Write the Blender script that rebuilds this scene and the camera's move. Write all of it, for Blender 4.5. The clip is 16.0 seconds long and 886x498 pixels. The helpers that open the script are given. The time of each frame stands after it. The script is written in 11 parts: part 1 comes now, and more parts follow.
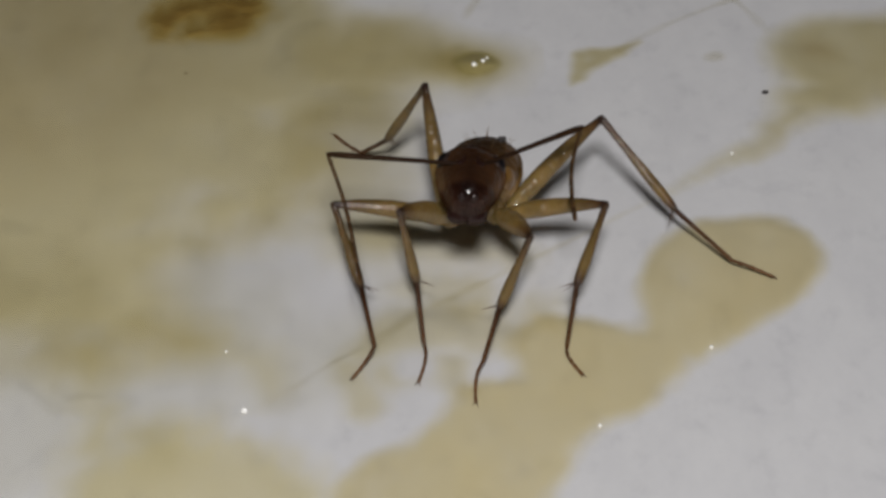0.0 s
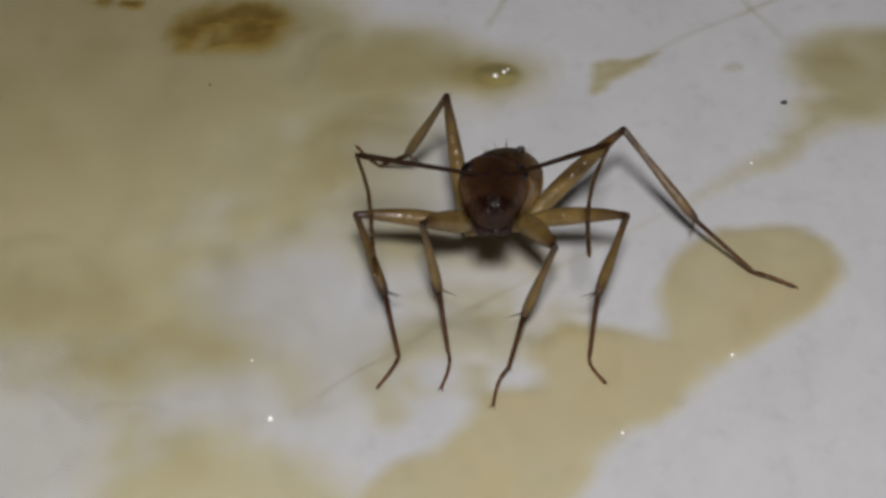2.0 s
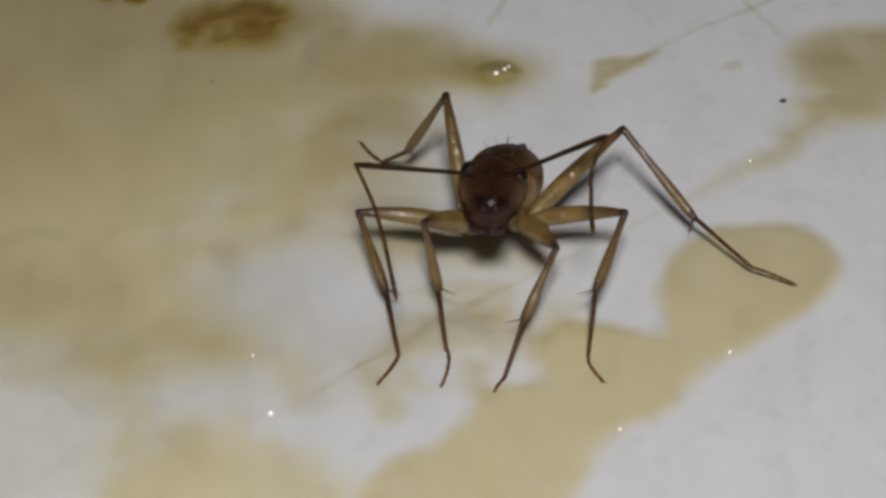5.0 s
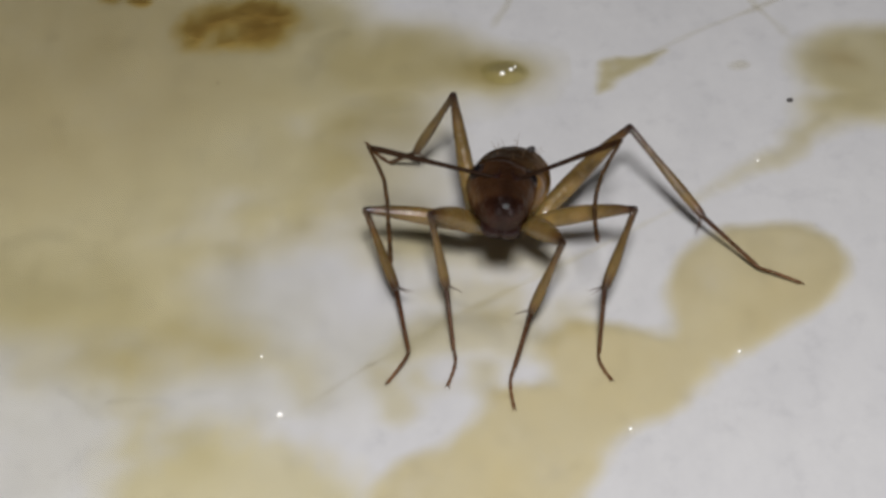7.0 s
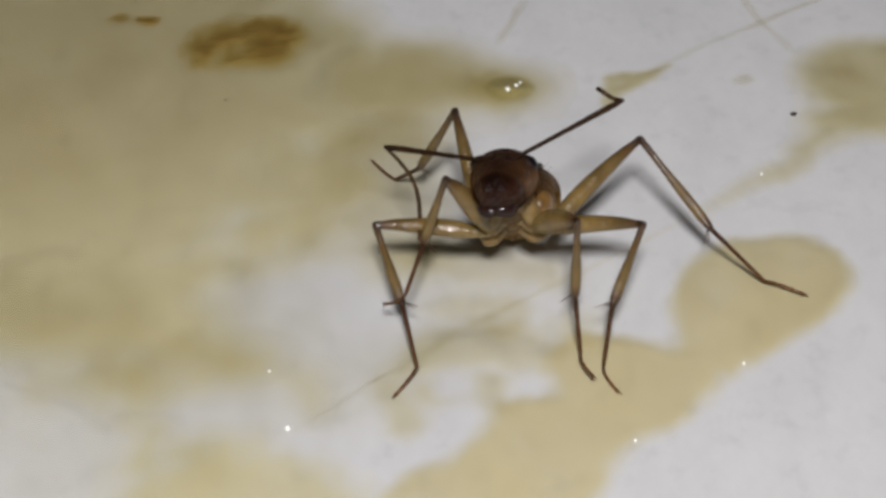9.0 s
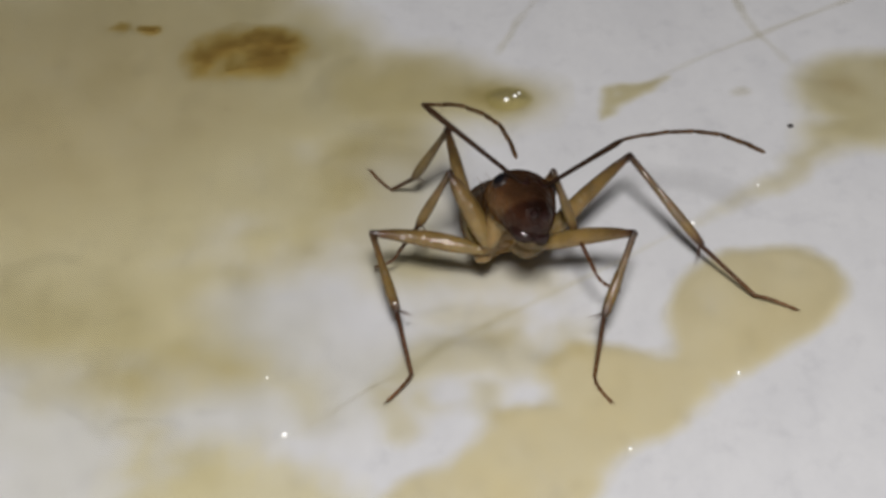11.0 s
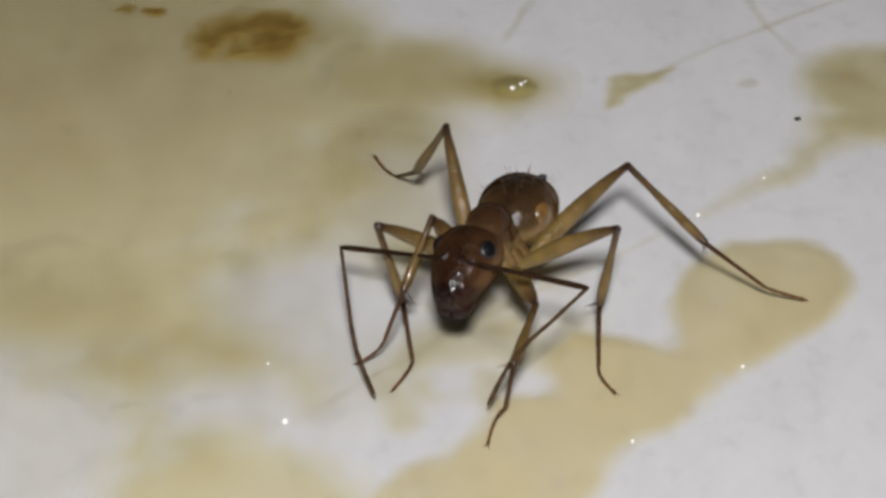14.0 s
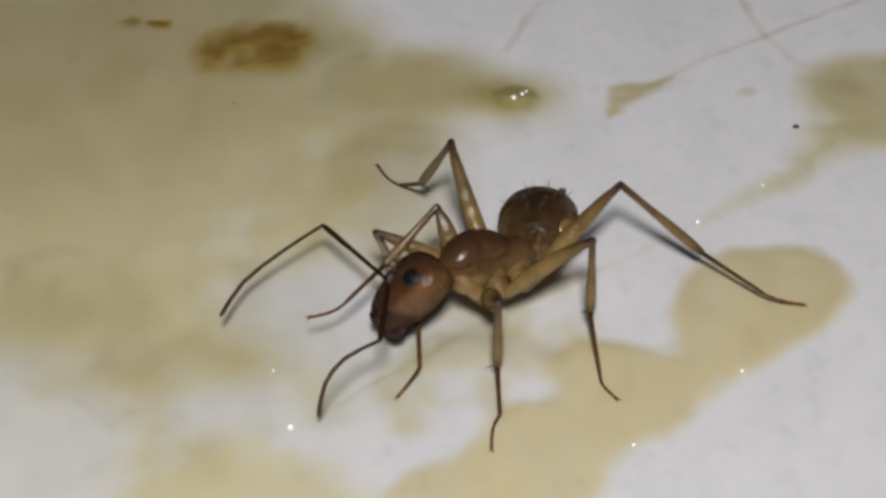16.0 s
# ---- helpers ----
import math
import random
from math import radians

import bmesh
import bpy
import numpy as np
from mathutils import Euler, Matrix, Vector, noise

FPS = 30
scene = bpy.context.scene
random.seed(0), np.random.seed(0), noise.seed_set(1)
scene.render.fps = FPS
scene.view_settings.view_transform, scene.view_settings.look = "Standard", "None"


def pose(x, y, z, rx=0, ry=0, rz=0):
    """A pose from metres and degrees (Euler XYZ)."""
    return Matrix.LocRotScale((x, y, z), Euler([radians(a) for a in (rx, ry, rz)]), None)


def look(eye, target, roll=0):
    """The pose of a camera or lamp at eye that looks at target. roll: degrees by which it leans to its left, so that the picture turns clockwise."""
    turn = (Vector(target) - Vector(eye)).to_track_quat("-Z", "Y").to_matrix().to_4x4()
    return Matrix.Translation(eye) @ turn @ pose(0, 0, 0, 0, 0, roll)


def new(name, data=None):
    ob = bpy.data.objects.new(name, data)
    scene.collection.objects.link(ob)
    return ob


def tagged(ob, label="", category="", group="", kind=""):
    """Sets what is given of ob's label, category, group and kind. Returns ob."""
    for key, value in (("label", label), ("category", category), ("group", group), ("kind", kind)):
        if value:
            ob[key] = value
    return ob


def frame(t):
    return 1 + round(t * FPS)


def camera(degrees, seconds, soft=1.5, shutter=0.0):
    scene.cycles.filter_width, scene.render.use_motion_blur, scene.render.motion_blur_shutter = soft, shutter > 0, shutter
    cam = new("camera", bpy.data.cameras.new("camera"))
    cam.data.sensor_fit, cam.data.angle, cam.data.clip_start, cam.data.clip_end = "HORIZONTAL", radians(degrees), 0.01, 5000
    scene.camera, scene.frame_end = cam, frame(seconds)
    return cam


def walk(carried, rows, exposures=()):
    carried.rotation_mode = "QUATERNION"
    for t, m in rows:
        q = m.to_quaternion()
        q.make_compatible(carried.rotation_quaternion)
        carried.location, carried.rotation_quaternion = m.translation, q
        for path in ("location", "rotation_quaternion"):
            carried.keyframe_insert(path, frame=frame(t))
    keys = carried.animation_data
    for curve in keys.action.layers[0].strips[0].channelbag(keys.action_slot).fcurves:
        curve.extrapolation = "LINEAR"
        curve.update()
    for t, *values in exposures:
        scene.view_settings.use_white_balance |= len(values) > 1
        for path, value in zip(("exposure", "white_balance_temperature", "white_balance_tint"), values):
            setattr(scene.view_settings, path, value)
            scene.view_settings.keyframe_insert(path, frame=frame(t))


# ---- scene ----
# Lengths below are in millimetres; MM turns them into metres.
MM = 0.001


def at(t, x, y, z, rx, ry, rz):
    """A row of walk(): seconds, millimetres and degrees."""
    return t, pose(x * MM, y * MM, z * MM, rx, ry, rz)


# ---- camera ----
cam = camera(20, 16.0, soft=3.3)
walk(cam, [
    at(0, 0, -50.47, 36.668, 54, 0, -0),
    at(0.5, -0.006, -50.585, 36.855, 53.961, 0.104, 0.028),
    at(1, -0.192, -50.718, 36.888, 54.071, 0.12, -0.009),
    at(1.5, -0.131, -50.799, 37.096, 54.027, 0.245, 0.174),
    at(2, -0.252, -51.003, 36.99, 54.264, 0.26, 0.169),
    at(2.5, -0.231, -51.02, 37.125, 54.197, 0.296, 0.204),
    at(3, -0.208, -51.021, 37.199, 54.133, 0.217, 0.281),
    at(3.5, -0.134, -51.017, 37.132, 54.146, 0.095, 0.403),
    at(4, -0.034, -51.157, 37.27, 54.1, 0.164, 0.434),
    at(6.5, -0.456, -51.339, 37.325, 54.139, 0.102, 0.175),
    at(7, -0.484, -51.225, 37.124, 54.212, 0.23, 0.155),
    at(7.5, -0.486, -51.198, 37.028, 54.263, 0.346, 0.163),
    at(8, -0.506, -51.242, 37.177, 54.243, 0.441, 0.179),
    at(8.5, -0.452, -51.542, 37.145, 54.567, 0.565, 0.176),
    at(9, -0.304, -51.654, 37.321, 54.626, 0.672, 0.207),
    at(11.5, -0.126, -52.106, 37.492, 55, 0.355, 0.564),
    at(12, -0.285, -52.029, 37.605, 54.838, 0.107, 0.617),
    at(12.5, -0.333, -51.983, 37.627, 54.68, -0.15, 0.769),
    at(13, -0.316, -51.923, 37.482, 54.661, -0.232, 0.859),
    at(13.5, -0.312, -51.752, 37.339, 54.591, -0.373, 0.969),
    at(14, -0.291, -51.743, 37.236, 54.663, -0.327, 0.963),
    at(14.5, -0.234, -51.806, 37.292, 54.688, -0.171, 0.949),
    at(15, -0.206, -51.912, 37.281, 54.801, -0.099, 0.925),
    at(15.5, -0.239, -52.113, 37.479, 54.793, -0.181, 0.953),
    at(16, -0.226, -52.45, 37.586, 54.95, -0.023, 0.884),
], exposures=[(0, -0.37), (4, -0.39), (6.3, -0.02), (7.5, -0.04), (8.5, 0), (9, 0.01), (12, 0.02), (16, -0.01)])

# ---- light: a small lamp beside the lens, and the dim room ----
world = bpy.data.worlds.new("dim_room")
scene.world = world
world.use_nodes = True
world.node_tree.nodes["Background"].inputs[0].default_value = (1.0, 0.90, 0.76, 1)
world.node_tree.nodes["Background"].inputs[1].default_value = 0.037

flash = bpy.data.lights.new("flash", "AREA")
flash.shape = "DISK"
flash.size = 0.0145
flash.energy = 0.135
flash.color = (1.0, 0.97, 0.95)
new("flash", flash).matrix_world = look((0.0006, -0.0848, 0.0834), (0.001, -0.001, 0.001))


# ---- materials ----
def material(name):
    m = bpy.data.materials.new(name)
    m.use_nodes = True
    nt = m.node_tree
    return m, nt, nt.nodes["Principled BSDF"]


def node(nt, kind, **values):
    n = nt.nodes.new(kind)
    for key, v in values.items():
        n.inputs[key.replace("_", " ")].default_value = v
    return n


def noise_at(nt, scale, detail=4.0, rough=0.55, drawn=1.0):
    """Noise with scale in turns per millimetre; drawn < 1 draws it out along y, the way the table was wiped."""
    c = nt.nodes.new("ShaderNodeTexCoord")
    s = nt.nodes.new("ShaderNodeVectorMath")
    s.operation = "MULTIPLY"
    s.inputs[1].default_value = (1.0, drawn, 1.0)
    nt.links.new(c.outputs["Object"], s.inputs[0])
    n = node(nt, "ShaderNodeTexNoise", Scale=scale / MM, Detail=detail, Roughness=rough)
    nt.links.new(s.outputs[0], n.inputs["Vector"])
    return n.outputs["Fac"]


def ramp(nt, fac, *stops):
    r = nt.nodes.new("ShaderNodeValToRGB")
    e = r.color_ramp.elements
    while len(e) < len(stops):
        e.new(0.5)
    for k, (p, c) in zip(e, stops):
        k.position, k.color = p, (*c, 1)
    nt.links.new(fac, r.inputs["Fac"])
    return r.outputs["Color"]


def mix(nt, fac, a, b, how="MIX"):
    m = nt.nodes.new("ShaderNodeMix")
    m.data_type, m.blend_type = "RGBA", how
    for sock, v in ((m.inputs[0], fac), (m.inputs[6], a), (m.inputs[7], b)):
        if isinstance(v, (int, float)):
            sock.default_value = v
        elif isinstance(v, tuple):
            sock.default_value = (*v, 1)
        else:
            nt.links.new(v, sock)
    return m.outputs[2]


def bump(nt, height, strength, depth):
    b = node(nt, "ShaderNodeBump", Strength=strength, Distance=depth * MM)
    nt.links.new(height, b.inputs["Height"])
    return b.outputs["Normal"]


def axis_of(nt, axis):
    """The place along the mesh's own box, 0 to 1."""
    c = nt.nodes.new("ShaderNodeTexCoord")
    s = nt.nodes.new("ShaderNodeSeparateXYZ")
    nt.links.new(c.outputs["Generated"], s.inputs[0])
    return s.outputs[axis]


def make_table():
    m, nt, p = material("white_table")
    coarse, fine = noise_at(nt, 0.45, 6, 0.65, 0.55), noise_at(nt, 2.6, 5, 0.7, 0.55)
    tone = ramp(nt, coarse, (0.3, (0.715, 0.722, 0.752)), (0.7, (0.795, 0.802, 0.826)))
    grain = ramp(nt, fine, (0.3, (0.965, 0.965, 0.965)), (0.7, (1.0, 1.0, 1.0)))
    spots = ramp(nt, noise_at(nt, 1.3, 3, 0.6, 0.7), (0.28, (0.925, 0.925, 0.93)), (0.46, (1.0, 1.0, 1.0)))
    tone = mix(nt, 1.0, tone, spots, "MULTIPLY")
    nt.links.new(mix(nt, 1.0, tone, grain, "MULTIPLY"), p.inputs["Base Color"])
    p.inputs["Roughness"].default_value = 0.55
    p.inputs["Specular IOR Level"].default_value = 0.3
    nt.links.new(bump(nt, fine, 0.1, 0.02), p.inputs["Normal"])
    return m


def make_film(name, thin, thick, body_col, milky, gloss=0.12, relief=0.35, patchy=0.22, blotch=0.4):
    """A syrup film: its own thickness ('depth' on the mesh) tints the light that passes; a part scatters."""
    m, nt, p = material(name)
    nt.nodes.remove(p)
    out = nt.nodes["Material Output"]
    d = nt.nodes.new("ShaderNodeAttribute")
    d.attribute_name = "depth"
    cloud = noise_at(nt, blotch, 5, 0.6, 0.55)
    fine = noise_at(nt, 2.4, 4, 0.65, 0.55)
    var = ramp(nt, cloud, (0.3, (1 - patchy,) * 3), (0.72, (1 + patchy * 0.5,) * 3))
    var = mix(nt, 0.12, var, fine, "OVERLAY")
    k = nt.nodes.new("ShaderNodeMath")
    k.operation = "MULTIPLY"
    k.use_clamp = True
    nt.links.new(d.outputs["Fac"], k.inputs[0])
    nt.links.new(var, k.inputs[1])
    tint = ramp(nt, k.outputs[0], (0.0, (1, 1, 1)), (0.35, thin), (1.0, thick))
    clear = nt.nodes.new("ShaderNodeBsdfTransparent")
    nt.links.new(tint, clear.inputs[0])
    cloudy = nt.nodes.new("ShaderNodeBsdfDiffuse")
    cloudy.inputs[0].default_value = (*body_col, 1)
    much = nt.nodes.new("ShaderNodeMath")
    much.operation = "MULTIPLY"
    much.inputs[1].default_value = milky
    nt.links.new(k.outputs[0], much.inputs[0])
    a = nt.nodes.new("ShaderNodeMixShader")
    nt.links.new(much.outputs[0], a.inputs[0])
    nt.links.new(clear.outputs[0], a.inputs[1])
    nt.links.new(cloudy.outputs[0], a.inputs[2])
    shine = nt.nodes.new("ShaderNodeBsdfGlossy")
    shine.inputs["Roughness"].default_value = gloss
    normal = bump(nt, fine, relief, 0.03)
    nt.links.new(normal, shine.inputs["Normal"])
    fres = node(nt, "ShaderNodeFresnel", IOR=1.36)
    nt.links.new(normal, fres.inputs["Normal"])
    some = nt.nodes.new("ShaderNodeMath")
    some.operation = "MULTIPLY"
    nt.links.new(fres.outputs[0], some.inputs[0])
    nt.links.new(k.outputs[0], some.inputs[1])
    b = nt.nodes.new("ShaderNodeMixShader")
    nt.links.new(some.outputs[0], b.inputs[0])
    nt.links.new(a.outputs[0], b.inputs[1])
    nt.links.new(shine.outputs[0], b.inputs[2])
    nt.links.new(b.outputs[0], out.inputs["Surface"])
    return m


def make_skin(name, axis, stops, rough=0.3, sss=0.0, mottle=0.35, coat=0.13, grain=5.0, relief=0.3, under=None, dents=0.6, sides=None, mask=None, swell=3.2, spec=0.18, polish=0.06):
    """Insect shell: pigment along one axis of the part, blotches, and fine sculpture."""
    m, nt, p = material(name)
    base = ramp(nt, axis_of(nt, axis), *stops)
    if under:
        base = mix(nt, 1.0, base, ramp(nt, axis_of(nt, 2), *under), "MULTIPLY")
    if sides:
        base = mix(nt, 1.0, base, ramp(nt, axis_of(nt, 1), *sides), "MULTIPLY")
    if mask:
        lean = nt.nodes.new("ShaderNodeMath")
        lean.operation = "MULTIPLY_ADD"
        nt.links.new(axis_of(nt, 2), lean.inputs[0])
        lean.inputs[1].default_value = -0.45
        nt.links.new(axis_of(nt, 0), lean.inputs[2])
        base = mix(nt, 1.0, base, ramp(nt, lean.outputs[0], *mask), "MULTIPLY")
    blot = ramp(nt, noise_at(nt, 2.2, 4), (0.3, (1 - mottle,) * 3), (0.7, (1 + mottle * 0.4,) * 3))
    fine = noise_at(nt, grain * 2.5, 3, 0.6)
    nt.links.new(mix(nt, 1.0, base, blot, "MULTIPLY"), p.inputs["Base Color"])
    p.inputs["Roughness"].default_value = rough
    face = node(nt, "ShaderNodeLayerWeight", Blend=0.5).outputs["Facing"]
    for name, much in (("Coat Weight", coat), ("Specular IOR Level", spec)):
        fade = nt.nodes.new("ShaderNodeMapRange")
        nt.links.new(face, fade.inputs["Value"])
        for socket, v in (("From Min", 0.35), ("From Max", 0.8), ("To Min", much), ("To Max", 0.0)):
            fade.inputs[socket].default_value = v
        nt.links.new(fade.outputs["Result"], p.inputs[name])
    p.inputs["Coat Roughness"].default_value = polish
    p.inputs["Subsurface Weight"].default_value = sss
    p.inputs["Subsurface Radius"].default_value = (1.0, 0.55, 0.2)
    p.inputs["Subsurface Scale"].default_value = 0.12 * MM
    first = bump(nt, noise_at(nt, swell, 2), dents, 0.09)
    second = node(nt, "ShaderNodeBump", Strength=relief, Distance=0.01 * MM)
    nt.links.new(fine, second.inputs["Height"])
    nt.links.new(first, second.inputs["Normal"])
    nt.links.new(second.outputs["Normal"], p.inputs["Normal"])
    nt.links.new(second.outputs["Normal"], p.inputs["Coat Normal"])
    return m


def plain(name, col, rough=0.4, var=0.2, scale=4.0, coat=0.0):
    m, nt, p = material(name)
    lo, hi = tuple(c * (1 - var) for c in col), tuple(min(1, c * (1 + var)) for c in col)
    nt.links.new(ramp(nt, noise_at(nt, scale), (0.3, lo), (0.7, hi)), p.inputs["Base Color"])
    p.inputs["Roughness"].default_value = rough
    p.inputs["Coat Weight"].default_value = coat
    return m


TAN, DARK = (0.20, 0.129, 0.042), (0.026, 0.011, 0.006)
M_TABLE = make_table()
M_SYRUP = make_film("syrup", (0.953, 0.897, 0.71), (0.85, 0.728, 0.39), (0.55, 0.48, 0.26), 0.08, 0.16, 0.12, patchy=0.28)
M_WIDE = make_film("wide_syrup", (0.954, 0.904, 0.70), (0.862, 0.754, 0.39), (0.55, 0.48, 0.26), 0.08, 0.16, 0.12, patchy=0.16)
M_YELLOW = make_film("yellow_syrup", (0.955, 0.905, 0.70), (0.87, 0.755, 0.36), (0.58, 0.48, 0.22), 0.08, 0.16, 0.12)
M_AMBER = make_film("amber_syrup", (0.965, 0.91, 0.83), (0.90, 0.775, 0.59), (0.55, 0.42, 0.20), 0.05, 0.16, 0.12, patchy=0.2)
M_WEAK = make_film("weak_syrup", (0.97, 0.945, 0.85), (0.92, 0.87, 0.68), (0.58, 0.55, 0.42), 0.08, 0.18, 0.12, patchy=0.35)
M_VEIL = make_film("syrup_veil", (0.967, 0.96, 0.925), (0.91, 0.895, 0.81), (0.58, 0.56, 0.46), 0.08, 0.2, 0.1, patchy=0.4)
M_CARAMEL = make_film("caramel", (0.985, 0.905, 0.66), (0.92, 0.69, 0.31), (0.44, 0.27, 0.08), 0.2, 0.25, 0.15, patchy=0.35, blotch=0.8)
M_CREASE = make_film("crease_tint", (0.975, 0.965, 0.94), (0.80, 0.78, 0.73), (0.4, 0.38, 0.33), 0.03, 0.4, 0.1, patchy=0.7)
M_HEAD = make_skin("head_shell", 0, [(0.0, (0.069, 0.034, 0.017)), (0.5, (0.064, 0.032, 0.016)), (1.0, (0.057, 0.028, 0.015))], 0.38, 0.15, coat=0.42, dents=0.9, swell=4.2, spec=0.08,
                   under=[(0.0, (1.25, 1.3, 1.25)), (0.4, (1.2, 1.25, 1.2)), (0.55, (1.2, 1.2, 1.15)), (0.70, (0.62, 0.55, 0.54)), (1.0, (0.56, 0.50, 0.50))],
                   sides=[(0.0, (1.6, 1.55, 1.3)), (0.24, (1.35, 1.35, 1.15)), (0.5, (0.75, 0.68, 0.64)), (0.76, (1.35, 1.35, 1.15)), (1.0, (1.6, 1.55, 1.3))],
                   mask=[(0.0, (1.0, 1.0, 1.0)), (0.47, (1.0, 1.0, 1.0)), (0.55, (0.38, 0.28, 0.32)), (1.0, (0.32, 0.26, 0.32))])
M_JAW = make_skin("jaw_shell", 0, [(0.0, (0.028, 0.011, 0.008)), (1.0, (0.018, 0.007, 0.006))], 0.4, 0.0, coat=0.65, dents=0.5, spec=0.06)
M_SADDLE = make_skin("saddle_shell", 2, [(0.0, (0.125, 0.068, 0.027)), (0.5, (0.082, 0.040, 0.016)), (1.0, (0.050, 0.023, 0.010))], 0.4, 0.2, coat=0.14, dents=0.8)
M_THORAX = make_skin("thorax_shell", 2, [(0.0, (0.17, 0.10, 0.038)), (0.45, (0.15, 0.085, 0.032)), (0.62, (0.10, 0.052, 0.020)), (1.0, (0.07, 0.034, 0.014))], 0.4, 0.25, coat=0.2, dents=0.9)
M_GASTER = make_skin("gaster_shell", 2, [(0.0, (0.27, 0.17, 0.055)), (0.36, (0.20, 0.125, 0.045)), (0.52, (0.072, 0.041, 0.016)), (1.0, (0.038, 0.020, 0.009))], 0.34, 0.25, coat=0.6, dents=0.9, swell=3.2,
                     sides=[(0.0, (2.1, 2.0, 1.7)), (0.2, (1.2, 1.2, 1.15)), (0.5, (0.85, 0.82, 0.8)), (0.8, (1.2, 1.2, 1.15)), (1.0, (2.3, 2.1, 1.7))])
M_FEMUR = make_skin("femur_shell", 0, [(0.0, (0.215, 0.15, 0.052)), (0.45, TAN), (0.74, (0.16, 0.102, 0.033)), (0.9, (0.088, 0.045, 0.016)), (0.96, DARK), (1.0, DARK)], 0.33, 0.3, dents=0.55, coat=1.0, swell=8.0, mottle=0.35, relief=0.85, grain=3.0, spec=0.24, polish=0.14)
M_TIBIA = make_skin("tibia_shell", 0, [(0.0, DARK), (0.08, (0.06, 0.03, 0.012)), (0.25, (0.105, 0.06, 0.02)), (0.5, (0.15, 0.095, 0.03)), (0.8, (0.17, 0.11, 0.034)), (0.93, (0.09, 0.046, 0.017)), (1.0, DARK)], 0.33, 0.3, dents=0.55, coat=1.0, swell=8.0, mottle=0.35, relief=0.85, grain=3.0, spec=0.24, polish=0.14)
M_FOOT = make_skin("foot_shell", 0, [(0.0, (0.045, 0.019, 0.009)), (0.6, (0.085, 0.036, 0.015)), (1.0, (0.11, 0.05, 0.02))], 0.4, 0.1)
M_TOE = make_skin("toe_shell", 0, [(0.0, (0.10, 0.045, 0.02)), (1.0, (0.16, 0.075, 0.03))], 0.4, 0.1)
M_FEELER = make_skin("feeler_shell", 0, [(0.0, (0.020, 0.010, 0.006)), (1.0, (0.034, 0.017, 0.008))], 0.5, 0.0, coat=0.0, spec=0.05)
M_WHIP = make_skin("feeler_whip_shell", 0, [(0.0, (0.062, 0.034, 0.015)), (1.0, (0.085, 0.046, 0.019))], 0.45, 0.1, coat=0.1)
M_COXA = make_skin("coxa_shell", 2, [(0.0, (0.24, 0.16, 0.062)), (0.6, (0.215, 0.135, 0.050)), (1.0, (0.14, 0.08, 0.03))], 0.38, 0.3, coat=0.7, dents=1.0, swell=4.0)
M_EYE = plain("eye_black", (0.006, 0.006, 0.008), 0.5, 0.3, 20.0)
M_EYE.node_tree.nodes["Principled BSDF"].inputs["Specular IOR Level"].default_value = 0.08
M_RIM = plain("eye_ring", (0.016, 0.008, 0.006), 0.45, 0.3, 10.0)
M_BEAD = make_film("syrup_bead", (1.0, 0.985, 0.86), (1.0, 0.965, 0.74), (0.78, 0.68, 0.33), 0.35, 0.08, 0.1, patchy=0.1)
M_HAIR = plain("bristle_amber", (0.15, 0.09, 0.045), 0.5)
M_DARK = plain("dark_grit", (0.035, 0.03, 0.03), 0.5)
M_SUGAR_GLINT = plain("sugar_and_glint_grain", (0.9, 0.9, 0.88), 0.3, 0.03, 4.0, 1.0)
M_SUGAR_GLINT.node_tree.nodes["Principled BSDF"].inputs["Coat Roughness"].default_value = 0.3
M_SUGAR_GLINT.node_tree.nodes["Principled BSDF"].inputs["Specular IOR Level"].default_value = 0.9


# ---- mesh helpers ----
def finish(bm, name, mat, smooth=True, sheet=False):
    me = bpy.data.meshes.new(name)
    bmesh.ops.recalc_face_normals(bm, faces=bm.faces)
    if sheet:
        bmesh.ops.reverse_faces(bm, faces=[f for f in bm.faces if f.normal.z < 0])
    bm.to_mesh(me)
    bm.free()
    me.materials.append(mat)
    if smooth:
        me.polygons.foreach_set("use_smooth", [True] * len(me.polygons))
    return me


def part(name, bm, mat, parent, label="", m=None):
    ob = new(name, finish(bm, name, mat))
    ob.parent = parent
    if m is not None:
        ob.matrix_basis = m
    return tagged(ob, label)


def loft(rings, n=18, power=2.0, bm=None):
    """A closed body along x: rings of (x, half width in y, half height in z, centre in z, centre in y)."""
    bm = bm or bmesh.new()
    loops = []
    for x, ry, rz, *c in rings:
        cz, cy = (c + [0, 0])[:2]
        loop = []
        for k in range(n):
            a = 2 * math.pi * k / n
            ca, sa = math.cos(a), math.sin(a)
            q = 2 / power
            yy = math.copysign(abs(ca) ** q, ca) * ry
            zz = math.copysign(abs(sa) ** q, sa) * rz
            loop.append(bm.verts.new((x * MM, (cy + yy) * MM, (cz + zz) * MM)))
        loops.append(loop)
    for a, b in zip(loops, loops[1:]):
        for k in range(n):
            bm.faces.new((a[k], a[(k + 1) % n], b[(k + 1) % n], b[k]))
    bm.faces.new(loops[0][::-1])
    bm.faces.new(loops[-1])
    return bm


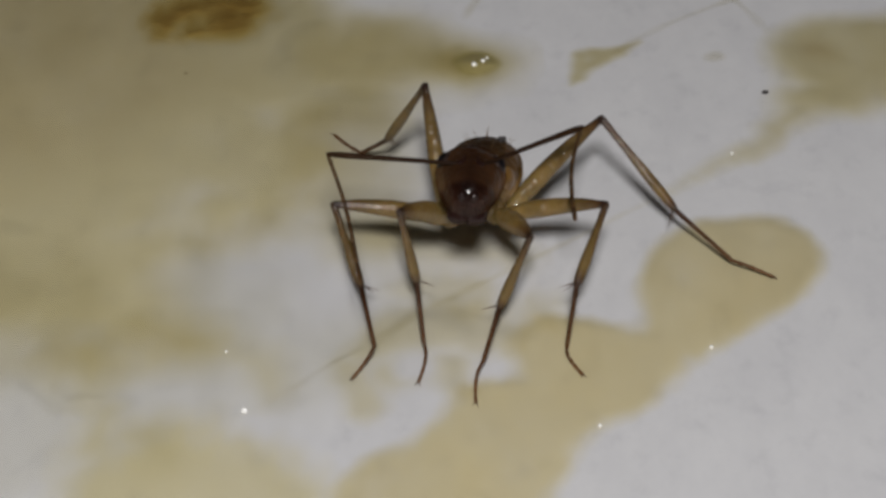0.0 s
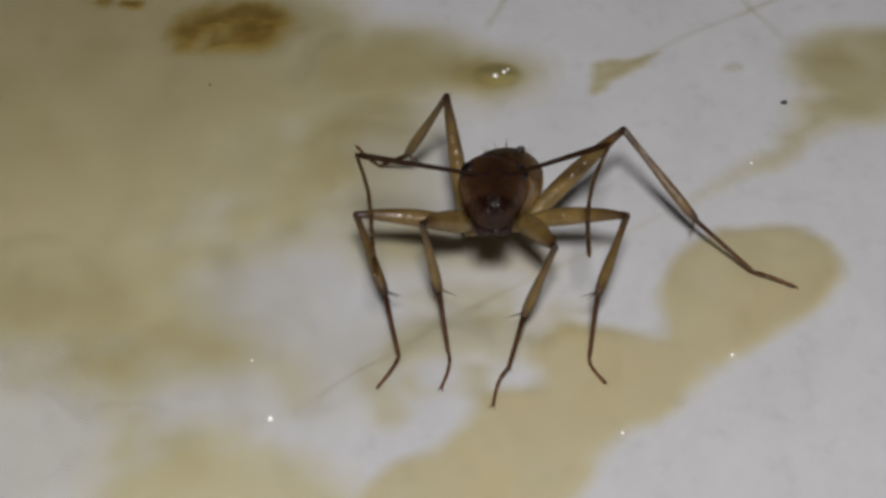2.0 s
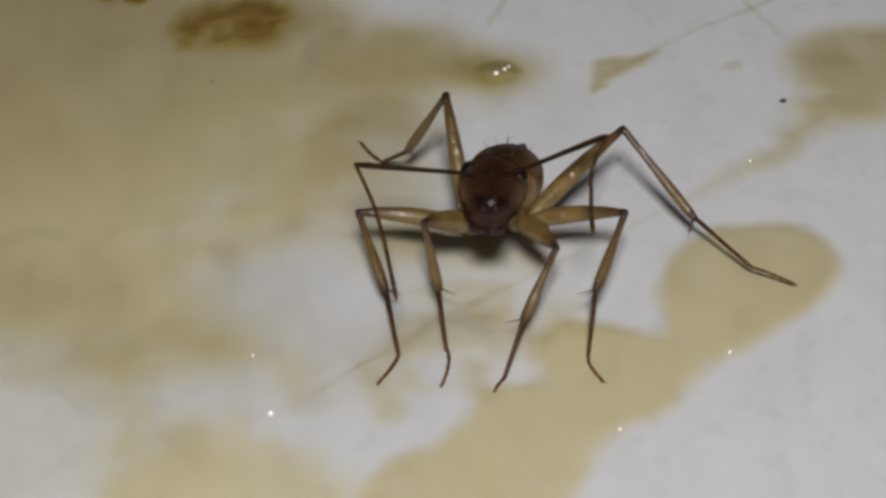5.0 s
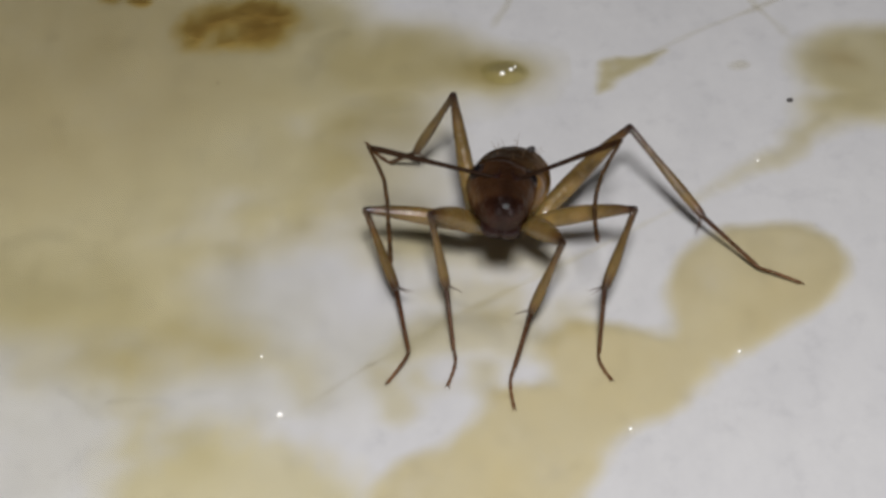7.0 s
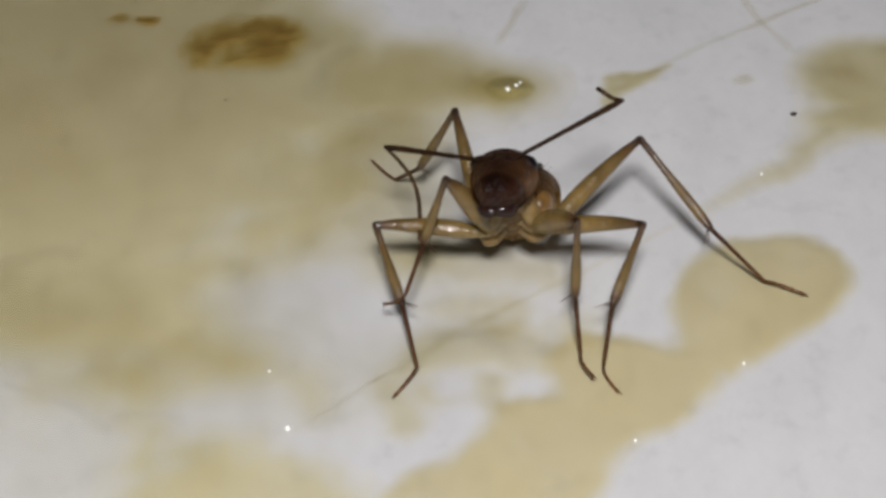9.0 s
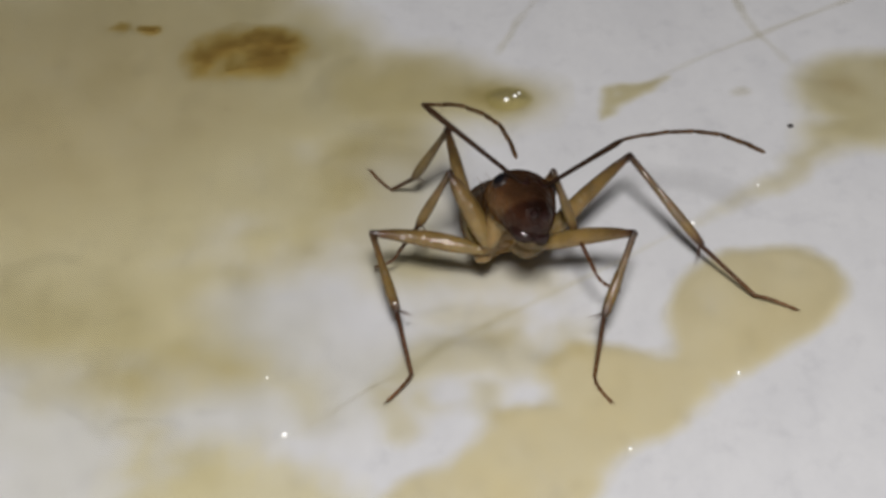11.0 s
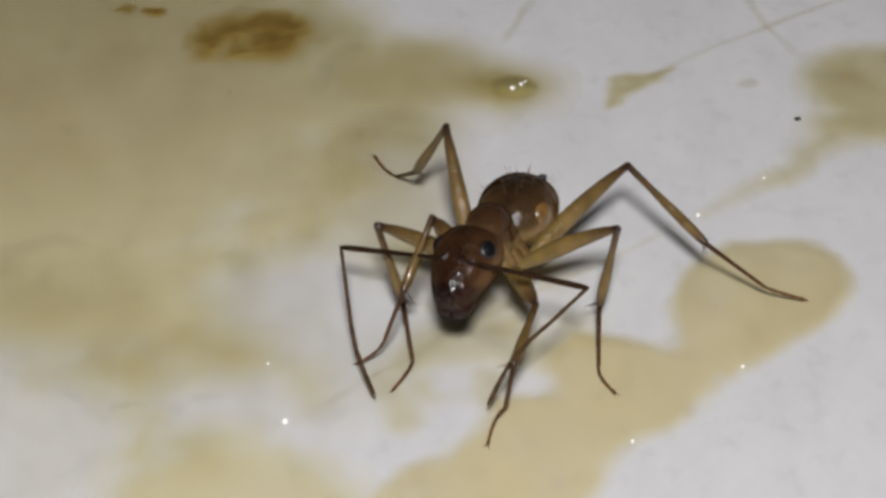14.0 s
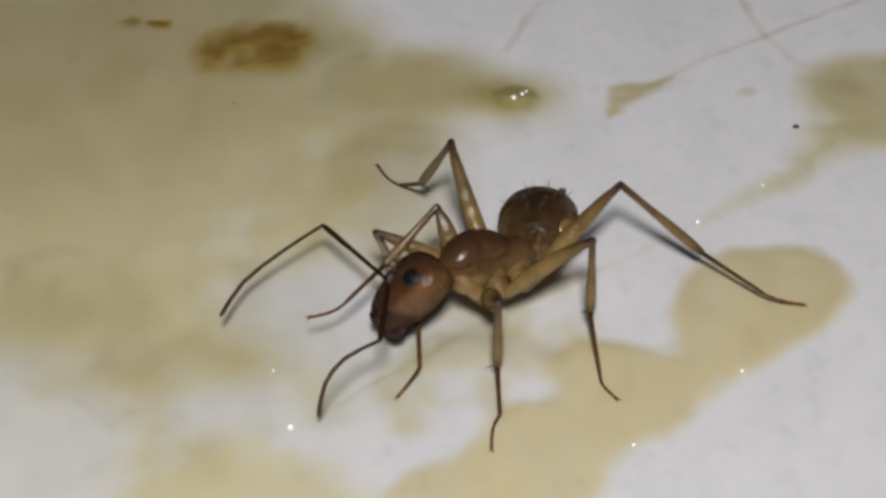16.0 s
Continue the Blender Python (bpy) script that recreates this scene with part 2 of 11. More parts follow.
def smooth_rings(rings, steps=3):
    """More rings between those given, on a smooth curve, with rounded ends."""
    r = np.array([[*q, *([0] * (5 - len(q)))] for q in rings], float)
    t = np.arange(len(r))
    out = []
    for i in range(len(r) - 1):
        p0, p1, p2, p3 = r[max(i - 1, 0)], r[i], r[i + 1], r[min(i + 2, len(r) - 1)]
        for s in range(steps):
            u = s / steps
            v = 0.5 * (2 * p1 + (p2 - p0) * u + (2 * p0 - 5 * p1 + 4 * p2 - p3) * u * u + (3 * p1 - p0 - 3 * p2 + p3) * u ** 3)
            v[1:3] = np.maximum(v[1:3], 0.004)
            out.append(tuple(v))
    out.append(tuple(r[-1]))
    return out


def ball(centre, radii, seg=16, rings=10, bm=None, turn=None):
    bm = bm or bmesh.new()
    made = bmesh.ops.create_uvsphere(bm, u_segments=seg, v_segments=rings, radius=1.0)["verts"]
    m = Matrix.Translation([c * MM for c in centre]) @ (turn or Matrix()) @ Matrix.Diagonal([r * MM for r in radii] + [1])
    bmesh.ops.transform(bm, matrix=m, verts=made)
    return bm


def spike(a, b, r, bm=None, n=5, tip=0.15):
    """A thin tapering bristle from a to b."""
    bm = bm or bmesh.new()
    a, b = Vector(a), Vector(b)
    turn = (b - a).to_track_quat("X", "Z").to_matrix()
    loops = []
    for u, k in ((0, 1.0), (0.5, 0.75), (1.0, tip)):
        c = a.lerp(b, u)
        loops.append([bm.verts.new((c + turn @ Vector((0, math.cos(2 * math.pi * i / n), math.sin(2 * math.pi * i / n))) * r * k) * MM) for i in range(n)])
    for p, q in zip(loops, loops[1:]):
        for i in range(n):
            bm.faces.new((p[i], p[(i + 1) % n], q[(i + 1) % n], q[i]))
    bm.faces.new(loops[0][::-1])
    bm.faces.new(loops[-1])
    return bm


# ---- the white table top ----
def table_top():
    bm = bmesh.new()
    edges = sorted({-300, -120, -60, 300, 120, 60} | set(range(-30, 31)))
    grid = [[bm.verts.new((x * MM, y * MM, (0.012 * noise.noise((x * 0.21, y * 0.21, 0)) - 0.012 if abs(x) < 29 and abs(y) < 29 else -0.012) * MM)) for x in edges] for y in edges]
    for r, s in zip(grid, grid[1:]):
        for k in range(len(edges) - 1):
            bm.faces.new((r[k], r[k + 1], s[k + 1], s[k]))
    rim = [v for v in bm.verts if max(abs(v.co.x), abs(v.co.y)) > 299 * MM]
    ring = [e for e in bm.edges if len(e.link_faces) == 1]
    low = bmesh.ops.extrude_edge_only(bm, edges=ring)["geom"]
    for v in low:
        if isinstance(v, bmesh.types.BMVert):
            v.co.z = -20 * MM
    return tagged(new("table_top", finish(bm, "table_top", M_TABLE)), "white matt table top with faint mottling", "table top", kind="structure")


table_top()


# ---- creases in the surface ----
def crease(points, width, strong, label, mat=None):
    """A broad shallow crease, tinted darker towards its middle, fading and swelling along its way."""
    bm = bmesh.new()
    lay = bm.verts.layers.float.new("depth")
    across = (-1.0, -0.55, -0.2, 0.2, 0.55, 1.0)
    bends = np.array(points, float)
    far = np.concatenate([[0], np.cumsum(np.hypot(*np.diff(bends, axis=0).T))])
    n = max(8, int(far[-1] / 0.08))
    way = np.stack([np.interp(np.linspace(0, far[-1], n + 1), far, bends[:, k]) for k in (0, 1)], 1)
    for _ in range(6):
        way[1:-1] = (way[:-2] + 2 * way[1:-1] + way[2:]) / 4
    prev, ax, ay = None, *points[0]
    for i, (px, py) in enumerate(way):
        s = i / n * far[-1]
        ux, uy = way[min(i + 1, n)] - way[max(i - 1, 0)]
        ux, uy = ux / math.hypot(ux, uy), uy / math.hypot(ux, uy)
        wob = 0.07 * noise.noise((s * 0.7, ax, ay)) + 0.025 * noise.noise((s * 2.5, ay, ax))
        much = max(0.0, min(1.0, 0.7 + 0.6 * noise.noise((s * 0.45 + 3, ay, ax)) + 0.3 * noise.noise((s * 2.1, ax, ay)))) * min(1, i / 8, (n - i) / 8)
        row = []
        for k in across:
            o = wob + k * width * (1 + 0.5 * noise.noise((s * 1.4, 7, ax)))
            v = bm.verts.new(((px - uy * o) * MM, (py + ux * o) * MM, (0.008 - 0.004 * (1 - k * k)) * MM))
            v[lay] = strong * much * (1 - k * k)
            row.append(v)
        if prev:
            for p in range(len(across) - 1):
                bm.faces.new((prev[p], prev[p + 1], row[p + 1], row[p]))
        prev = row
    return tagged(new("crease", finish(bm, "crease", mat or M_CREASE, sheet=True)), label, "crease", kind="structure")


crease([(-4.5, -6.35), (-3.87, -5.83), (-2.84, -4.82), (-1.89, -3.95)], 0.07, 1.0, "thin grey crease between the ant's feet")
crease([(-1.75, -3.8), (-0.69, -2.72), (2.05, -0.56), (4.35, 1.28), (5.76, 2.48)], 0.12, 0.2, "long pale crease running under the ant", M_WEAK)
crease([(4.7, 9.2), (5.46, 10.02), (7.03, 11.33), (8.3, 12.27), (10.44, 13.78), (12.6, 15.4)], 0.17, 0.2, "thin beige crease beyond a syrup streak", M_WEAK)
crease([(7.6, 15.3), (7.78, 14.43), (8.3, 12.27), (9.24, 10.3)], 0.18, 0.2, "faint short crease crossing a longer one", M_WEAK)
crease([(2.0, 14.9), (1.34, 13.3), (0.56, 10.96)], 0.18, 0.2, "faint straight crease ending at a syrup film", M_WEAK)


# ---- syrup films ----
def film(name, blobs, mat, label, category, soft=0.4, high=0.05, rough=0.25, deep=1.0, step=0.12, holes="", lumpy=0.0, grow=0.03, seed=0.0):
    """A thin spill: strokes of drops 'x,y,r > x,y,r; ...' run together, with a wavering rim. soft: how far in it thins out."""
    def strokes(text):
        chains = [[tuple(float(v) for v in p.split(",")) for p in q.split(">")] for q in text.split(";") if q.strip()]
        return [(p, q) for c in chains for p, q in zip(c, c[1:] or c)]

    def inside(p, q):
        dx, dy, l2 = q[0] - p[0], q[1] - p[1], (q[0] - p[0]) ** 2 + (q[1] - p[1]) ** 2
        u = np.clip(((gx - p[0]) * dx + (gy - p[1]) * dy) / l2, 0, 1) if l2 else 0.0
        return p[2] + (q[2] - p[2]) * u - np.hypot(gx - p[0] - u * dx, gy - p[1] - u * dy)

    body, gaps = strokes(blobs), strokes(holes)
    drops = np.array([p for pair in body for p in pair])
    lo, hi = (drops[:, :2] - drops[:, 2:]).min(0) - 0.6, (drops[:, :2] + drops[:, 2:]).max(0) + 0.6
    xs, ys = np.arange(lo[0], min(hi[0], 24), step), np.arange(lo[1], min(hi[1], 24), step)
    gx, gy = np.meshgrid(xs, ys)
    blend = 9 if grow < 0.1 else 5
    near = np.stack([inside(p, q) for p, q in body])
    f = near.max(0) + np.log(np.exp(blend * (near - near.max(0))).sum(0)) / blend + grow
    for p, q in gaps:
        f = np.minimum(f, -inside(p, q))
    mid, sharp = (0.35, 0.22) if step < 0.13 else (0.16, 0.0)
    wave = np.array([[noise.noise((x * 0.9, y * 0.6, seed)) * 0.6 + noise.noise((x * 2.6, y * 1.4, seed + 5)) * mid + noise.noise((x * 5.5, y * 2.8, seed + 8)) * sharp for x in xs] for y in ys])
    f = f + wave * rough
    bulge = np.clip(f / soft, 0, 1)
    bulge = bulge * bulge * (3 - 2 * bulge)
    rim = np.clip(f / 0.10, -1, 1)
    z = np.where(f > 0, 0.012 + high * (0.35 * np.clip(rim, 0, 1) + 0.65 * bulge), 0.012 + 0.024 * rim)
    if lumpy:
        bumps = np.array([[noise.noise((x * 1.3, y * 1.3, seed + 11)) + 0.4 * noise.noise((x * 3.2, y * 3.2, seed + 2)) for x in xs] for y in ys])
        z = z + np.where(f > 0, lumpy * bulge * np.clip(bumps + 0.3, 0, 1.4), 0)
    keep = f > -0.22
    ids = -np.ones(f.shape, int)
    ids[keep] = np.arange(keep.sum())
    verts = np.stack([gx[keep], gy[keep], z[keep]], 1) * MM
    a, b, c, d = ids[:-1, :-1], ids[:-1, 1:], ids[1:, 1:], ids[1:, :-1]
    ok = (a >= 0) & (b >= 0) & (c >= 0) & (d >= 0)
    faces = np.stack([a[ok], b[ok], c[ok], d[ok]], 1)
    me = bpy.data.meshes.new(name)
    me.from_pydata(verts.tolist(), [], faces.tolist())
    me.materials.append(mat)
    depth = me.attributes.new("depth", "FLOAT", "POINT")
    depth.data.foreach_set("value", (deep * (0.06 + 0.94 * bulge) * np.clip(rim, 0, 1))[keep].astype(np.float32))
    me.polygons.foreach_set("use_smooth", [True] * len(me.polygons))
    return tagged(new(name, me), label, category)


def films():
    film("syrup_film", "-13.4,6.1,8.8 > -15.3,17.7,10.7; -5.6,11.8,2.7 > -4.9,10.2,2.8; -4.7,8.1,2.7 > -1.9,9.2,2.3 > 0.7,8.6,1.4 > 1.2,8.6,1; -6.6,4.8,3.7 > -4.5,4,2.1 > -4.7,1.6,1.3; -5.6,1.7,1.6 > -4.7,1.9,1.1; -3.7,6.3,1.9 > -2.3,7.2,1.8; -11.7,-1,2.9 > -7.9,-1.4,3 > -6,-3.5,1.4 > -4.8,-4.8,0.8 > -4.4,-5.4,0.49; -8.4,-4,1.1 > -7.9,-5,0.9",
         M_WIDE, "wide dried film of yellowish syrup with a soft rim", "syrup film", soft=2.6, high=0.03, rough=0.7, step=0.15, deep=0.38, grow=0.75,
         holes="-4.4,-1.5,0.9 > -3.6,-2.6,0.9; -6.5,-6,0.5 > -5.1,-6.1,0.5")
    film("syrup_film", "-2.4,9.2,2.2 > -1.2,9.2,2.1 > 0.55,8.75,1.5", M_YELLOW, "yellowish tongue of syrup film", "syrup film",
         soft=1.2, high=0.048, rough=0.4, deep=0.10, seed=2.5, grow=0.2)
    film("syrup_film", "0.6,8.6,1.3 > 0.95,8.6,1.2", M_YELLOW, "yellow halo of thicker syrup round a bead", "syrup film", soft=0.9, high=0.06, rough=0.2, deep=0.16, step=0.08, seed=5.5)
    film("syrup_film", "-13.1,8.8,7.8; -19.2,13.7,3.1; -9.6,10.9,5.6; -15.9,3.5,3.6; -6.4,13.9,2.5; -13.1,7.6,7.3; -16.2,11.2,5.4; -21,15.1,1.7; -10.3,9,5.9; -17.5,1.8,1.9; -14.8,5.5,5.4; -4.5,15.6,0.7; -13.1,6.2,6.1; -22.4,16.2,0.6; -5.4,14.9,1.5",
         M_AMBER, "browner, thicker part of the dried syrup film", "syrup film", soft=5, high=0.038, rough=1.2, deep=0.12, step=0.2, seed=3.5)
    film("syrup_film", "-7.2,-9.1,1.4 > -5.9,-8.7,1.8 > -4.4,-8.9,1.4 > -3.2,-9.2,0.8; -7.8,-7.6,0.7 > -7.7,-6.6,0.4; -7,-7.2,0.6 > -5.4,-7.1,0.4",
         M_WIDE, "small faint film of yellowish syrup", "syrup film", soft=1.5, high=0.03, rough=0.6, deep=0.32, seed=4.0, grow=0.5)
    film("syrup_puddle", "6.9,-0.8,1.9; 3.5,-4.8,1.8; 1,-8.1,1.6; 1.7,-6.7,1.6; 6.1,-2.6,1.2; -0.9,-8.6,1; 8.1,-0.1,1.2; 5.5,-3.6,0.9; 2.9,-4,1.3; -1.9,-9.2,0.49; 6.5,-1.5,1.7; -1.2,-8.8,1; 7.8,-0.3,1.6; 0.1,-8.6,1.1; 2.9,-6.4,0.9; 1.6,-9,0.7; 4.8,-4.4,1; 6.3,-2.1,1.5; 0.6,-5.7,0.38; 7.4,-0.6,1.8; 1.2,-7.7,1.6; 2.2,-3.9,0.7; -0.1,-8.5,1.2; 6,-3.1,1; 1.4,-6.7,1.4; 0.9,-8.1,1.6; 6.8,-1.4,1.7; 7.1,-0.4,1.6; 2.4,-3.1,0.4; 8.2,1,0.29; 4.2,-5.4,1; 1.9,-9.4,0.29; -2.2,-9.5,0.24",
         M_SYRUP, "long winding puddle of pale yellow syrup under the ant's feet", "syrup puddle", soft=0.6, high=0.03, rough=0.22, deep=0.41, seed=7.0, grow=0.12)
    film("syrup_film", "-2.2,-4.8,0.7 > -1.8,-6.2,0.7; -2,-4.2,0.6 > -0.7,-3.3,1.1 > 0.5,-3.1,1.2 > 1.1,-3.6,1; 0.1,-4.8,0.9 > 0.3,-5.5,0.6; -1.1,-5,0.8",
         M_WEAK, "thin pale syrup film between the ant's feet", "syrup film", soft=0.9, high=0.025, rough=0.35, deep=0.6, holes="1.3,-4.8,0.36; -0.7,-4.7,0.22", seed=9.0)
    film("syrup_film", "-2.4,5.2,2 > -2,2.7,1.7 > -2,0.4,1.6; -3.2,2.2,1.3", M_WEAK, "barely visible pale syrup film under the ant", "syrup film", soft=1.8, high=0.015, rough=0.6, deep=0.42, seed=13.0, grow=0.4)
    film("syrup_film", "-11,-3.8,4.6 > -8.1,-6.4,3.7 > -5.9,-5.1,2.7; -5.3,-1.9,2.7 > -3.5,-4.8,2.5 > -1.8,-3.7,2.4; -9.8,-8.3,2.6",
         M_VEIL, "very thin veil of dried syrup over the white table", "syrup film", soft=2.5, high=0.01, rough=1.0, deep=0.5, step=0.15, seed=18.0)
    # thin film whose tint also paints the ant's wide soft body shadow
    film("syrup_film", "-1.6,0.6,0.9 > 0,0.3,1.2 > 1.6,-0.3,0.9; -0.7,-1.6,0.8 > 0.5,-1.8,1.1; 2.1,-2.5,0.8", M_WEAK, "faint greyish film under the ant's head, its tint also holding body shade", "syrup film", soft=1.2, high=0.012, rough=0.6, deep=0.4, seed=41.0, grow=0.3)
    film("syrup_film", "-10.4,-4.6,0.9 > -8.6,-4.4,1 > -7,-4.1,1.1 > -5.6,-3.7,0.8; -5.2,0.4,0.9 > -4.4,0.8,0.8", M_WEAK, "pale olive-grey rim of the wide syrup film", "syrup film", soft=1.3, high=0.016, rough=0.6, deep=0.3, seed=43.0, grow=0.3)
    film("syrup_puddle", "11.2,9.1,2.1 > 12.3,8.9,2.4; 9.7,6.9,0.6 > 10.8,7.1,1.1; 8.8,5.4,0.25 > 9.8,6.5,0.5",
         M_YELLOW, "yellow syrup puddle at the end of a crease", "syrup puddle", soft=1.2, high=0.03, rough=0.2, deep=0.38, step=0.1, seed=17.0, grow=0.5)
    film("syrup_spot", "10.4,9.4,0.36 > 10.6,9.2,0.23", M_AMBER, "small darker amber core in a syrup puddle", "syrup spot", soft=1.0, high=0.05, rough=0.15, step=0.06, deep=0.2, seed=37.0, grow=0.5)
    film("syrup_trail", "8,4.3,0.6; 8.5,4.7,0.51; 7.2,3.8,0.39; 6.8,3.4,0.36; 6.2,2.9,0.29; 5.9,2.5,0.27; 7.6,4,0.46; 8.9,5.1,0.26; 6.5,3.1,0.3; 5.8,2.4,0.21; 7,3.6,0.37; 8.7,4.9,0.38; 6.1,2.7,0.28; 8.4,4.6,0.5; 8.7,4.6,0.35; 8.3,4.4,0.46; 7.9,4.2,0.5; 9,5.3,0.13; 6.5,3.1,0.31; 7.3,3.9,0.35",
         M_YELLOW, "thin pale trail of syrup along a crease", "syrup trail", soft=0.6, high=0.006, rough=0.15, step=0.07, deep=0.22, seed=19.0)
    film("syrup_streak", "3.85,9.1,0.34 > 3.7,8,0.26 > 3.5,7.6,0.1; 4.2,9.2,0.4 > 4.8,9.3,0.34 > 5.5,9.85,0.14; 3.9,8.5,0.38 > 4.5,9.05,0.36",
         M_YELLOW, "wedge-shaped streak of dried yellow syrup", "syrup streak", soft=0.4, high=0.006, rough=0.12, step=0.07, deep=0.36, seed=21.0, grow=0.05)
    film("syrup_spot", "7.6,9.1,0.29; 7.4,9,0.21", M_WEAK, "faint small spot of dried syrup", "syrup spot", soft=0.3, high=0.004, rough=0.1, step=0.06, seed=23.0, deep=0.2)
    film("caramel_crust", "-7.9,10,0.3 > -7.8,11,0.55 > -7.3,11.7,0.8 > -6.3,11.8,1 > -5.5,11.8,0.75; -7.1,10.2,0.5 > -6,10.7,0.8 > -5.4,11.4,0.65",
         M_CARAMEL, "lumpy brown crust of burnt caramel on the syrup", "caramel crust", soft=1.0, high=0.06, rough=0.4, step=0.06, deep=0.66, lumpy=0.014, grow=0.16, seed=27.0)
    for blobs, deep in (("-9.6,12.6,0.36 > -9.9,12.7,0.24", 0.75), ("-10.5,12.8,0.34 > -10.8,12.7,0.2", 0.35)):
        film("caramel_crumb", blobs, M_CARAMEL, "small brown crumb of burnt caramel", "caramel crumb", soft=0.45, high=0.02, rough=0.2, step=0.05, lumpy=0.01, seed=31.0, deep=deep)


films()


def drop_at(x, y, r, high, mat, label):
    """A domed bead of syrup on the film."""
    n, k = 28, 7
    bm = bmesh.new()
    lay = bm.verts.layers.float.new("depth")
    top = bm.verts.new((x * MM, y * MM, (0.07 + high) * MM))
    top[lay] = 0.95
    prev = None
    for i in range(1, k + 1):
        u = i / k
        row = []
        for j in range(n):
            a = 2 * math.pi * j / n
            w = r * u * (1 + 0.12 * noise.noise((math.cos(a) * 1.3 + x, math.sin(a) * 1.3 + y, 2)))
            v = bm.verts.new(((x + w * math.cos(a)) * MM, (y + w * math.sin(a)) * MM, (0.07 + high * (1 - u * u) ** 2) * MM))
            v[lay] = 0.95 * (1 - u * u)
            row.append(v)
        for j in range(n):
            if prev:
                bm.faces.new((prev[j], prev[(j + 1) % n], row[(j + 1) % n], row[j]))
            else:
                bm.faces.new((top, row[j], row[(j + 1) % n]))
        prev = row
    return tagged(new("syrup_drop", finish(bm, "syrup_drop", mat, sheet=True)), label, "syrup drop")


drop_at(0.92, 8.62, 0.72, 0.09, M_BEAD, "thick glossy bead of yellow syrup")


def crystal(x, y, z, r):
    """A tabular grain lying askew, one broad face tipped up to lamp and lens for a glint."""
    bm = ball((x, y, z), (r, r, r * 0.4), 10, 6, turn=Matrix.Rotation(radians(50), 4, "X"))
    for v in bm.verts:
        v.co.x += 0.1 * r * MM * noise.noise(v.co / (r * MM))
    return tagged(new("sugar_and_glint_grain", finish(bm, "sugar_and_glint_grain", M_SUGAR_GLINT)), "tiny bright glassy sugar crystal, three of them put in as the bead's glints", "sugar crystal", group="sugar crystals")


# the last three are added white grains imitating highlights on the syrup bead
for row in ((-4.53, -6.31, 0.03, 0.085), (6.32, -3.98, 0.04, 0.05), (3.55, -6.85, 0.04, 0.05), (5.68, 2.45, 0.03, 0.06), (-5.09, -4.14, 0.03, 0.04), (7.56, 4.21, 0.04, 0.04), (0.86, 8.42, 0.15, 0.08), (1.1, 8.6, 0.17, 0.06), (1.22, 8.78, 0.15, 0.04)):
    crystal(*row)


def speck(x, y, r, mat, label):
    bm = bmesh.new()
    made = bmesh.ops.create_icosphere(bm, subdivisions=2, radius=1.0)["verts"]
    for v in made:
        v.co *= 1 + 0.5 * noise.noise(v.co * 1.3 + Vector((y, x, 0)))
    bmesh.ops.transform(bm, matrix=Matrix.Translation((x * MM, y * MM, 0.03 * MM)) @ Matrix.Diagonal((r * MM, r * MM, r * 0.5 * MM, 1)), verts=made)
    return tagged(new("dirt_speck", finish(bm, "dirt_speck", mat)), label, "dirt speck")


speck(8.74, 7.2, 0.085, M_DARK, "small black speck of dirt on white surface")
speck(-7.06, 8.18, 0.035, M_HAIR, "tiny brown fleck in the syrup film")


# ---- the ant ----
LEGS = {"front": (2.06, 1.93, 1.45, 1.11), "middle": (2.73, 2.16, 1.62, 1.00), "hind": (3.49, 2.88, 1.87, 1.12), ("left", "hind"): (3.70, 2.90, 1.90, 1.10)}
HIPS = {"front": (0.52, 0.56, -0.79), "middle": (0.03, 0.64, -0.75), "hind": (-0.60, 0.66, -0.79)}
SCAPE, FLAGELLUM = 3.09, (0.65, 0.66, 0.68, 0.68, 0.71, 0.72)

ant = tagged(new("ant"), "slender amber ant with yellow legs and dark head", "ant")
ant.empty_display_size = MM
A = {}


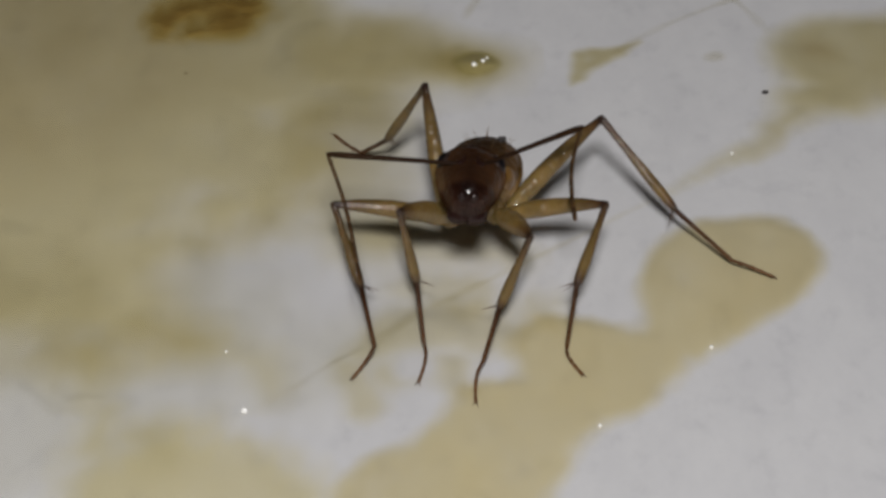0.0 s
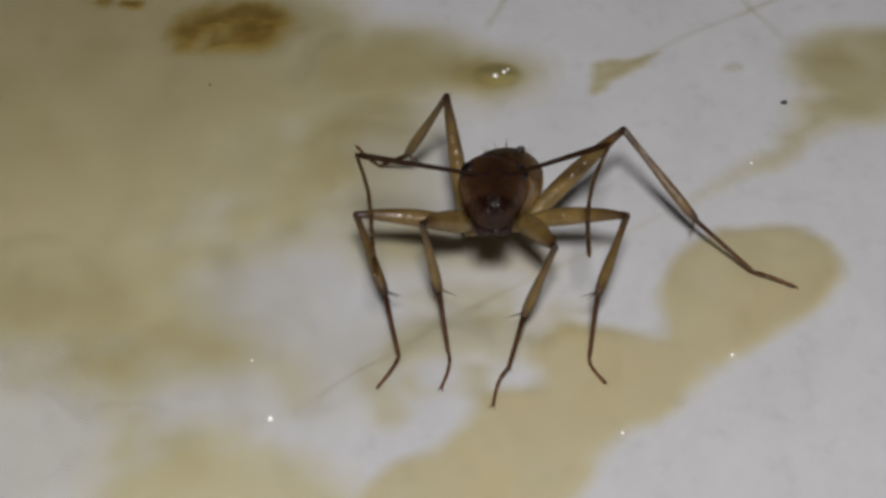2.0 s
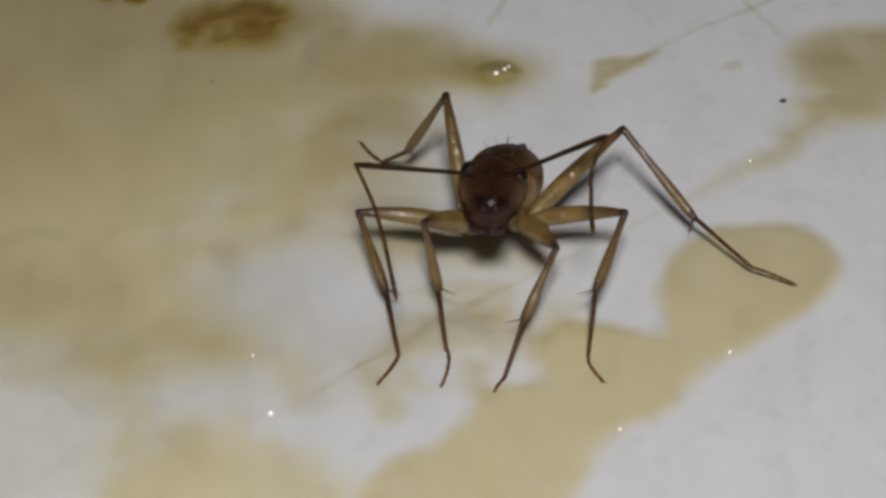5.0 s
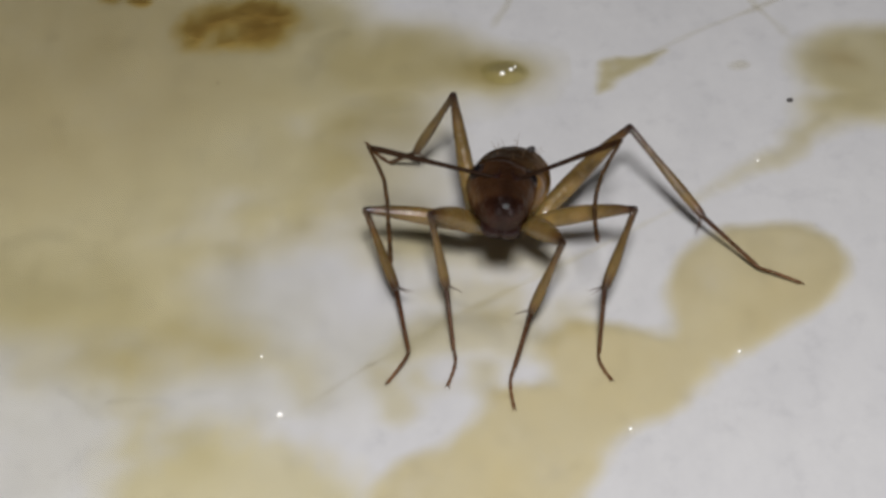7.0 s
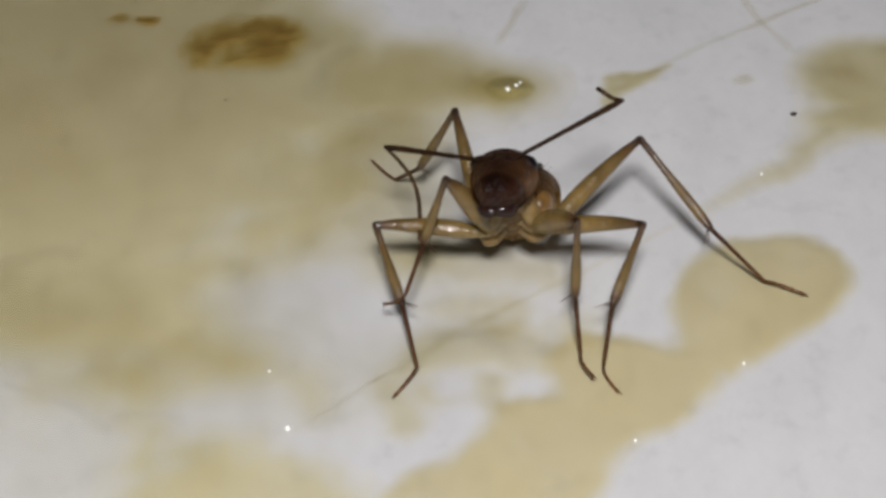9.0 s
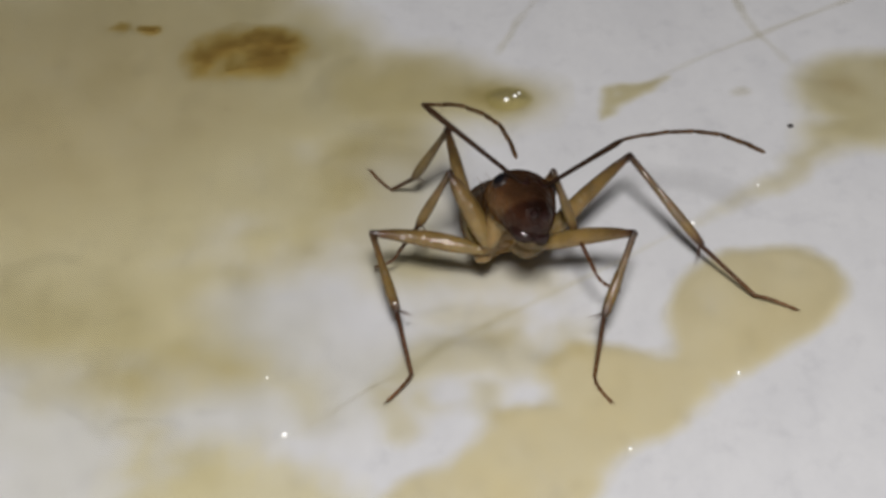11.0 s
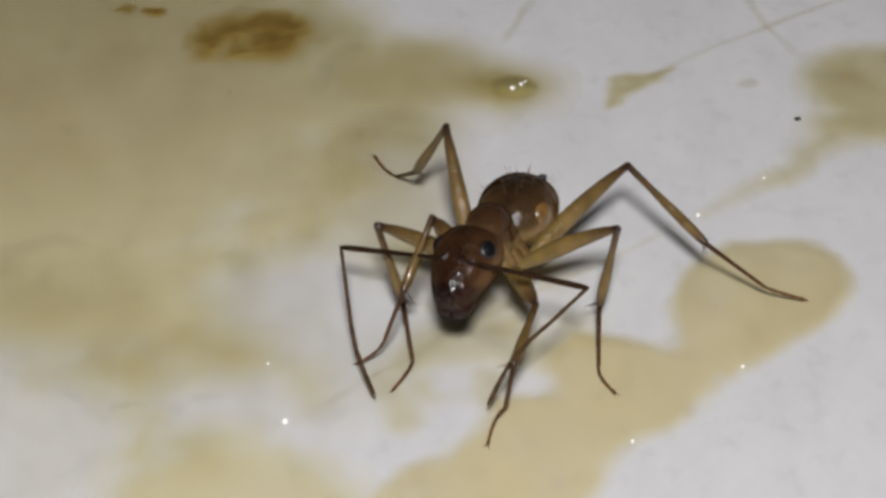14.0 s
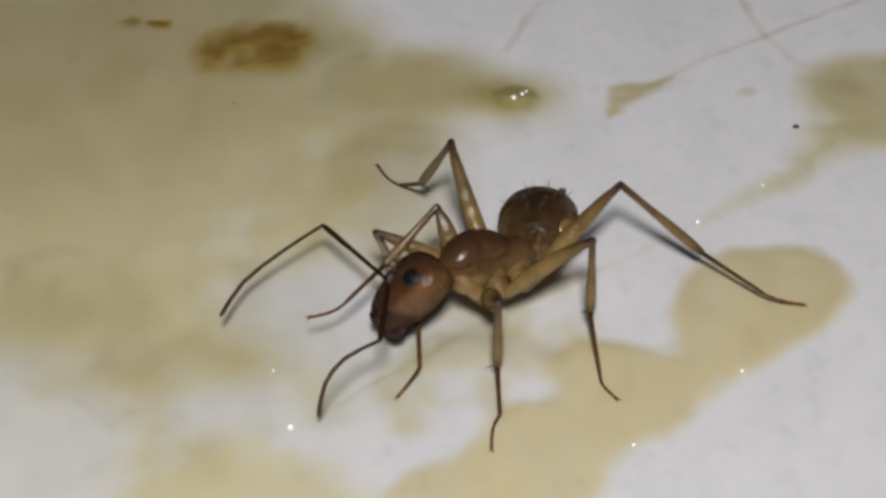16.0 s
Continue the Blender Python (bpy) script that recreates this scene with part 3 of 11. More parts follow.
def build_head():
    rings = [(-1.0, 0.14, 0.12, 0.15), (-0.95, 0.43, 0.32, 0.18), (-0.8, 0.69, 0.56, 0.26), (-0.5, 0.82, 0.68, 0.29), (-0.2, 0.83, 0.71, 0.29), (0.15, 0.76, 0.69, 0.27),
             (0.48, 0.66, 0.65, 0.25), (0.76, 0.55, 0.59, 0.23), (0.97, 0.44, 0.51, 0.20), (1.10, 0.34, 0.40, 0.16), (1.17, 0.18, 0.22, 0.12)]
    head = part("head", loft(smooth_rings(rings), 30), M_HEAD, ant, "glossy dark reddish-brown head")
    for s in (-1, 1):
        eye = part("eye", ball((-0.26, s * 0.635, 0.665), (0.225, 0.15, 0.2), 20, 12, turn=Matrix.Rotation(s * radians(38), 4, "X")), M_EYE, head, "round black compound eye")
        part("eye_rim", ball((-0.26, s * 0.625, 0.655), (0.265, 0.14, 0.24), 20, 12, turn=Matrix.Rotation(s * radians(38), 4, "X")), M_RIM, eye, "dark ring round the eye")
        jaw = loft(smooth_rings([(0.72, 0.13, 0.16, -0.1, s * 0.36), (0.95, 0.19, 0.2, -0.12, s * 0.28), (1.12, 0.18, 0.16, -0.13, s * 0.2), (1.21, 0.09, 0.09, -0.14, s * 0.08)]), 14)
        # knob added at the muzzle only to catch a bright glint
        ball((1.1, s * 0.14, 0.44), (0.12, 0.11, 0.14), 14, 10, jaw)
        part("mandible", jaw, M_JAW, head, "dark maroon jaw")
        part("antenna_socket", ball((0.25, s * 0.24, 0.885), (0.11, 0.09, 0.06), 12, 8), M_JAW, head)
        part("frontal_ridge", loft(smooth_rings([(-0.1, 0.02, 0.02, 0.93, s * 0.15), (0.12, 0.04, 0.05, 0.94, s * 0.15), (0.3, 0.045, 0.05, 0.89, s * 0.17), (0.45, 0.02, 0.02, 0.83, s * 0.18)]), 10), M_JAW, head)
    part("clypeus", ball((0.62, 0.0, 0.28), (0.46, 0.41, 0.47), 28, 16), M_JAW, head, "dark maroon face plate")
    hairs = bmesh.new()
    for k in range(5):
        y = (k - 2) * 0.1
        spike((1.12, y, 0.05), (1.3, y * 1.2, -0.1 - 0.05 * (k % 2)), 0.008, hairs)
    part("mouth_hair", hairs, M_FEELER, head)
    A["head"] = head


def build_thorax():
    rings = [(1.42, 0.12, 0.12, 0.12), (1.3, 0.22, 0.22, 0.1), (1.08, 0.42, 0.42, 0.02), (0.75, 0.54, 0.58, -0.03), (0.4, 0.54, 0.60, -0.06), (0.12, 0.48, 0.55, -0.08), (-0.15, 0.45, 0.50, -0.12),
             (-0.5, 0.45, 0.50, -0.12), (-0.85, 0.43, 0.46, -0.14), (-1.12, 0.35, 0.36, -0.2), (-1.34, 0.17, 0.18, -0.28)]
    thorax = part("thorax", loft(smooth_rings(rings), 26), M_THORAX, ant, "amber-brown thorax with paler underside")
    part("neck", loft([(1.2, 0.15, 0.15, 0.1), (1.4, 0.13, 0.13, 0.14), (1.62, 0.14, 0.14, 0.15)], 14), M_THORAX, thorax)
    part("pronotum", loft(smooth_rings([(1.42, 0.1, 0.08, 0.26), (1.24, 0.34, 0.25, 0.32), (0.95, 0.48, 0.39, 0.37), (0.55, 0.52, 0.47, 0.40), (0.1, 0.49, 0.45, 0.36), (-0.3, 0.41, 0.35, 0.26), (-0.6, 0.2, 0.14, 0.19)]), 24), M_SADDLE, thorax, "smooth dark brown back hump")
    part("propodeum", loft(smooth_rings([(-0.12, 0.1, 0.1, 0.1), (-0.28, 0.36, 0.26, 0.1), (-0.6, 0.42, 0.30, 0.09), (-0.92, 0.38, 0.28, 0.0), (-1.15, 0.2, 0.16, -0.12)]), 20), M_THORAX, thorax, "brown hind back plate")
    for s in (-1, 1):
        part("side_plate", ball((0.72, s * 0.27, -0.22), (0.54, 0.33, 0.34), 20, 12, turn=Matrix.Rotation(radians(14), 4, "Y")), M_COXA, thorax, "pale yellowish side plate")
        part("side_plate", ball((0.08, s * 0.25, -0.32), (0.40, 0.29, 0.33), 18, 12), M_COXA, thorax, "pale yellowish side plate")
        part("side_plate", ball((-0.62, s * 0.23, -0.32), (0.44, 0.28, 0.31), 18, 12), M_COXA, thorax, "pale yellowish side plate")
        for where, inner in (("front", (1.08, 0.25, -0.02)), ("middle", (0.1, 0.28, -0.34)), ("hind", (-0.62, 0.26, -0.34))):
            hx, hy, hz = HIPS[where]
            a, b = Vector((inner[0], s * inner[1], inner[2])), Vector((hx, s * hy, hz))
            l = (b - a).length
            big = {"front": 0.25, "middle": 0.26, "hind": 0.27}[where]
            m = Matrix.Translation(a * MM) @ (b - a).to_track_quat("X", "Z").to_matrix().to_4x4()
            part("coxa", loft(smooth_rings([(-0.08, big * 0.5, big * 0.5), (0.1, big * 0.95, big * 0.95), (l * 0.5, big, big), (l * 0.88, big * 0.85, big * 0.85), (l + 0.06, big * 0.4, big * 0.4)]), 16), M_COXA, thorax, "pale yellow coxa", m)
            part("trochanter", ball(b, (0.105, 0.105, 0.105), 12, 8), M_COXA, thorax)


def build_petiole():
    rings = [(-1.28, 0.12, 0.12, -0.26), (-1.42, 0.14, 0.16, -0.24), (-1.52, 0.17, 0.32, -0.12), (-1.6, 0.16, 0.30, -0.12), (-1.7, 0.14, 0.18, -0.26), (-1.85, 0.12, 0.13, -0.32)]
    part("petiole", loft(smooth_rings(rings), 16), M_THORAX, ant, "narrow waist scale")


def build_gaster():
    rings = [(1.2, 0.1, 0.1, -0.05), (1.12, 0.34, 0.3, -0.04), (0.92, 0.6, 0.52, 0.0), (0.62, 0.8, 0.72, 0.02), (0.3, 0.89, 0.81, 0.03), (0.26, 0.875, 0.795, 0.03), (-0.05, 0.91, 0.83, 0.02), (-0.38, 0.86, 0.78, 0.0),
             (-0.42, 0.84, 0.76, 0.0), (-0.68, 0.70, 0.64, -0.03), (-0.9, 0.50, 0.46, -0.06), (-0.93, 0.47, 0.43, -0.06), (-1.08, 0.28, 0.26, -0.08), (-1.2, 0.06, 0.06, -0.09)]
    rings = [(x * 1.16, y * 1.14, z * 1.05, c) for x, y, z, c in rings]
    gaster = part("gaster", loft(rings, 30), M_GASTER, ant, "dark brown gaster with amber flanks")
    hairs = bmesh.new()
    rng = random.Random(5)
    for row, x in enumerate((0.75, 0.45, 0.15, -0.2, -0.5, -0.8)):
        ry = np.interp(-x, [-0.92, -0.62, -0.3, 0.05, 0.42, 0.68, 0.93], [0.6, 0.8, 0.89, 0.91, 0.84, 0.70, 0.47])
        ry = ry * 1.1
        rz = ry * 0.91
        for k in range(4):
            a = radians(-54 + 36 * k + rng.uniform(-9, 9))
            d = Vector((0, math.sin(a), math.cos(a)))
            p = Vector((x + rng.uniform(-0.08, 0.08), d.y * ry * 0.97, d.z * rz * 0.97))
            lean = Vector((-0.25, d.y, d.z)).normalized()
            spike(p, p + lean * rng.uniform(0.2, 0.38), 0.009, hairs)
    part("bristles", hairs, M_HAIR, gaster, "sparse erect amber bristles")
    grit = ball((-0.35, 0.58, 0.72), (0.1, 0.09, 0.09), 10, 8)
    ball((-0.45, 0.64, 0.68), (0.07, 0.06, 0.08), 8, 6, grit)
    part("grit", grit, M_DARK, gaster, "black crumb of grit stuck to it")
    part("flank_patch", ball((0.60, 0.62, 0.13), (0.43, 0.34, 0.37), 22, 14), plain("amber_flank", (0.19, 0.10, 0.028), 0.3, 0.35, 3.0, 0.6), gaster, "translucent amber patch")
    A["gaster"] = gaster


def build_leg(side, where):
    fl, tl, ml, gl = LEGS.get((side, where), LEGS[where])
    k = {"front": 1.42, "middle": 1.15, "hind": 1.17}[where]
    femur = loft(smooth_rings([(-0.03, 0.07, 0.07), (0.1, 0.12 * k, 0.12 * k), (fl * 0.3, 0.17 * k, 0.19 * k, 0.05), (fl * 0.55, 0.16 * k, 0.18 * k, 0.075), (fl * 0.82, 0.115 * k, 0.125 * k, 0.06), (fl * 0.94, 0.095, 0.1, 0.03), (fl, 0.095, 0.098, 0.01), (fl + 0.065, 0.065, 0.065)]), 14)
    A[side, where, 0] = part("femur", femur, M_FEMUR, ant, "pale yellow thigh with a dark knee")
    tibia = loft(smooth_rings([(-0.085, 0.05, 0.05), (-0.02, 0.085, 0.088), (0.08, 0.085, 0.09), (tl * 0.3, 0.085, 0.095), (tl * 0.62, 0.125, 0.125), (tl * 0.85, 0.125, 0.125), (tl * 0.97, 0.095, 0.095), (tl + 0.02, 0.05, 0.05)]), 14)
    shin = part("tibia", tibia, M_TIBIA, ant, "yellow shin darkening at both ends")
    A[side, where, 1] = shin
    spurs = spike((tl - 0.06, 0.06, 0), (tl + 0.2, 0.4, 0.0), 0.018)
    if where != "front":
        spike((tl - 0.03, 0.06, 0.02), (tl + 0.24, 0.28, 0.06), 0.014, spurs)
    part("spur", spurs, M_FOOT, shin, "thin dark spur")
    meta = loft(smooth_rings([(-0.02, 0.05, 0.05), (0.06, 0.062, 0.062), (ml * 0.5, 0.052, 0.052), (ml * 0.95, 0.05, 0.05), (ml + 0.02, 0.03, 0.03)]), 10)
    A[side, where, 2] = part("metatarsus", meta, M_FOOT, ant, "thin dark brown foot joint")
    bow = 0.09 if side == "right" else -0.09
    rings, x = [(-0.02, 0.03, 0.03)], 0.0
    for q in (0.32, 0.24, 0.2, 0.24):
        w = gl * q
        rings += [(x + w * 0.15, 0.036, 0.036), (x + w * 0.8, 0.046, 0.046), (x + w * 0.98, 0.03, 0.03)]
        x += w
    rings = [(px, ry, rz, 0.0, bow * math.sin(math.pi * max(0.0, min(1.0, px / gl)) ** 0.75)) for px, ry, rz in rings]
    toe = part("tarsus", loft(rings, 9), M_TOE, ant, "jointed brown toe")
    A[side, where, 3] = toe
    claws = bmesh.new()
    for s in (-1, 1):
        spike((gl - 0.03, s * 0.01, 0), (gl + 0.05, s * 0.05, 0.01), 0.018, claws)
        spike((gl + 0.04, s * 0.045, 0.01), (gl + 0.10, s * 0.075, -0.02), 0.012, claws)
    part("claw", claws, M_FOOT, toe)


def build_antenna(side):
    scape = loft(smooth_rings([(-0.02, 0.05, 0.05), (0.08, 0.05, 0.05), (SCAPE * 0.5, 0.06, 0.06), (SCAPE * 0.9, 0.075, 0.075), (SCAPE + 0.03, 0.04, 0.04)]), 10)
    A[side, "feeler", 0] = part("scape", scape, M_FEELER, ant, "long thin dark brown feeler stalk")
    for k, l in enumerate(FLAGELLUM):
        rings, x, n = [(-0.02, 0.034, 0.034)], 0.0, 2
        for i in range(n):
            w = l / n
            r = 0.047 + 0.002 * k
            if k == 5 and i == n - 1:
                rings += [(x + w * 0.2, r, r), (x + w * 0.7, r * 0.9, r * 0.9), (x + w, r * 0.4, r * 0.4)]
            else:
                rings += [(x + w * 0.12, r * 0.92, r * 0.92), (x + w * 0.85, r * 1.06, r * 1.06), (x + w, r * 0.84, r * 0.84)]
            x += w
        A[side, "feeler", k + 1] = part("flagellum", loft(rings, 9), M_WHIP, ant, "dark ringed feeler whip")


build_head()
build_thorax()
build_petiole()
build_gaster()
for side in ("right", "left"):
    build_antenna(side)
    for where in ("front", "middle", "hind"):
        build_leg(side, where)


# ---- what moves ----
def motions():
    walk(ant, [
        at(0, 0.691, -0.651, 2.353, 4.55, -42.31, -90.81),
        at(0.5, 0.652, -0.645, 2.395, 5.05, -43.46, -86.48),
        at(1, 0.645, -0.682, 2.421, 3.74, -42.72, -84.95),
        at(1.5, 0.653, -0.673, 2.436, 2.66, -44.83, -84.26),
        at(2, 0.638, -0.577, 2.367, 4.98, -45.15, -89.01),
        at(2.5, 0.672, -0.729, 2.487, 3.89, -43.91, -86.85),
        at(3, 0.689, -0.779, 2.474, 3.99, -42.37, -90.47),
        at(3.5, 0.677, -0.708, 2.431, 3.22, -43.88, -86.46),
        at(4, 0.673, -0.58, 2.327, 3.72, -43.2, -88.31),
        at(6.5, 0.664, -0.581, 2.273, 6.18, -43.52, -91.66),
        at(7, 0.66, -0.765, 2.382, 5.5, -39.32, -93.38),
        at(7.5, 0.697, -0.812, 2.443, 5.67, -38.59, -92.58),
        at(8, 0.706, -0.787, 2.392, 7.63, -40.03, -98.12),
        at(8.5, 0.714, -0.614, 2.381, 6.84, -47.58, -93.74),
        at(8.7, 0.755, -0.656, 2.486, 5.01, -51.41, -90.56),
        at(8.8, 0.734, -0.606, 2.521, 5.09, -52.74, -89.25),
        at(9, 0.757, -0.648, 2.51, 6.06, -52.35, -92.2),
        at(9.1, 0.712, -0.6, 2.525, 6.06, -56.36, -88.68),
        at(9.2, 0.771, -0.622, 2.541, 5.52, -57.31, -91.43),
        at(11.3, 0.656, -0.965, 2.497, 0.21, -49.09, -78.09),
        at(11.5, 0.616, -0.907, 2.557, 1.49, -48.13, -79.79),
        at(11.6, 0.561, -0.868, 2.573, 2.96, -50.94, -80.8),
        at(11.7, 0.604, -0.85, 2.544, 3.12, -50.39, -84.03),
        at(11.8, 0.591, -0.842, 2.518, 4.54, -50.08, -87.4),
        at(11.9, 0.551, -0.825, 2.492, 6.71, -48.86, -90.08),
        at(12, 0.545, -0.861, 2.367, 8.25, -41.95, -91.8),
        at(12.2, 0.551, -0.892, 2.271, 9.04, -38.07, -99.71),
        at(12.5, 0.563, -1.24, 2.322, 9.56, -30.7, -109.21),
        at(13, 0.595, -1.218, 2.079, 9.78, -25.01, -117.66),
        at(13.5, 0.568, -1.546, 2.191, 7.86, -23.34, -110.3),
        at(14, 0.298, -1.713, 2.228, 7.99, -21.59, -104.35),
        at(14.5, 0.194, -1.757, 2.157, 10.41, -20.22, -104.63),
        at(15, 0.035, -1.947, 2.213, 10.49, -14.51, -114.14),
        at(15.5, 0.223, -1.882, 1.896, 8.12, -8.82, -130.84),
        at(16, 0.131, -2.041, 1.96, 9.12, -2.83, -142.42),
    ])
    walk(A["head"], [
        at(0, 2.047, -0.092, -0.435, -10.1, 33.2, -6),
        at(0.5, 2.003, -0.188, -0.466, -14.6, 35.6, -13.4),
        at(1, 2.026, -0.178, -0.441, -17.1, 33.7, -12),
        at(1.5, 1.95, -0.232, -0.508, -15.9, 39, -17.8),
        at(2, 1.948, -0.093, -0.543, -11.7, 41.9, -6.7),
        at(2.5, 1.965, -0.178, -0.509, -12.9, 39.1, -13.5),
        at(3, 2.02, 0.014, -0.474, -8.7, 36.1, 2.1),
        at(3.5, 1.964, -0.04, -0.533, -12.7, 41, -1.9),
        at(4, 2, -0.09, -0.491, -14, 37.6, -5.8),
        at(6.5, 1.986, -0.138, -0.498, -14.3, 38.2, -9.8),
        at(7, 2.055, 0.005, -0.432, -11.8, 32.9, 1.6),
        at(7.5, 2.078, -0.084, -0.395, -4.8, 30.1, -5.7),
        at(8, 2.084, -0.044, -0.39, -5.8, 29.7, -2.7),
        at(8.5, 2.071, -0.179, -0.381, -4.7, 29.1, -12.6),
        at(8.7, 1.992, -0.261, -0.452, -8.7, 34.4, -19.7),
        at(8.8, 1.952, -0.275, -0.489, -11.2, 37.3, -21.6),
        at(9, 2.037, -0.186, -0.425, -9.1, 32.4, -13.2),
        at(9.1, 1.993, -0.266, -0.449, -12.8, 34.2, -19.7),
        at(9.2, 2.088, -0.184, -0.355, -11.3, 27.3, -12),
        at(11.3, 1.974, 0.046, -0.522, -14.5, 40.2, 5.6),
        at(11.5, 1.977, -0.144, -0.505, -16.2, 38.8, -10.2),
        at(11.6, 1.921, -0.275, -0.519, -18.2, 40, -21.8),
        at(11.7, 1.905, -0.365, -0.49, -16.3, 37.6, -29.2),
        at(11.8, 1.809, -0.426, -0.534, -18.8, 41.4, -37.7),
        at(11.9, 1.752, -0.387, -0.595, -18.5, 46.9, -38.1),
        at(12, 1.915, -0.376, -0.475, -6.5, 36.1, -30.7),
        at(12.2, 1.916, -0.322, -0.502, 0.4, 38.4, -27.6),
        at(12.5, 1.999, -0.137, -0.483, 6.1, 36.8, -11.7),
        at(13, 2.014, 0.025, -0.481, 6.3, 36.7, 1.3),
        at(13.5, 1.987, -0.063, -0.508, 6.5, 38.8, -6),
        at(14, 1.956, -0.194, -0.514, -3, 39.3, -16.2),
        at(14.5, 1.854, -0.291, -0.569, -1.5, 44.1, -27.5),
        at(15, 1.941, -0.167, -0.536, 6.3, 41.2, -15.4),
        at(15.5, 1.942, -0.181, -0.531, 14.5, 41, -17.5),
        at(16, 1.968, -0.217, -0.494, 16, 37.9, -19.8),
    ])
    walk(A["gaster"], [
        at(0, -2.608, 0.309, 0.639, 0, 35.9, -13.8),
        at(0.5, -2.568, 0.541, 0.585, -0, 33.6, -23.9),
        at(1, -2.587, 0.577, 0.535, 0, 31.4, -25),
        at(1.5, -2.54, 0.583, 0.597, -0, 34.1, -26.1),
        at(2, -2.547, 0.414, 0.678, -0, 37.7, -19.1),
        at(2.5, -2.626, 0.437, 0.56, 0, 32.5, -18.9),
        at(3, -2.673, 0.258, 0.562, -0, 32.6, -11),
        at(3.5, -2.589, 0.505, 0.577, 0, 33.2, -22.2),
        at(4, -2.573, 0.402, 0.65, -0, 36.4, -18.2),
        at(6.5, -2.554, 0.299, 0.71, 0, 39.2, -14),
        at(7, -2.712, 0.189, 0.518, 0, 30.8, -7.9),
        at(7.5, -2.749, 0.191, 0.453, 0, 28.1, -7.8),
        at(8, -2.695, 0.044, 0.566, 0, 32.8, -1.9),
        at(8.5, -2.496, 0.258, 0.786, -0, 42.8, -12.7),
        at(8.7, -2.449, 0.372, 0.801, 0, 43.5, -18.7),
        at(8.8, -2.427, 0.435, 0.8, 0, 43.4, -22),
        at(9, -2.464, 0.322, 0.802, -0, 43.5, -16.1),
        at(9.1, -2.367, 0.402, 0.868, 0, 46.9, -21.6),
        at(9.2, -2.366, 0.294, 0.901, 0, 48.6, -16.1),
        at(11.3, -2.502, 0.375, 0.746, -0, 40.8, -18),
        at(11.5, -2.543, 0.406, 0.685, 0, 38, -18.8),
        at(11.6, -2.496, 0.471, 0.713, 0, 39.3, -22.4),
        at(11.7, -2.508, 0.493, 0.688, -0, 38.1, -23),
        at(11.8, -2.508, 0.471, 0.699, 0, 38.6, -22.2),
        at(11.9, -2.528, 0.446, 0.687, -0, 38.1, -20.7),
        at(12, -2.65, 0.348, 0.566, 0, 32.7, -15),
        at(12.2, -2.697, 0.03, 0.564, 0, 32.7, -1.3),
        at(12.5, -2.786, -0.396, 0.285, 0, 21.4, 15.4),
        at(13, -2.655, -0.743, 0.252, 0, 20.2, 29.7),
        at(13.5, -2.825, -0.473, 0.1, 0, 14.5, 17.8),
        at(14, -2.915, -0.022, 0.032, -0, 12, 0.8),
        at(14.5, -2.922, 0.137, -0.038, 0, 9.4, -5),
        at(15, -2.947, -0.049, -0.21, 0, 3.2, 1.7),
        at(15.5, -2.691, -0.869, -0.213, 0, 3.1, 32.9),
        at(16, -2.469, -1.142, -0.247, 0, 1.9, 45.6),
    ])
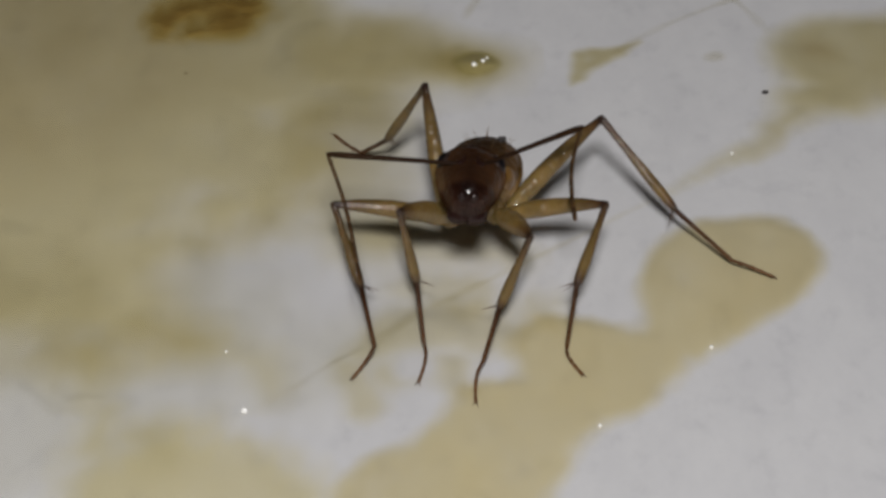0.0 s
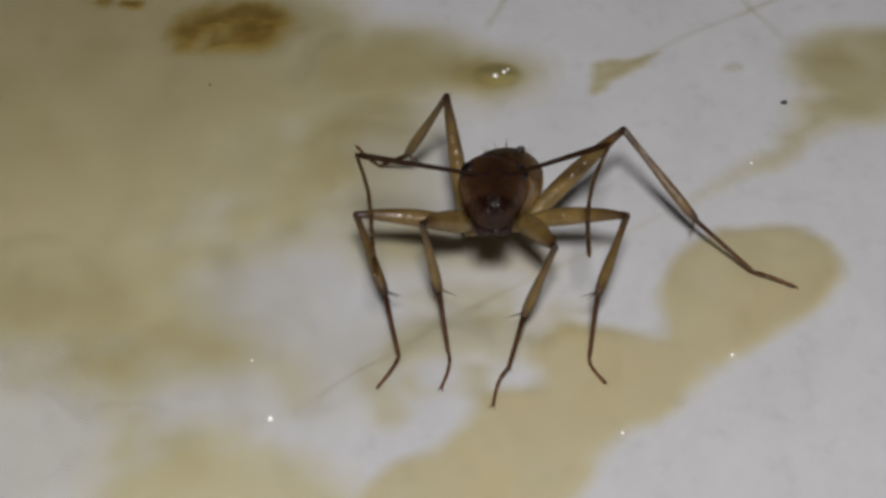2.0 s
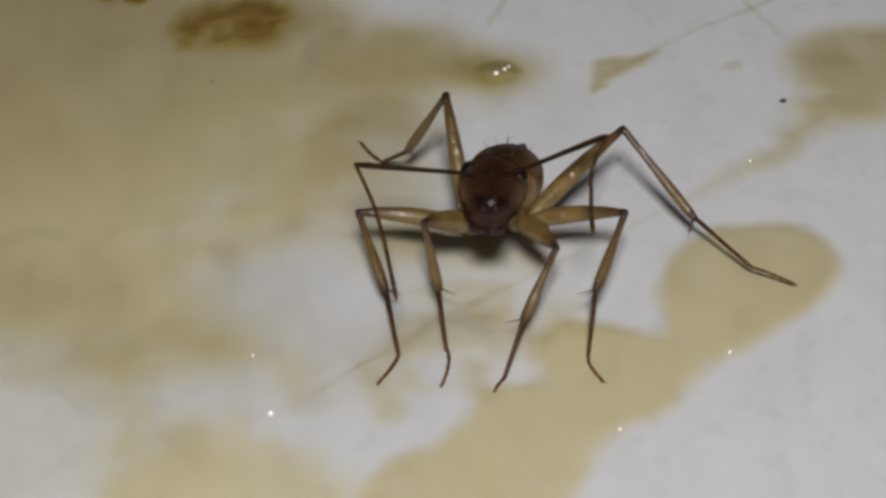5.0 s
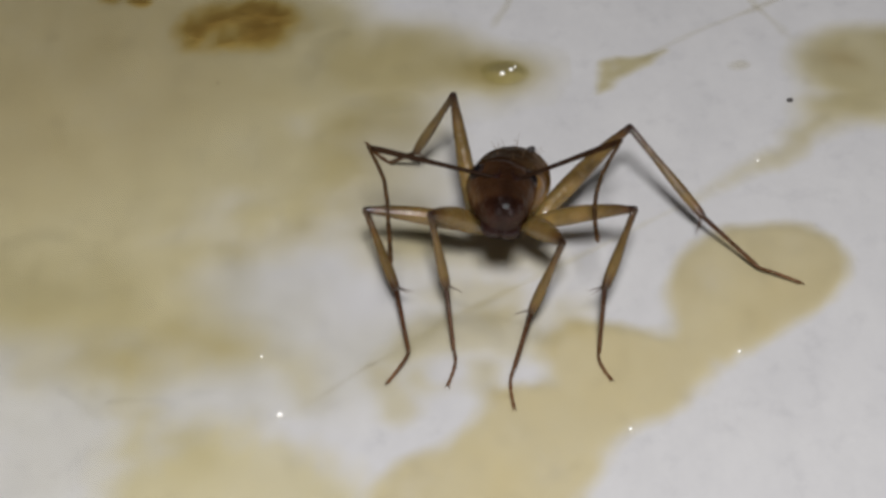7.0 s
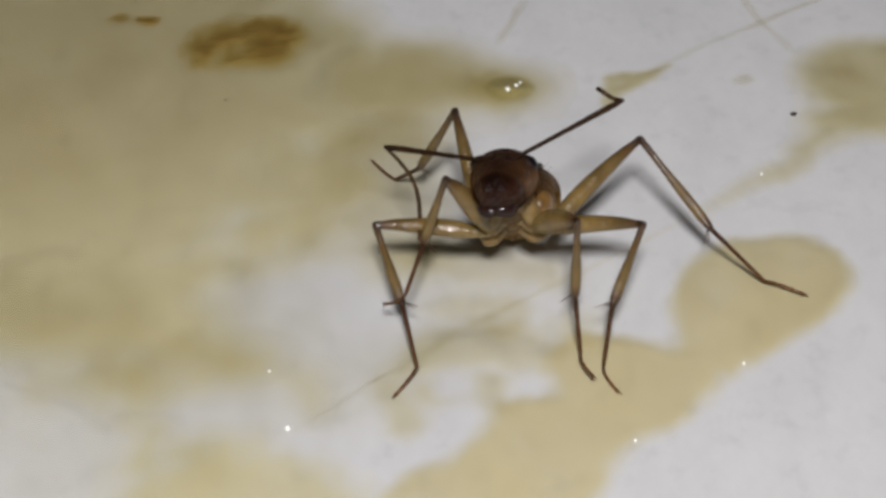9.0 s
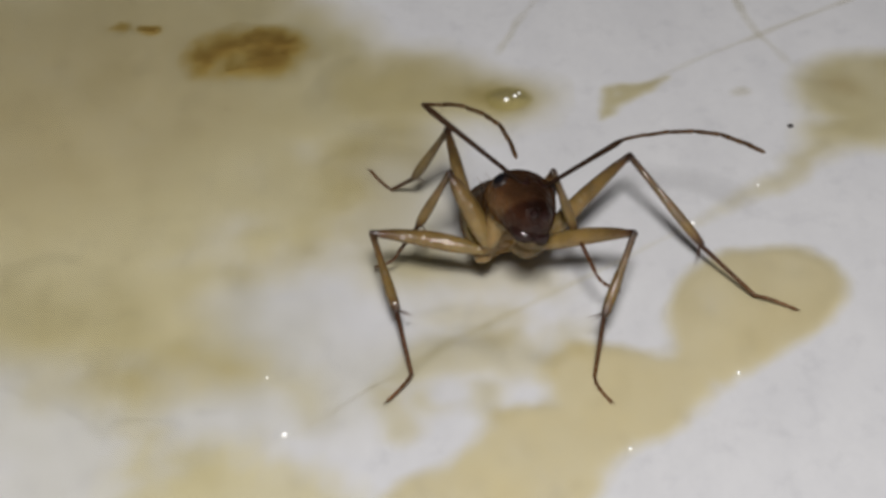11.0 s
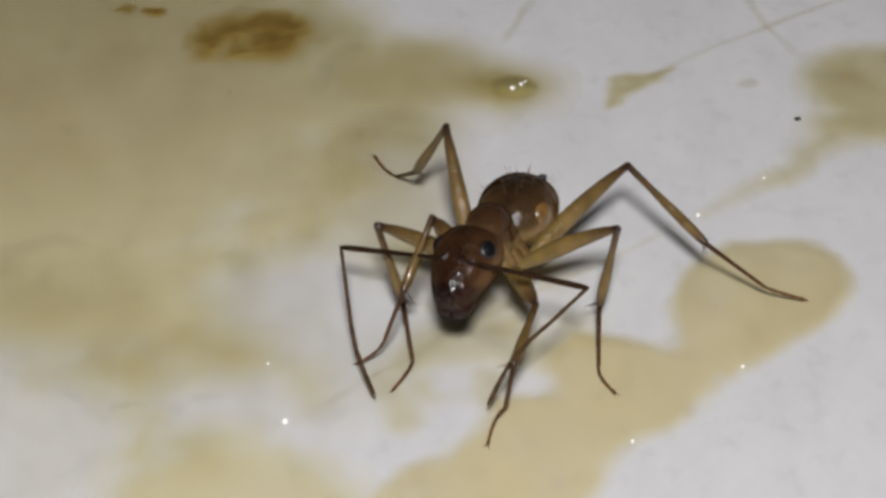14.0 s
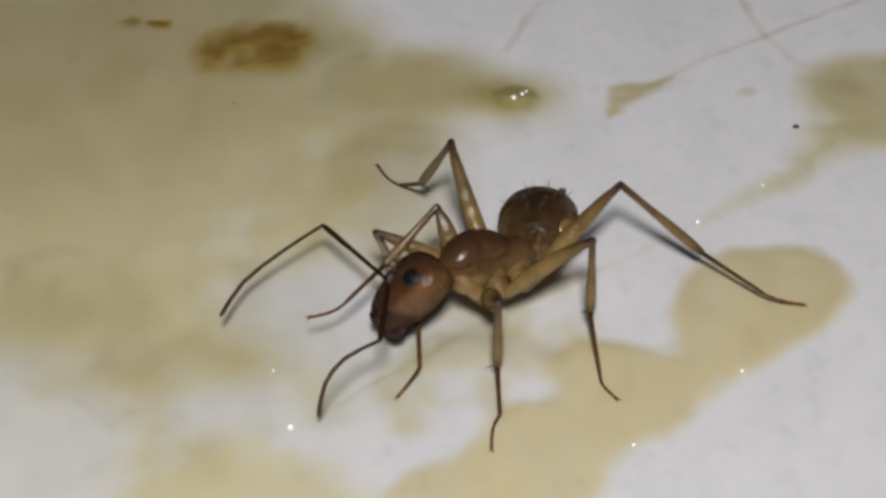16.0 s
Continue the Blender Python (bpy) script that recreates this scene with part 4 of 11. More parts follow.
    walk(A["right", "front", 0], [
        at(0, 0.523, -0.558, -0.792, -0, 0.1, -34.9),
        at(0.25, 0.523, -0.558, -0.792, 0, -0.8, -38.2),
        at(0.5, 0.523, -0.558, -0.792, 0.1, -1.6, -41.4),
        at(0.75, 0.523, -0.558, -0.792, 0.1, -0.7, -40.9),
        at(1, 0.523, -0.558, -0.792, 0.1, 0.2, -40.4),
        at(1.5, 0.523, -0.558, -0.792, 0.2, -1.6, -51),
        at(2, 0.523, -0.558, -0.792, 0.6, 5.1, -37.1),
        at(2.5, 0.523, -0.558, -0.792, 0.4, 3.3, -40.4),
        at(3, 0.523, -0.558, -0.792, 0.4, 3.4, -39.6),
        at(3.25, 0.523, -0.558, -0.792, 0.6, 3, -35.9),
        at(3.5, 0.523, -0.558, -0.792, 0.8, 2.6, -32.2),
        at(4, 0.523, -0.558, -0.792, 0.7, 3.1, -34.7),
        at(6.5, 0.523, -0.558, -0.792, 0.7, 2, -35.4),
        at(7, 0.523, -0.558, -0.792, 0.5, -6.3, -31.8),
        at(7.5, 0.523, -0.558, -0.792, 0.4, -6.7, -30.9),
        at(8, 0.523, -0.558, -0.792, 0.8, -5.3, -34.4),
        at(8.25, 0.523, -0.558, -0.792, 1.3, -8.1, -38.9),
        at(8.5, 0.523, -0.558, -0.792, 2.1, -10.9, -43.5),
        at(8.7, 0.523, -0.558, -0.792, 1.7, -12.5, -41.4),
        at(8.8, 0.523, -0.558, -0.792, 1.3, -18.2, -40.1),
        at(8.84, 0.523, -0.558, -0.792, 1, -18.6, -39.2),
        at(8.88, 0.523, -0.558, -0.792, 0.2, -19.7, -36.8),
        at(8.92, 0.523, -0.558, -0.792, -0.7, -21, -34),
        at(8.96, 0.523, -0.558, -0.792, -1.6, -22, -31.6),
        at(9, 0.523, -0.558, -0.792, -2, -22.5, -30.6),
        at(9.1, 0.523, -0.558, -0.792, 1, -17.9, -39.2),
        at(9.2, 0.523, -0.558, -0.792, 0.9, -8.1, -38.8),
        at(9.725, 0.523, -0.558, -0.792, 1, -16, -39.4),
        at(10.25, 0.523, -0.558, -0.792, 1.6, -33.3, -40.8),
        at(10.775, 0.523, -0.558, -0.792, 3.1, -50.6, -43),
        at(11.3, 0.523, -0.558, -0.792, 4.4, -58.4, -44.6),
        at(11.5, 0.523, -0.558, -0.792, 4.7, -66.4, -45),
        at(11.6, 0.523, -0.558, -0.792, 4.5, -65.5, -44.8),
        at(11.7, 0.523, -0.558, -0.792, -11.5, -65.7, -27.2),
        at(11.75, 0.523, -0.558, -0.792, -16.2, -65.6, -22.1),
        at(11.8, 0.523, -0.558, -0.792, -20.8, -65.3, -17),
        at(11.85, 0.523, -0.558, -0.792, -19.6, -64.1, -18.4),
        at(11.9, 0.523, -0.558, -0.792, -18.4, -62.8, -19.7),
        at(11.95, 0.523, -0.558, -0.792, -10.1, -58, -29.2),
        at(12, 0.523, -0.558, -0.792, -4.2, -52.6, -36.4),
        at(12.067, 0.523, -0.558, -0.792, -4.2, -44.5, -36.3),
        at(12.133, 0.523, -0.558, -0.792, -4.3, -29.5, -36.2),
        at(12.2, 0.523, -0.558, -0.792, -4.3, -21.3, -36.2),
        at(12.3, 0.523, -0.558, -0.792, -5.2, -16.1, -33.4),
        at(12.4, 0.523, -0.558, -0.792, -6.2, -6.2, -28.5),
        at(12.5, 0.523, -0.558, -0.792, -6.3, -0.8, -26),
        at(12.75, 0.523, -0.558, -0.792, -6.2, 4.3, -21.9),
        at(13, 0.523, -0.558, -0.792, -5.7, 9.4, -17.8),
        at(13.25, 0.523, -0.558, -0.792, -6, -3.7, -23),
        at(13.5, 0.523, -0.558, -0.792, -5, -16.6, -28.4),
        at(13.625, 0.523, -0.558, -0.792, -5.3, -21.6, -27.6),
        at(13.75, 0.523, -0.558, -0.792, -6.2, -32.6, -25.6),
        at(13.875, 0.523, -0.558, -0.792, -7.7, -43.5, -23.1),
        at(14, 0.523, -0.558, -0.792, -8.8, -48.4, -21.7),
        at(14.167, 0.523, -0.558, -0.792, -5.2, -50.3, -26.3),
        at(14.333, 0.523, -0.558, -0.792, 2.2, -53.1, -35.8),
        at(14.5, 0.523, -0.558, -0.792, 6.7, -54.3, -41.4),
        at(14.75, 0.523, -0.558, -0.792, 15.3, -63.5, -51.3),
        at(15, 0.523, -0.558, -0.792, 32.3, -71.4, -69.7),
        at(15.25, 0.523, -0.558, -0.792, 38.9, -71.4, -76.7),
        at(15.5, 0.523, -0.558, -0.792, 45.4, -71.1, -83.5),
        at(16, 0.523, -0.558, -0.792, 42, -72.1, -79.9),
    ])
    walk(A["right", "front", 1], [
        at(0, 2.213, -1.738, -0.795, 168.4, 54.3, 165.8),
        at(0.25, 2.144, -1.832, -0.765, 170.1, 55.8, 167.9),
        at(0.5, 2.07, -1.922, -0.734, 171.9, 57.3, 170),
        at(0.75, 2.083, -1.908, -0.767, 171.2, 54.7, 169.3),
        at(1, 2.095, -1.894, -0.8, 170.7, 52, 168.6),
        at(1.5, 1.82, -2.159, -0.734, 165.5, 54.2, 162.1),
        at(2, 2.16, -1.798, -0.975, 170.3, 48.8, 168.3),
        at(2.5, 2.09, -1.893, -0.913, 170.8, 50, 168.9),
        at(3, 2.109, -1.87, -0.915, 167, 51.8, 164),
        at(3.25, 2.191, -1.766, -0.901, 168.5, 54.3, 165.9),
        at(3.5, 2.265, -1.657, -0.886, 170.3, 56.6, 168),
        at(4, 2.217, -1.729, -0.902, 170.5, 53.2, 168.3),
        at(6.5, 2.204, -1.754, -0.864, 172.2, 50.9, 170.4),
        at(7, 2.264, -1.639, -0.566, 167.6, 62.5, 164.9),
        at(7.5, 2.28, -1.611, -0.552, 170.3, 63.5, 168),
        at(8, 2.218, -1.718, -0.603, 170.2, 61.1, 167.8),
        at(8.25, 2.111, -1.841, -0.502, 176.7, 60.1, 175.3),
        at(8.5, 1.99, -1.952, -0.403, -177.3, 58.7, -177.7),
        at(8.7, 2.029, -1.888, -0.346, -170, 61.1, -169.3),
        at(8.8, 2.025, -1.823, -0.148, -162.2, 52.6, -159.9),
        at(8.84, 2.042, -1.794, -0.132, -161.7, 50.7, -159.3),
        at(8.88, 2.08, -1.724, -0.095, -160.7, 46.2, -158),
        at(8.92, 2.122, -1.637, -0.052, -159.8, 40.8, -156.7),
        at(8.96, 2.153, -1.562, -0.017, -159.2, 36.2, -155.7),
        at(9, 2.166, -1.53, -0.003, -159, 34.3, -155.4),
        at(9.1, 2.047, -1.8, -0.158, -160.5, 27.8, -158.3),
        at(9.2, 2.11, -1.835, -0.502, -159.9, 29.2, -157),
        at(9.725, 2.053, -1.815, -0.225, -159.9, 28.2, -157),
        at(10.25, 1.827, -1.685, 0.34, -159.9, 26, -157),
        at(10.775, 1.481, -1.452, 0.802, -159.9, 23.8, -157),
        at(11.3, 1.293, -1.318, 0.968, -159.9, 22.8, -157),
        at(11.5, 1.107, -1.142, 1.102, -156.8, 23.5, -149.3),
        at(11.6, 1.133, -1.163, 1.092, -156.7, 17.7, -149),
        at(11.7, 1.278, -0.946, 1.091, -156, 17.5, -146.7),
        at(11.75, 1.316, -0.879, 1.095, -155.7, 19.8, -145.6),
        at(11.8, 1.353, -0.811, 1.096, -155.3, 22.1, -144.4),
        at(11.85, 1.386, -0.845, 1.076, -153.2, 24.7, -139.3),
        at(11.9, 1.418, -0.878, 1.055, -150.9, 27.1, -133.9),
        at(11.95, 1.481, -1.094, 0.962, -148.8, 39.3, -130.1),
        at(12, 1.531, -1.301, 0.845, -144.8, 51.4, -124.6),
        at(12.067, 1.708, -1.429, 0.652, -144.7, 57.5, -124.5),
        at(12.133, 1.971, -1.618, 0.221, -144.4, 68.7, -124.1),
        at(12.2, 2.072, -1.69, -0.042, -144.1, 74.7, -123.8),
        at(12.3, 2.177, -1.647, -0.222, -150.8, 79.1, -130.7),
        at(12.4, 2.324, -1.538, -0.57, 160.6, 85.5, -179.6),
        at(12.5, 2.376, -1.464, -0.762, 104.9, 84.7, 124.5),
        at(12.75, 2.429, -1.326, -0.946, 41.9, 69.7, 60.7),
        at(13, 2.456, -1.178, -1.127, 35.1, 51.6, 52.9),
        at(13.25, 2.419, -1.363, -0.661, 23.8, 57.5, 39.2),
        at(13.5, 2.268, -1.5, -0.2, 8.3, 61.4, 21.2),
        at(13.625, 2.227, -1.448, -0.03, 0.8, 61.8, 12.7),
        at(13.75, 2.093, -1.311, 0.32, -15.3, 60.8, -5.6),
        at(13.875, 1.901, -1.146, 0.629, -29.1, 57.5, -21.7),
        at(14, 1.795, -1.063, 0.751, -34.3, 55.4, -28),
        at(14.167, 1.705, -1.142, 0.793, -55.9, 64.8, -52.5),
        at(14.333, 1.527, -1.282, 0.855, -38.9, 59.7, -33.4),
        at(14.5, 1.425, -1.353, 0.88, -33.7, 57.4, -27.6),
        at(14.75, 1.098, -1.277, 1.053, -30.6, 55.7, -23.9),
        at(15, 0.752, -1.176, 1.164, -23.2, 51.2, -14.7),
        at(15.25, 0.675, -1.201, 1.169, -20.6, 48.8, -11.1),
        at(15.5, 0.599, -1.224, 1.171, -19.8, 44.5, -9.8),
        at(16, 0.635, -1.186, 1.179, -19.7, 37.9, -9.9),
    ])
    walk(A["right", "front", 2], [
        at(0, 1.119, -1.462, -2.368, 15.6, 79.3, 15.3),
        at(0.25, 1.082, -1.604, -2.364, 146, 85.7, 146),
        at(0.5, 1.041, -1.742, -2.359, 173.6, 72.5, 173.9),
        at(0.75, 0.984, -1.7, -2.343, 134.8, 88.7, 135),
        at(1, 0.929, -1.658, -2.324, -0.1, 74.5, -0),
        at(1.5, 0.744, -1.811, -2.303, -1.5, 75.6, -1.5),
        at(2, 0.912, -1.539, -2.432, 19, 82.3, 19.4),
        at(2.5, 0.871, -1.654, -2.393, 153.2, 80.5, 154.1),
        at(3, 0.961, -1.54, -2.436, 157.7, 76.8, 158.6),
        at(3.25, 1.095, -1.49, -2.471, 164.3, 80.2, 165.4),
        at(3.5, 1.225, -1.436, -2.502, 177.7, 83.4, 178.9),
        at(4, 1.081, -1.495, -2.451, 15.8, 78.2, 16.8),
        at(6.5, 1.002, -1.55, -2.363, 13.1, 80.9, 14),
        at(7, 1.403, -1.407, -2.281, 116.1, 86.4, 117.3),
        at(7.5, 1.438, -1.432, -2.282, 46.6, 85.2, 47.7),
        at(8, 1.305, -1.521, -2.295, 41.6, 81, 42.6),
        at(8.25, 1.149, -1.762, -2.179, 170.9, 81.9, 172.4),
        at(8.5, 0.984, -1.992, -2.058, -171.6, 67.1, -169.6),
        at(8.7, 1.102, -2.063, -2.052, -170.7, 48.8, -168.5),
        at(8.8, 0.925, -2.226, -1.678, -166.6, 38.7, -162.6),
        at(8.84, 0.899, -2.226, -1.623, -163.9, 44.4, -158.5),
        at(8.88, 0.842, -2.225, -1.486, -152.8, 56.9, -144.4),
        at(8.92, 0.78, -2.216, -1.311, -123.4, 67.6, -111.4),
        at(8.96, 0.735, -2.202, -1.158, -85.1, 67.7, -70.2),
        at(9, 0.717, -2.195, -1.092, -71.8, 64.9, -55.7),
        at(9.1, 0.459, -2.432, -1.058, -63.7, 58, -46.5),
        at(9.2, 0.552, -2.497, -1.448, -59.2, 58.9, -41.2),
        at(9.725, 0.482, -2.482, -1.141, -87, 64.2, -72.7),
        at(10.25, 0.226, -2.365, -0.509, -139.9, 49.7, -133.7),
        at(10.775, -0.147, -2.144, 0.022, -154.4, 20.8, -157.7),
        at(11.3, -0.345, -2.014, 0.22, -156.1, 6.8, -165),
        at(11.5, -0.416, -2.046, 0.329, -154.1, 13.6, -153.7),
        at(11.6, -0.444, -2.113, 0.503, -152.1, 14, -145.1),
        at(11.7, -0.262, -1.959, 0.511, -152.1, 15.8, -145),
        at(11.75, -0.183, -1.906, 0.44, -150, 20.5, -138.5),
        at(11.8, -0.101, -1.851, 0.369, -147.3, 25, -131.6),
        at(11.85, 0.057, -1.988, 0.27, -145.7, 27.6, -127.9),
        at(11.9, 0.227, -2.115, 0.178, -143.9, 30.2, -124.1),
        at(11.95, 0.519, -2.237, -0.263, -147.2, 35.9, -130.1),
        at(12, 0.846, -2.294, -0.669, -151.5, 41.3, -137),
        at(12.067, 1.117, -2.287, -0.982, -153.1, 43.1, -139.5),
        at(12.133, 1.575, -2.202, -1.587, -156.6, 46.2, -144.4),
        at(12.2, 1.787, -2.116, -1.916, -158.7, 47.8, -147.3),
        at(12.3, 1.938, -1.926, -2.125, -153, 63.2, -140.4),
        at(12.4, 2.173, -1.539, -2.499, -55.3, 81.5, -40.7),
        at(12.5, 2.275, -1.316, -2.684, -12.3, 69.1, 3.3),
        at(12.75, 2.755, -0.745, -2.751, 11.2, 63.3, 28.9),
        at(13, 3.174, -0.227, -2.63, 24.4, 54.6, 44.3),
        at(13.25, 3.224, -0.707, -2.291, 29.8, 76.2, 50.1),
        at(13.5, 3.138, -1.164, -1.91, -174.3, 81.7, -153.6),
        at(13.625, 3.125, -1.246, -1.745, -162.9, 78.6, -142),
        at(13.75, 3.037, -1.404, -1.375, -151.8, 71.2, -130.5),
        at(13.875, 2.869, -1.532, -1.008, -147.1, 63.5, -125.5),
        at(14, 2.766, -1.579, -0.845, -145.8, 60, -124),
        at(14.167, 2.204, -1.793, -0.954, -51.2, 45.8, -16.7),
        at(14.333, 2.347, -1.823, -0.826, -61.5, 53.4, -29.3),
        at(14.5, 2.354, -1.838, -0.758, -54.5, 45.4, -20.1),
        at(14.75, 2.102, -1.722, -0.555, -47.8, 42.2, -10.8),
        at(15, 1.932, -1.486, -0.351, -42, 37.5, -1.8),
        at(15.25, 1.941, -1.45, -0.305, -50.4, 40.3, -14.2),
        at(15.5, 1.961, -1.458, -0.189, -45.9, 25.7, -2.1),
        at(16, 2.151, -1.45, -0.018, -41.1, 16.2, 12.3),
    ])
    walk(A["right", "front", 3], [
        at(0, 1.377, -1.392, -3.786, -22.7, 60.2, -20),
        at(0.25, 0.993, -1.544, -3.803, -9.8, 50.8, -4.4),
        at(0.5, 0.609, -1.696, -3.736, -2.6, 40.1, 5.7),
        at(0.75, 0.96, -1.676, -3.788, -14.2, 53.7, -10.1),
        at(1, 1.316, -1.658, -3.719, -38.1, 63.4, -37.8),
        at(1.5, 1.103, -1.82, -3.703, -43.2, 65.8, -43.4),
        at(2, 1.095, -1.474, -3.861, -29.2, 57.6, -27.6),
        at(2.5, 0.658, -1.551, -3.815, -20, 47, -16.1),
        at(3, 0.652, -1.419, -3.852, -0.1, 37.9, 13),
        at(3.25, 0.857, -1.428, -3.901, -10.9, 47.2, -2.8),
        at(3.5, 1.058, -1.433, -3.94, -27.3, 53.6, -24.1),
        at(4, 1.365, -1.409, -3.864, -29.6, 58.5, -26.7),
        at(6.5, 1.223, -1.495, -3.792, -20, 54.1, -15.3),
        at(7, 1.36, -1.326, -3.731, -18.6, 50.5, -13.4),
        at(7.5, 1.52, -1.342, -3.73, -20.9, 55.7, -16.3),
        at(8, 1.472, -1.368, -3.725, -21, 56.4, -16.4),
        at(8.25, 0.947, -1.735, -3.617, -26.2, 55.4, -22.7),
        at(8.5, 0.426, -2.095, -3.4, -31, 54, -28.7),
        at(8.7, 0.165, -2.254, -3.145, -41.3, 48.7, -41.8),
        at(8.8, -0.15, -2.562, -2.581, -21.7, 43.2, -14.8),
        at(8.84, -0.062, -2.605, -2.634, -33.7, 48.7, -31.4),
        at(8.88, 0.201, -2.685, -2.697, -70.2, 49.4, -78.5),
        at(8.92, 0.579, -2.729, -2.649, -97.3, 30, -119.3),
        at(8.96, 0.921, -2.72, -2.498, -104.3, 7.3, -140.8),
        at(9, 1.063, -2.703, -2.404, -104.7, -2.7, -148.7),
        at(9.1, 0.987, -2.989, -2.284, -104.7, 2.6, -142.6),
        at(9.2, 1.112, -2.989, -2.684, -104.6, 1.7, -140.4),
        at(9.725, 0.669, -3.083, -2.441, -104.7, 1.9, -142.5),
        at(10.25, -0.419, -3.04, -1.61, -104.8, 2.2, -147.2),
        at(10.775, -1.396, -2.656, -0.492, -105, 2.5, -151.8),
        at(11.3, -1.732, -2.386, 0.049, -105.1, 2.6, -153.9),
        at(11.5, -1.677, -2.668, -0.01, -106.3, -9.5, -134.6),
        at(11.6, -1.596, -2.915, 0.153, -109.1, -13.1, -120.3),
        at(11.7, -1.402, -2.757, 0.116, -111.3, -5.4, -106.9),
        at(11.75, -1.196, -2.803, -0.067, -111.7, 8.6, -123.1),
        at(11.8, -0.97, -2.83, -0.242, -116.4, 22, -140.6),
        at(11.85, -0.729, -2.997, -0.4, -115.2, 6.2, -135.5),
        at(11.9, -0.473, -3.149, -0.548, -115.3, -9.7, -130.7),
        at(11.95, -0.235, -3.133, -1.111, -115.6, 2.7, -125.9),
        at(12, 0.051, -3.035, -1.623, -114.9, 15, -121.1),
        at(12.067, 0.314, -2.974, -1.97, -108.8, 25.6, -103.8),
        at(12.133, 0.76, -2.785, -2.632, -87, 37.8, -63.8),
        at(12.2, 0.968, -2.641, -2.989, -71.8, 37.9, -39.2),
        at(12.3, 1.434, -2.342, -3.417, -66.5, 38.3, -30.7),
        at(12.4, 2.335, -1.678, -3.931, -56.7, 37.4, -14.9),
        at(12.5, 2.789, -1.286, -4.037, -51.8, 36, -6.6),
        at(12.75, 3.321, -0.432, -4.038, -45.9, 39.4, 3),
        at(13, 3.767, 0.352, -3.798, -39.1, 41.8, 13.5),
        at(13.25, 3.443, -0.444, -3.684, -43.8, 36.9, 6.1),
        at(13.5, 2.952, -1.256, -3.33, -47.5, 31.4, -0.5),
        at(13.625, 2.902, -1.42, -3.153, -54.6, 39.6, -12.6),
        at(13.75, 2.737, -1.756, -2.738, -81.5, 50.8, -49.7),
        at(13.875, 2.496, -2.055, -2.298, -114.4, 46.8, -92.6),
        at(14, 2.363, -2.177, -2.095, -125.1, 40.5, -108),
        at(14.167, 3.172, -2.084, -1.994, -126.1, 38, -109.5),
        at(14.333, 3.105, -2.249, -1.998, -126.1, 33.8, -109.6),
        at(14.5, 3.314, -2.19, -1.796, -126.4, 31.4, -110.2),
        at(14.75, 3.162, -1.923, -1.534, -123.9, 45.1, -106.1),
        at(15, 3.087, -1.522, -1.239, -119.2, 58.4, -100),
        at(15.25, 3.027, -1.725, -1.254, -97.1, 44.5, -72.4),
        at(15.5, 3.268, -1.507, -0.819, -75, 7.8, -16),
        at(16, 3.512, -1.154, -0.422, -72, 1, 0.2),
    ])
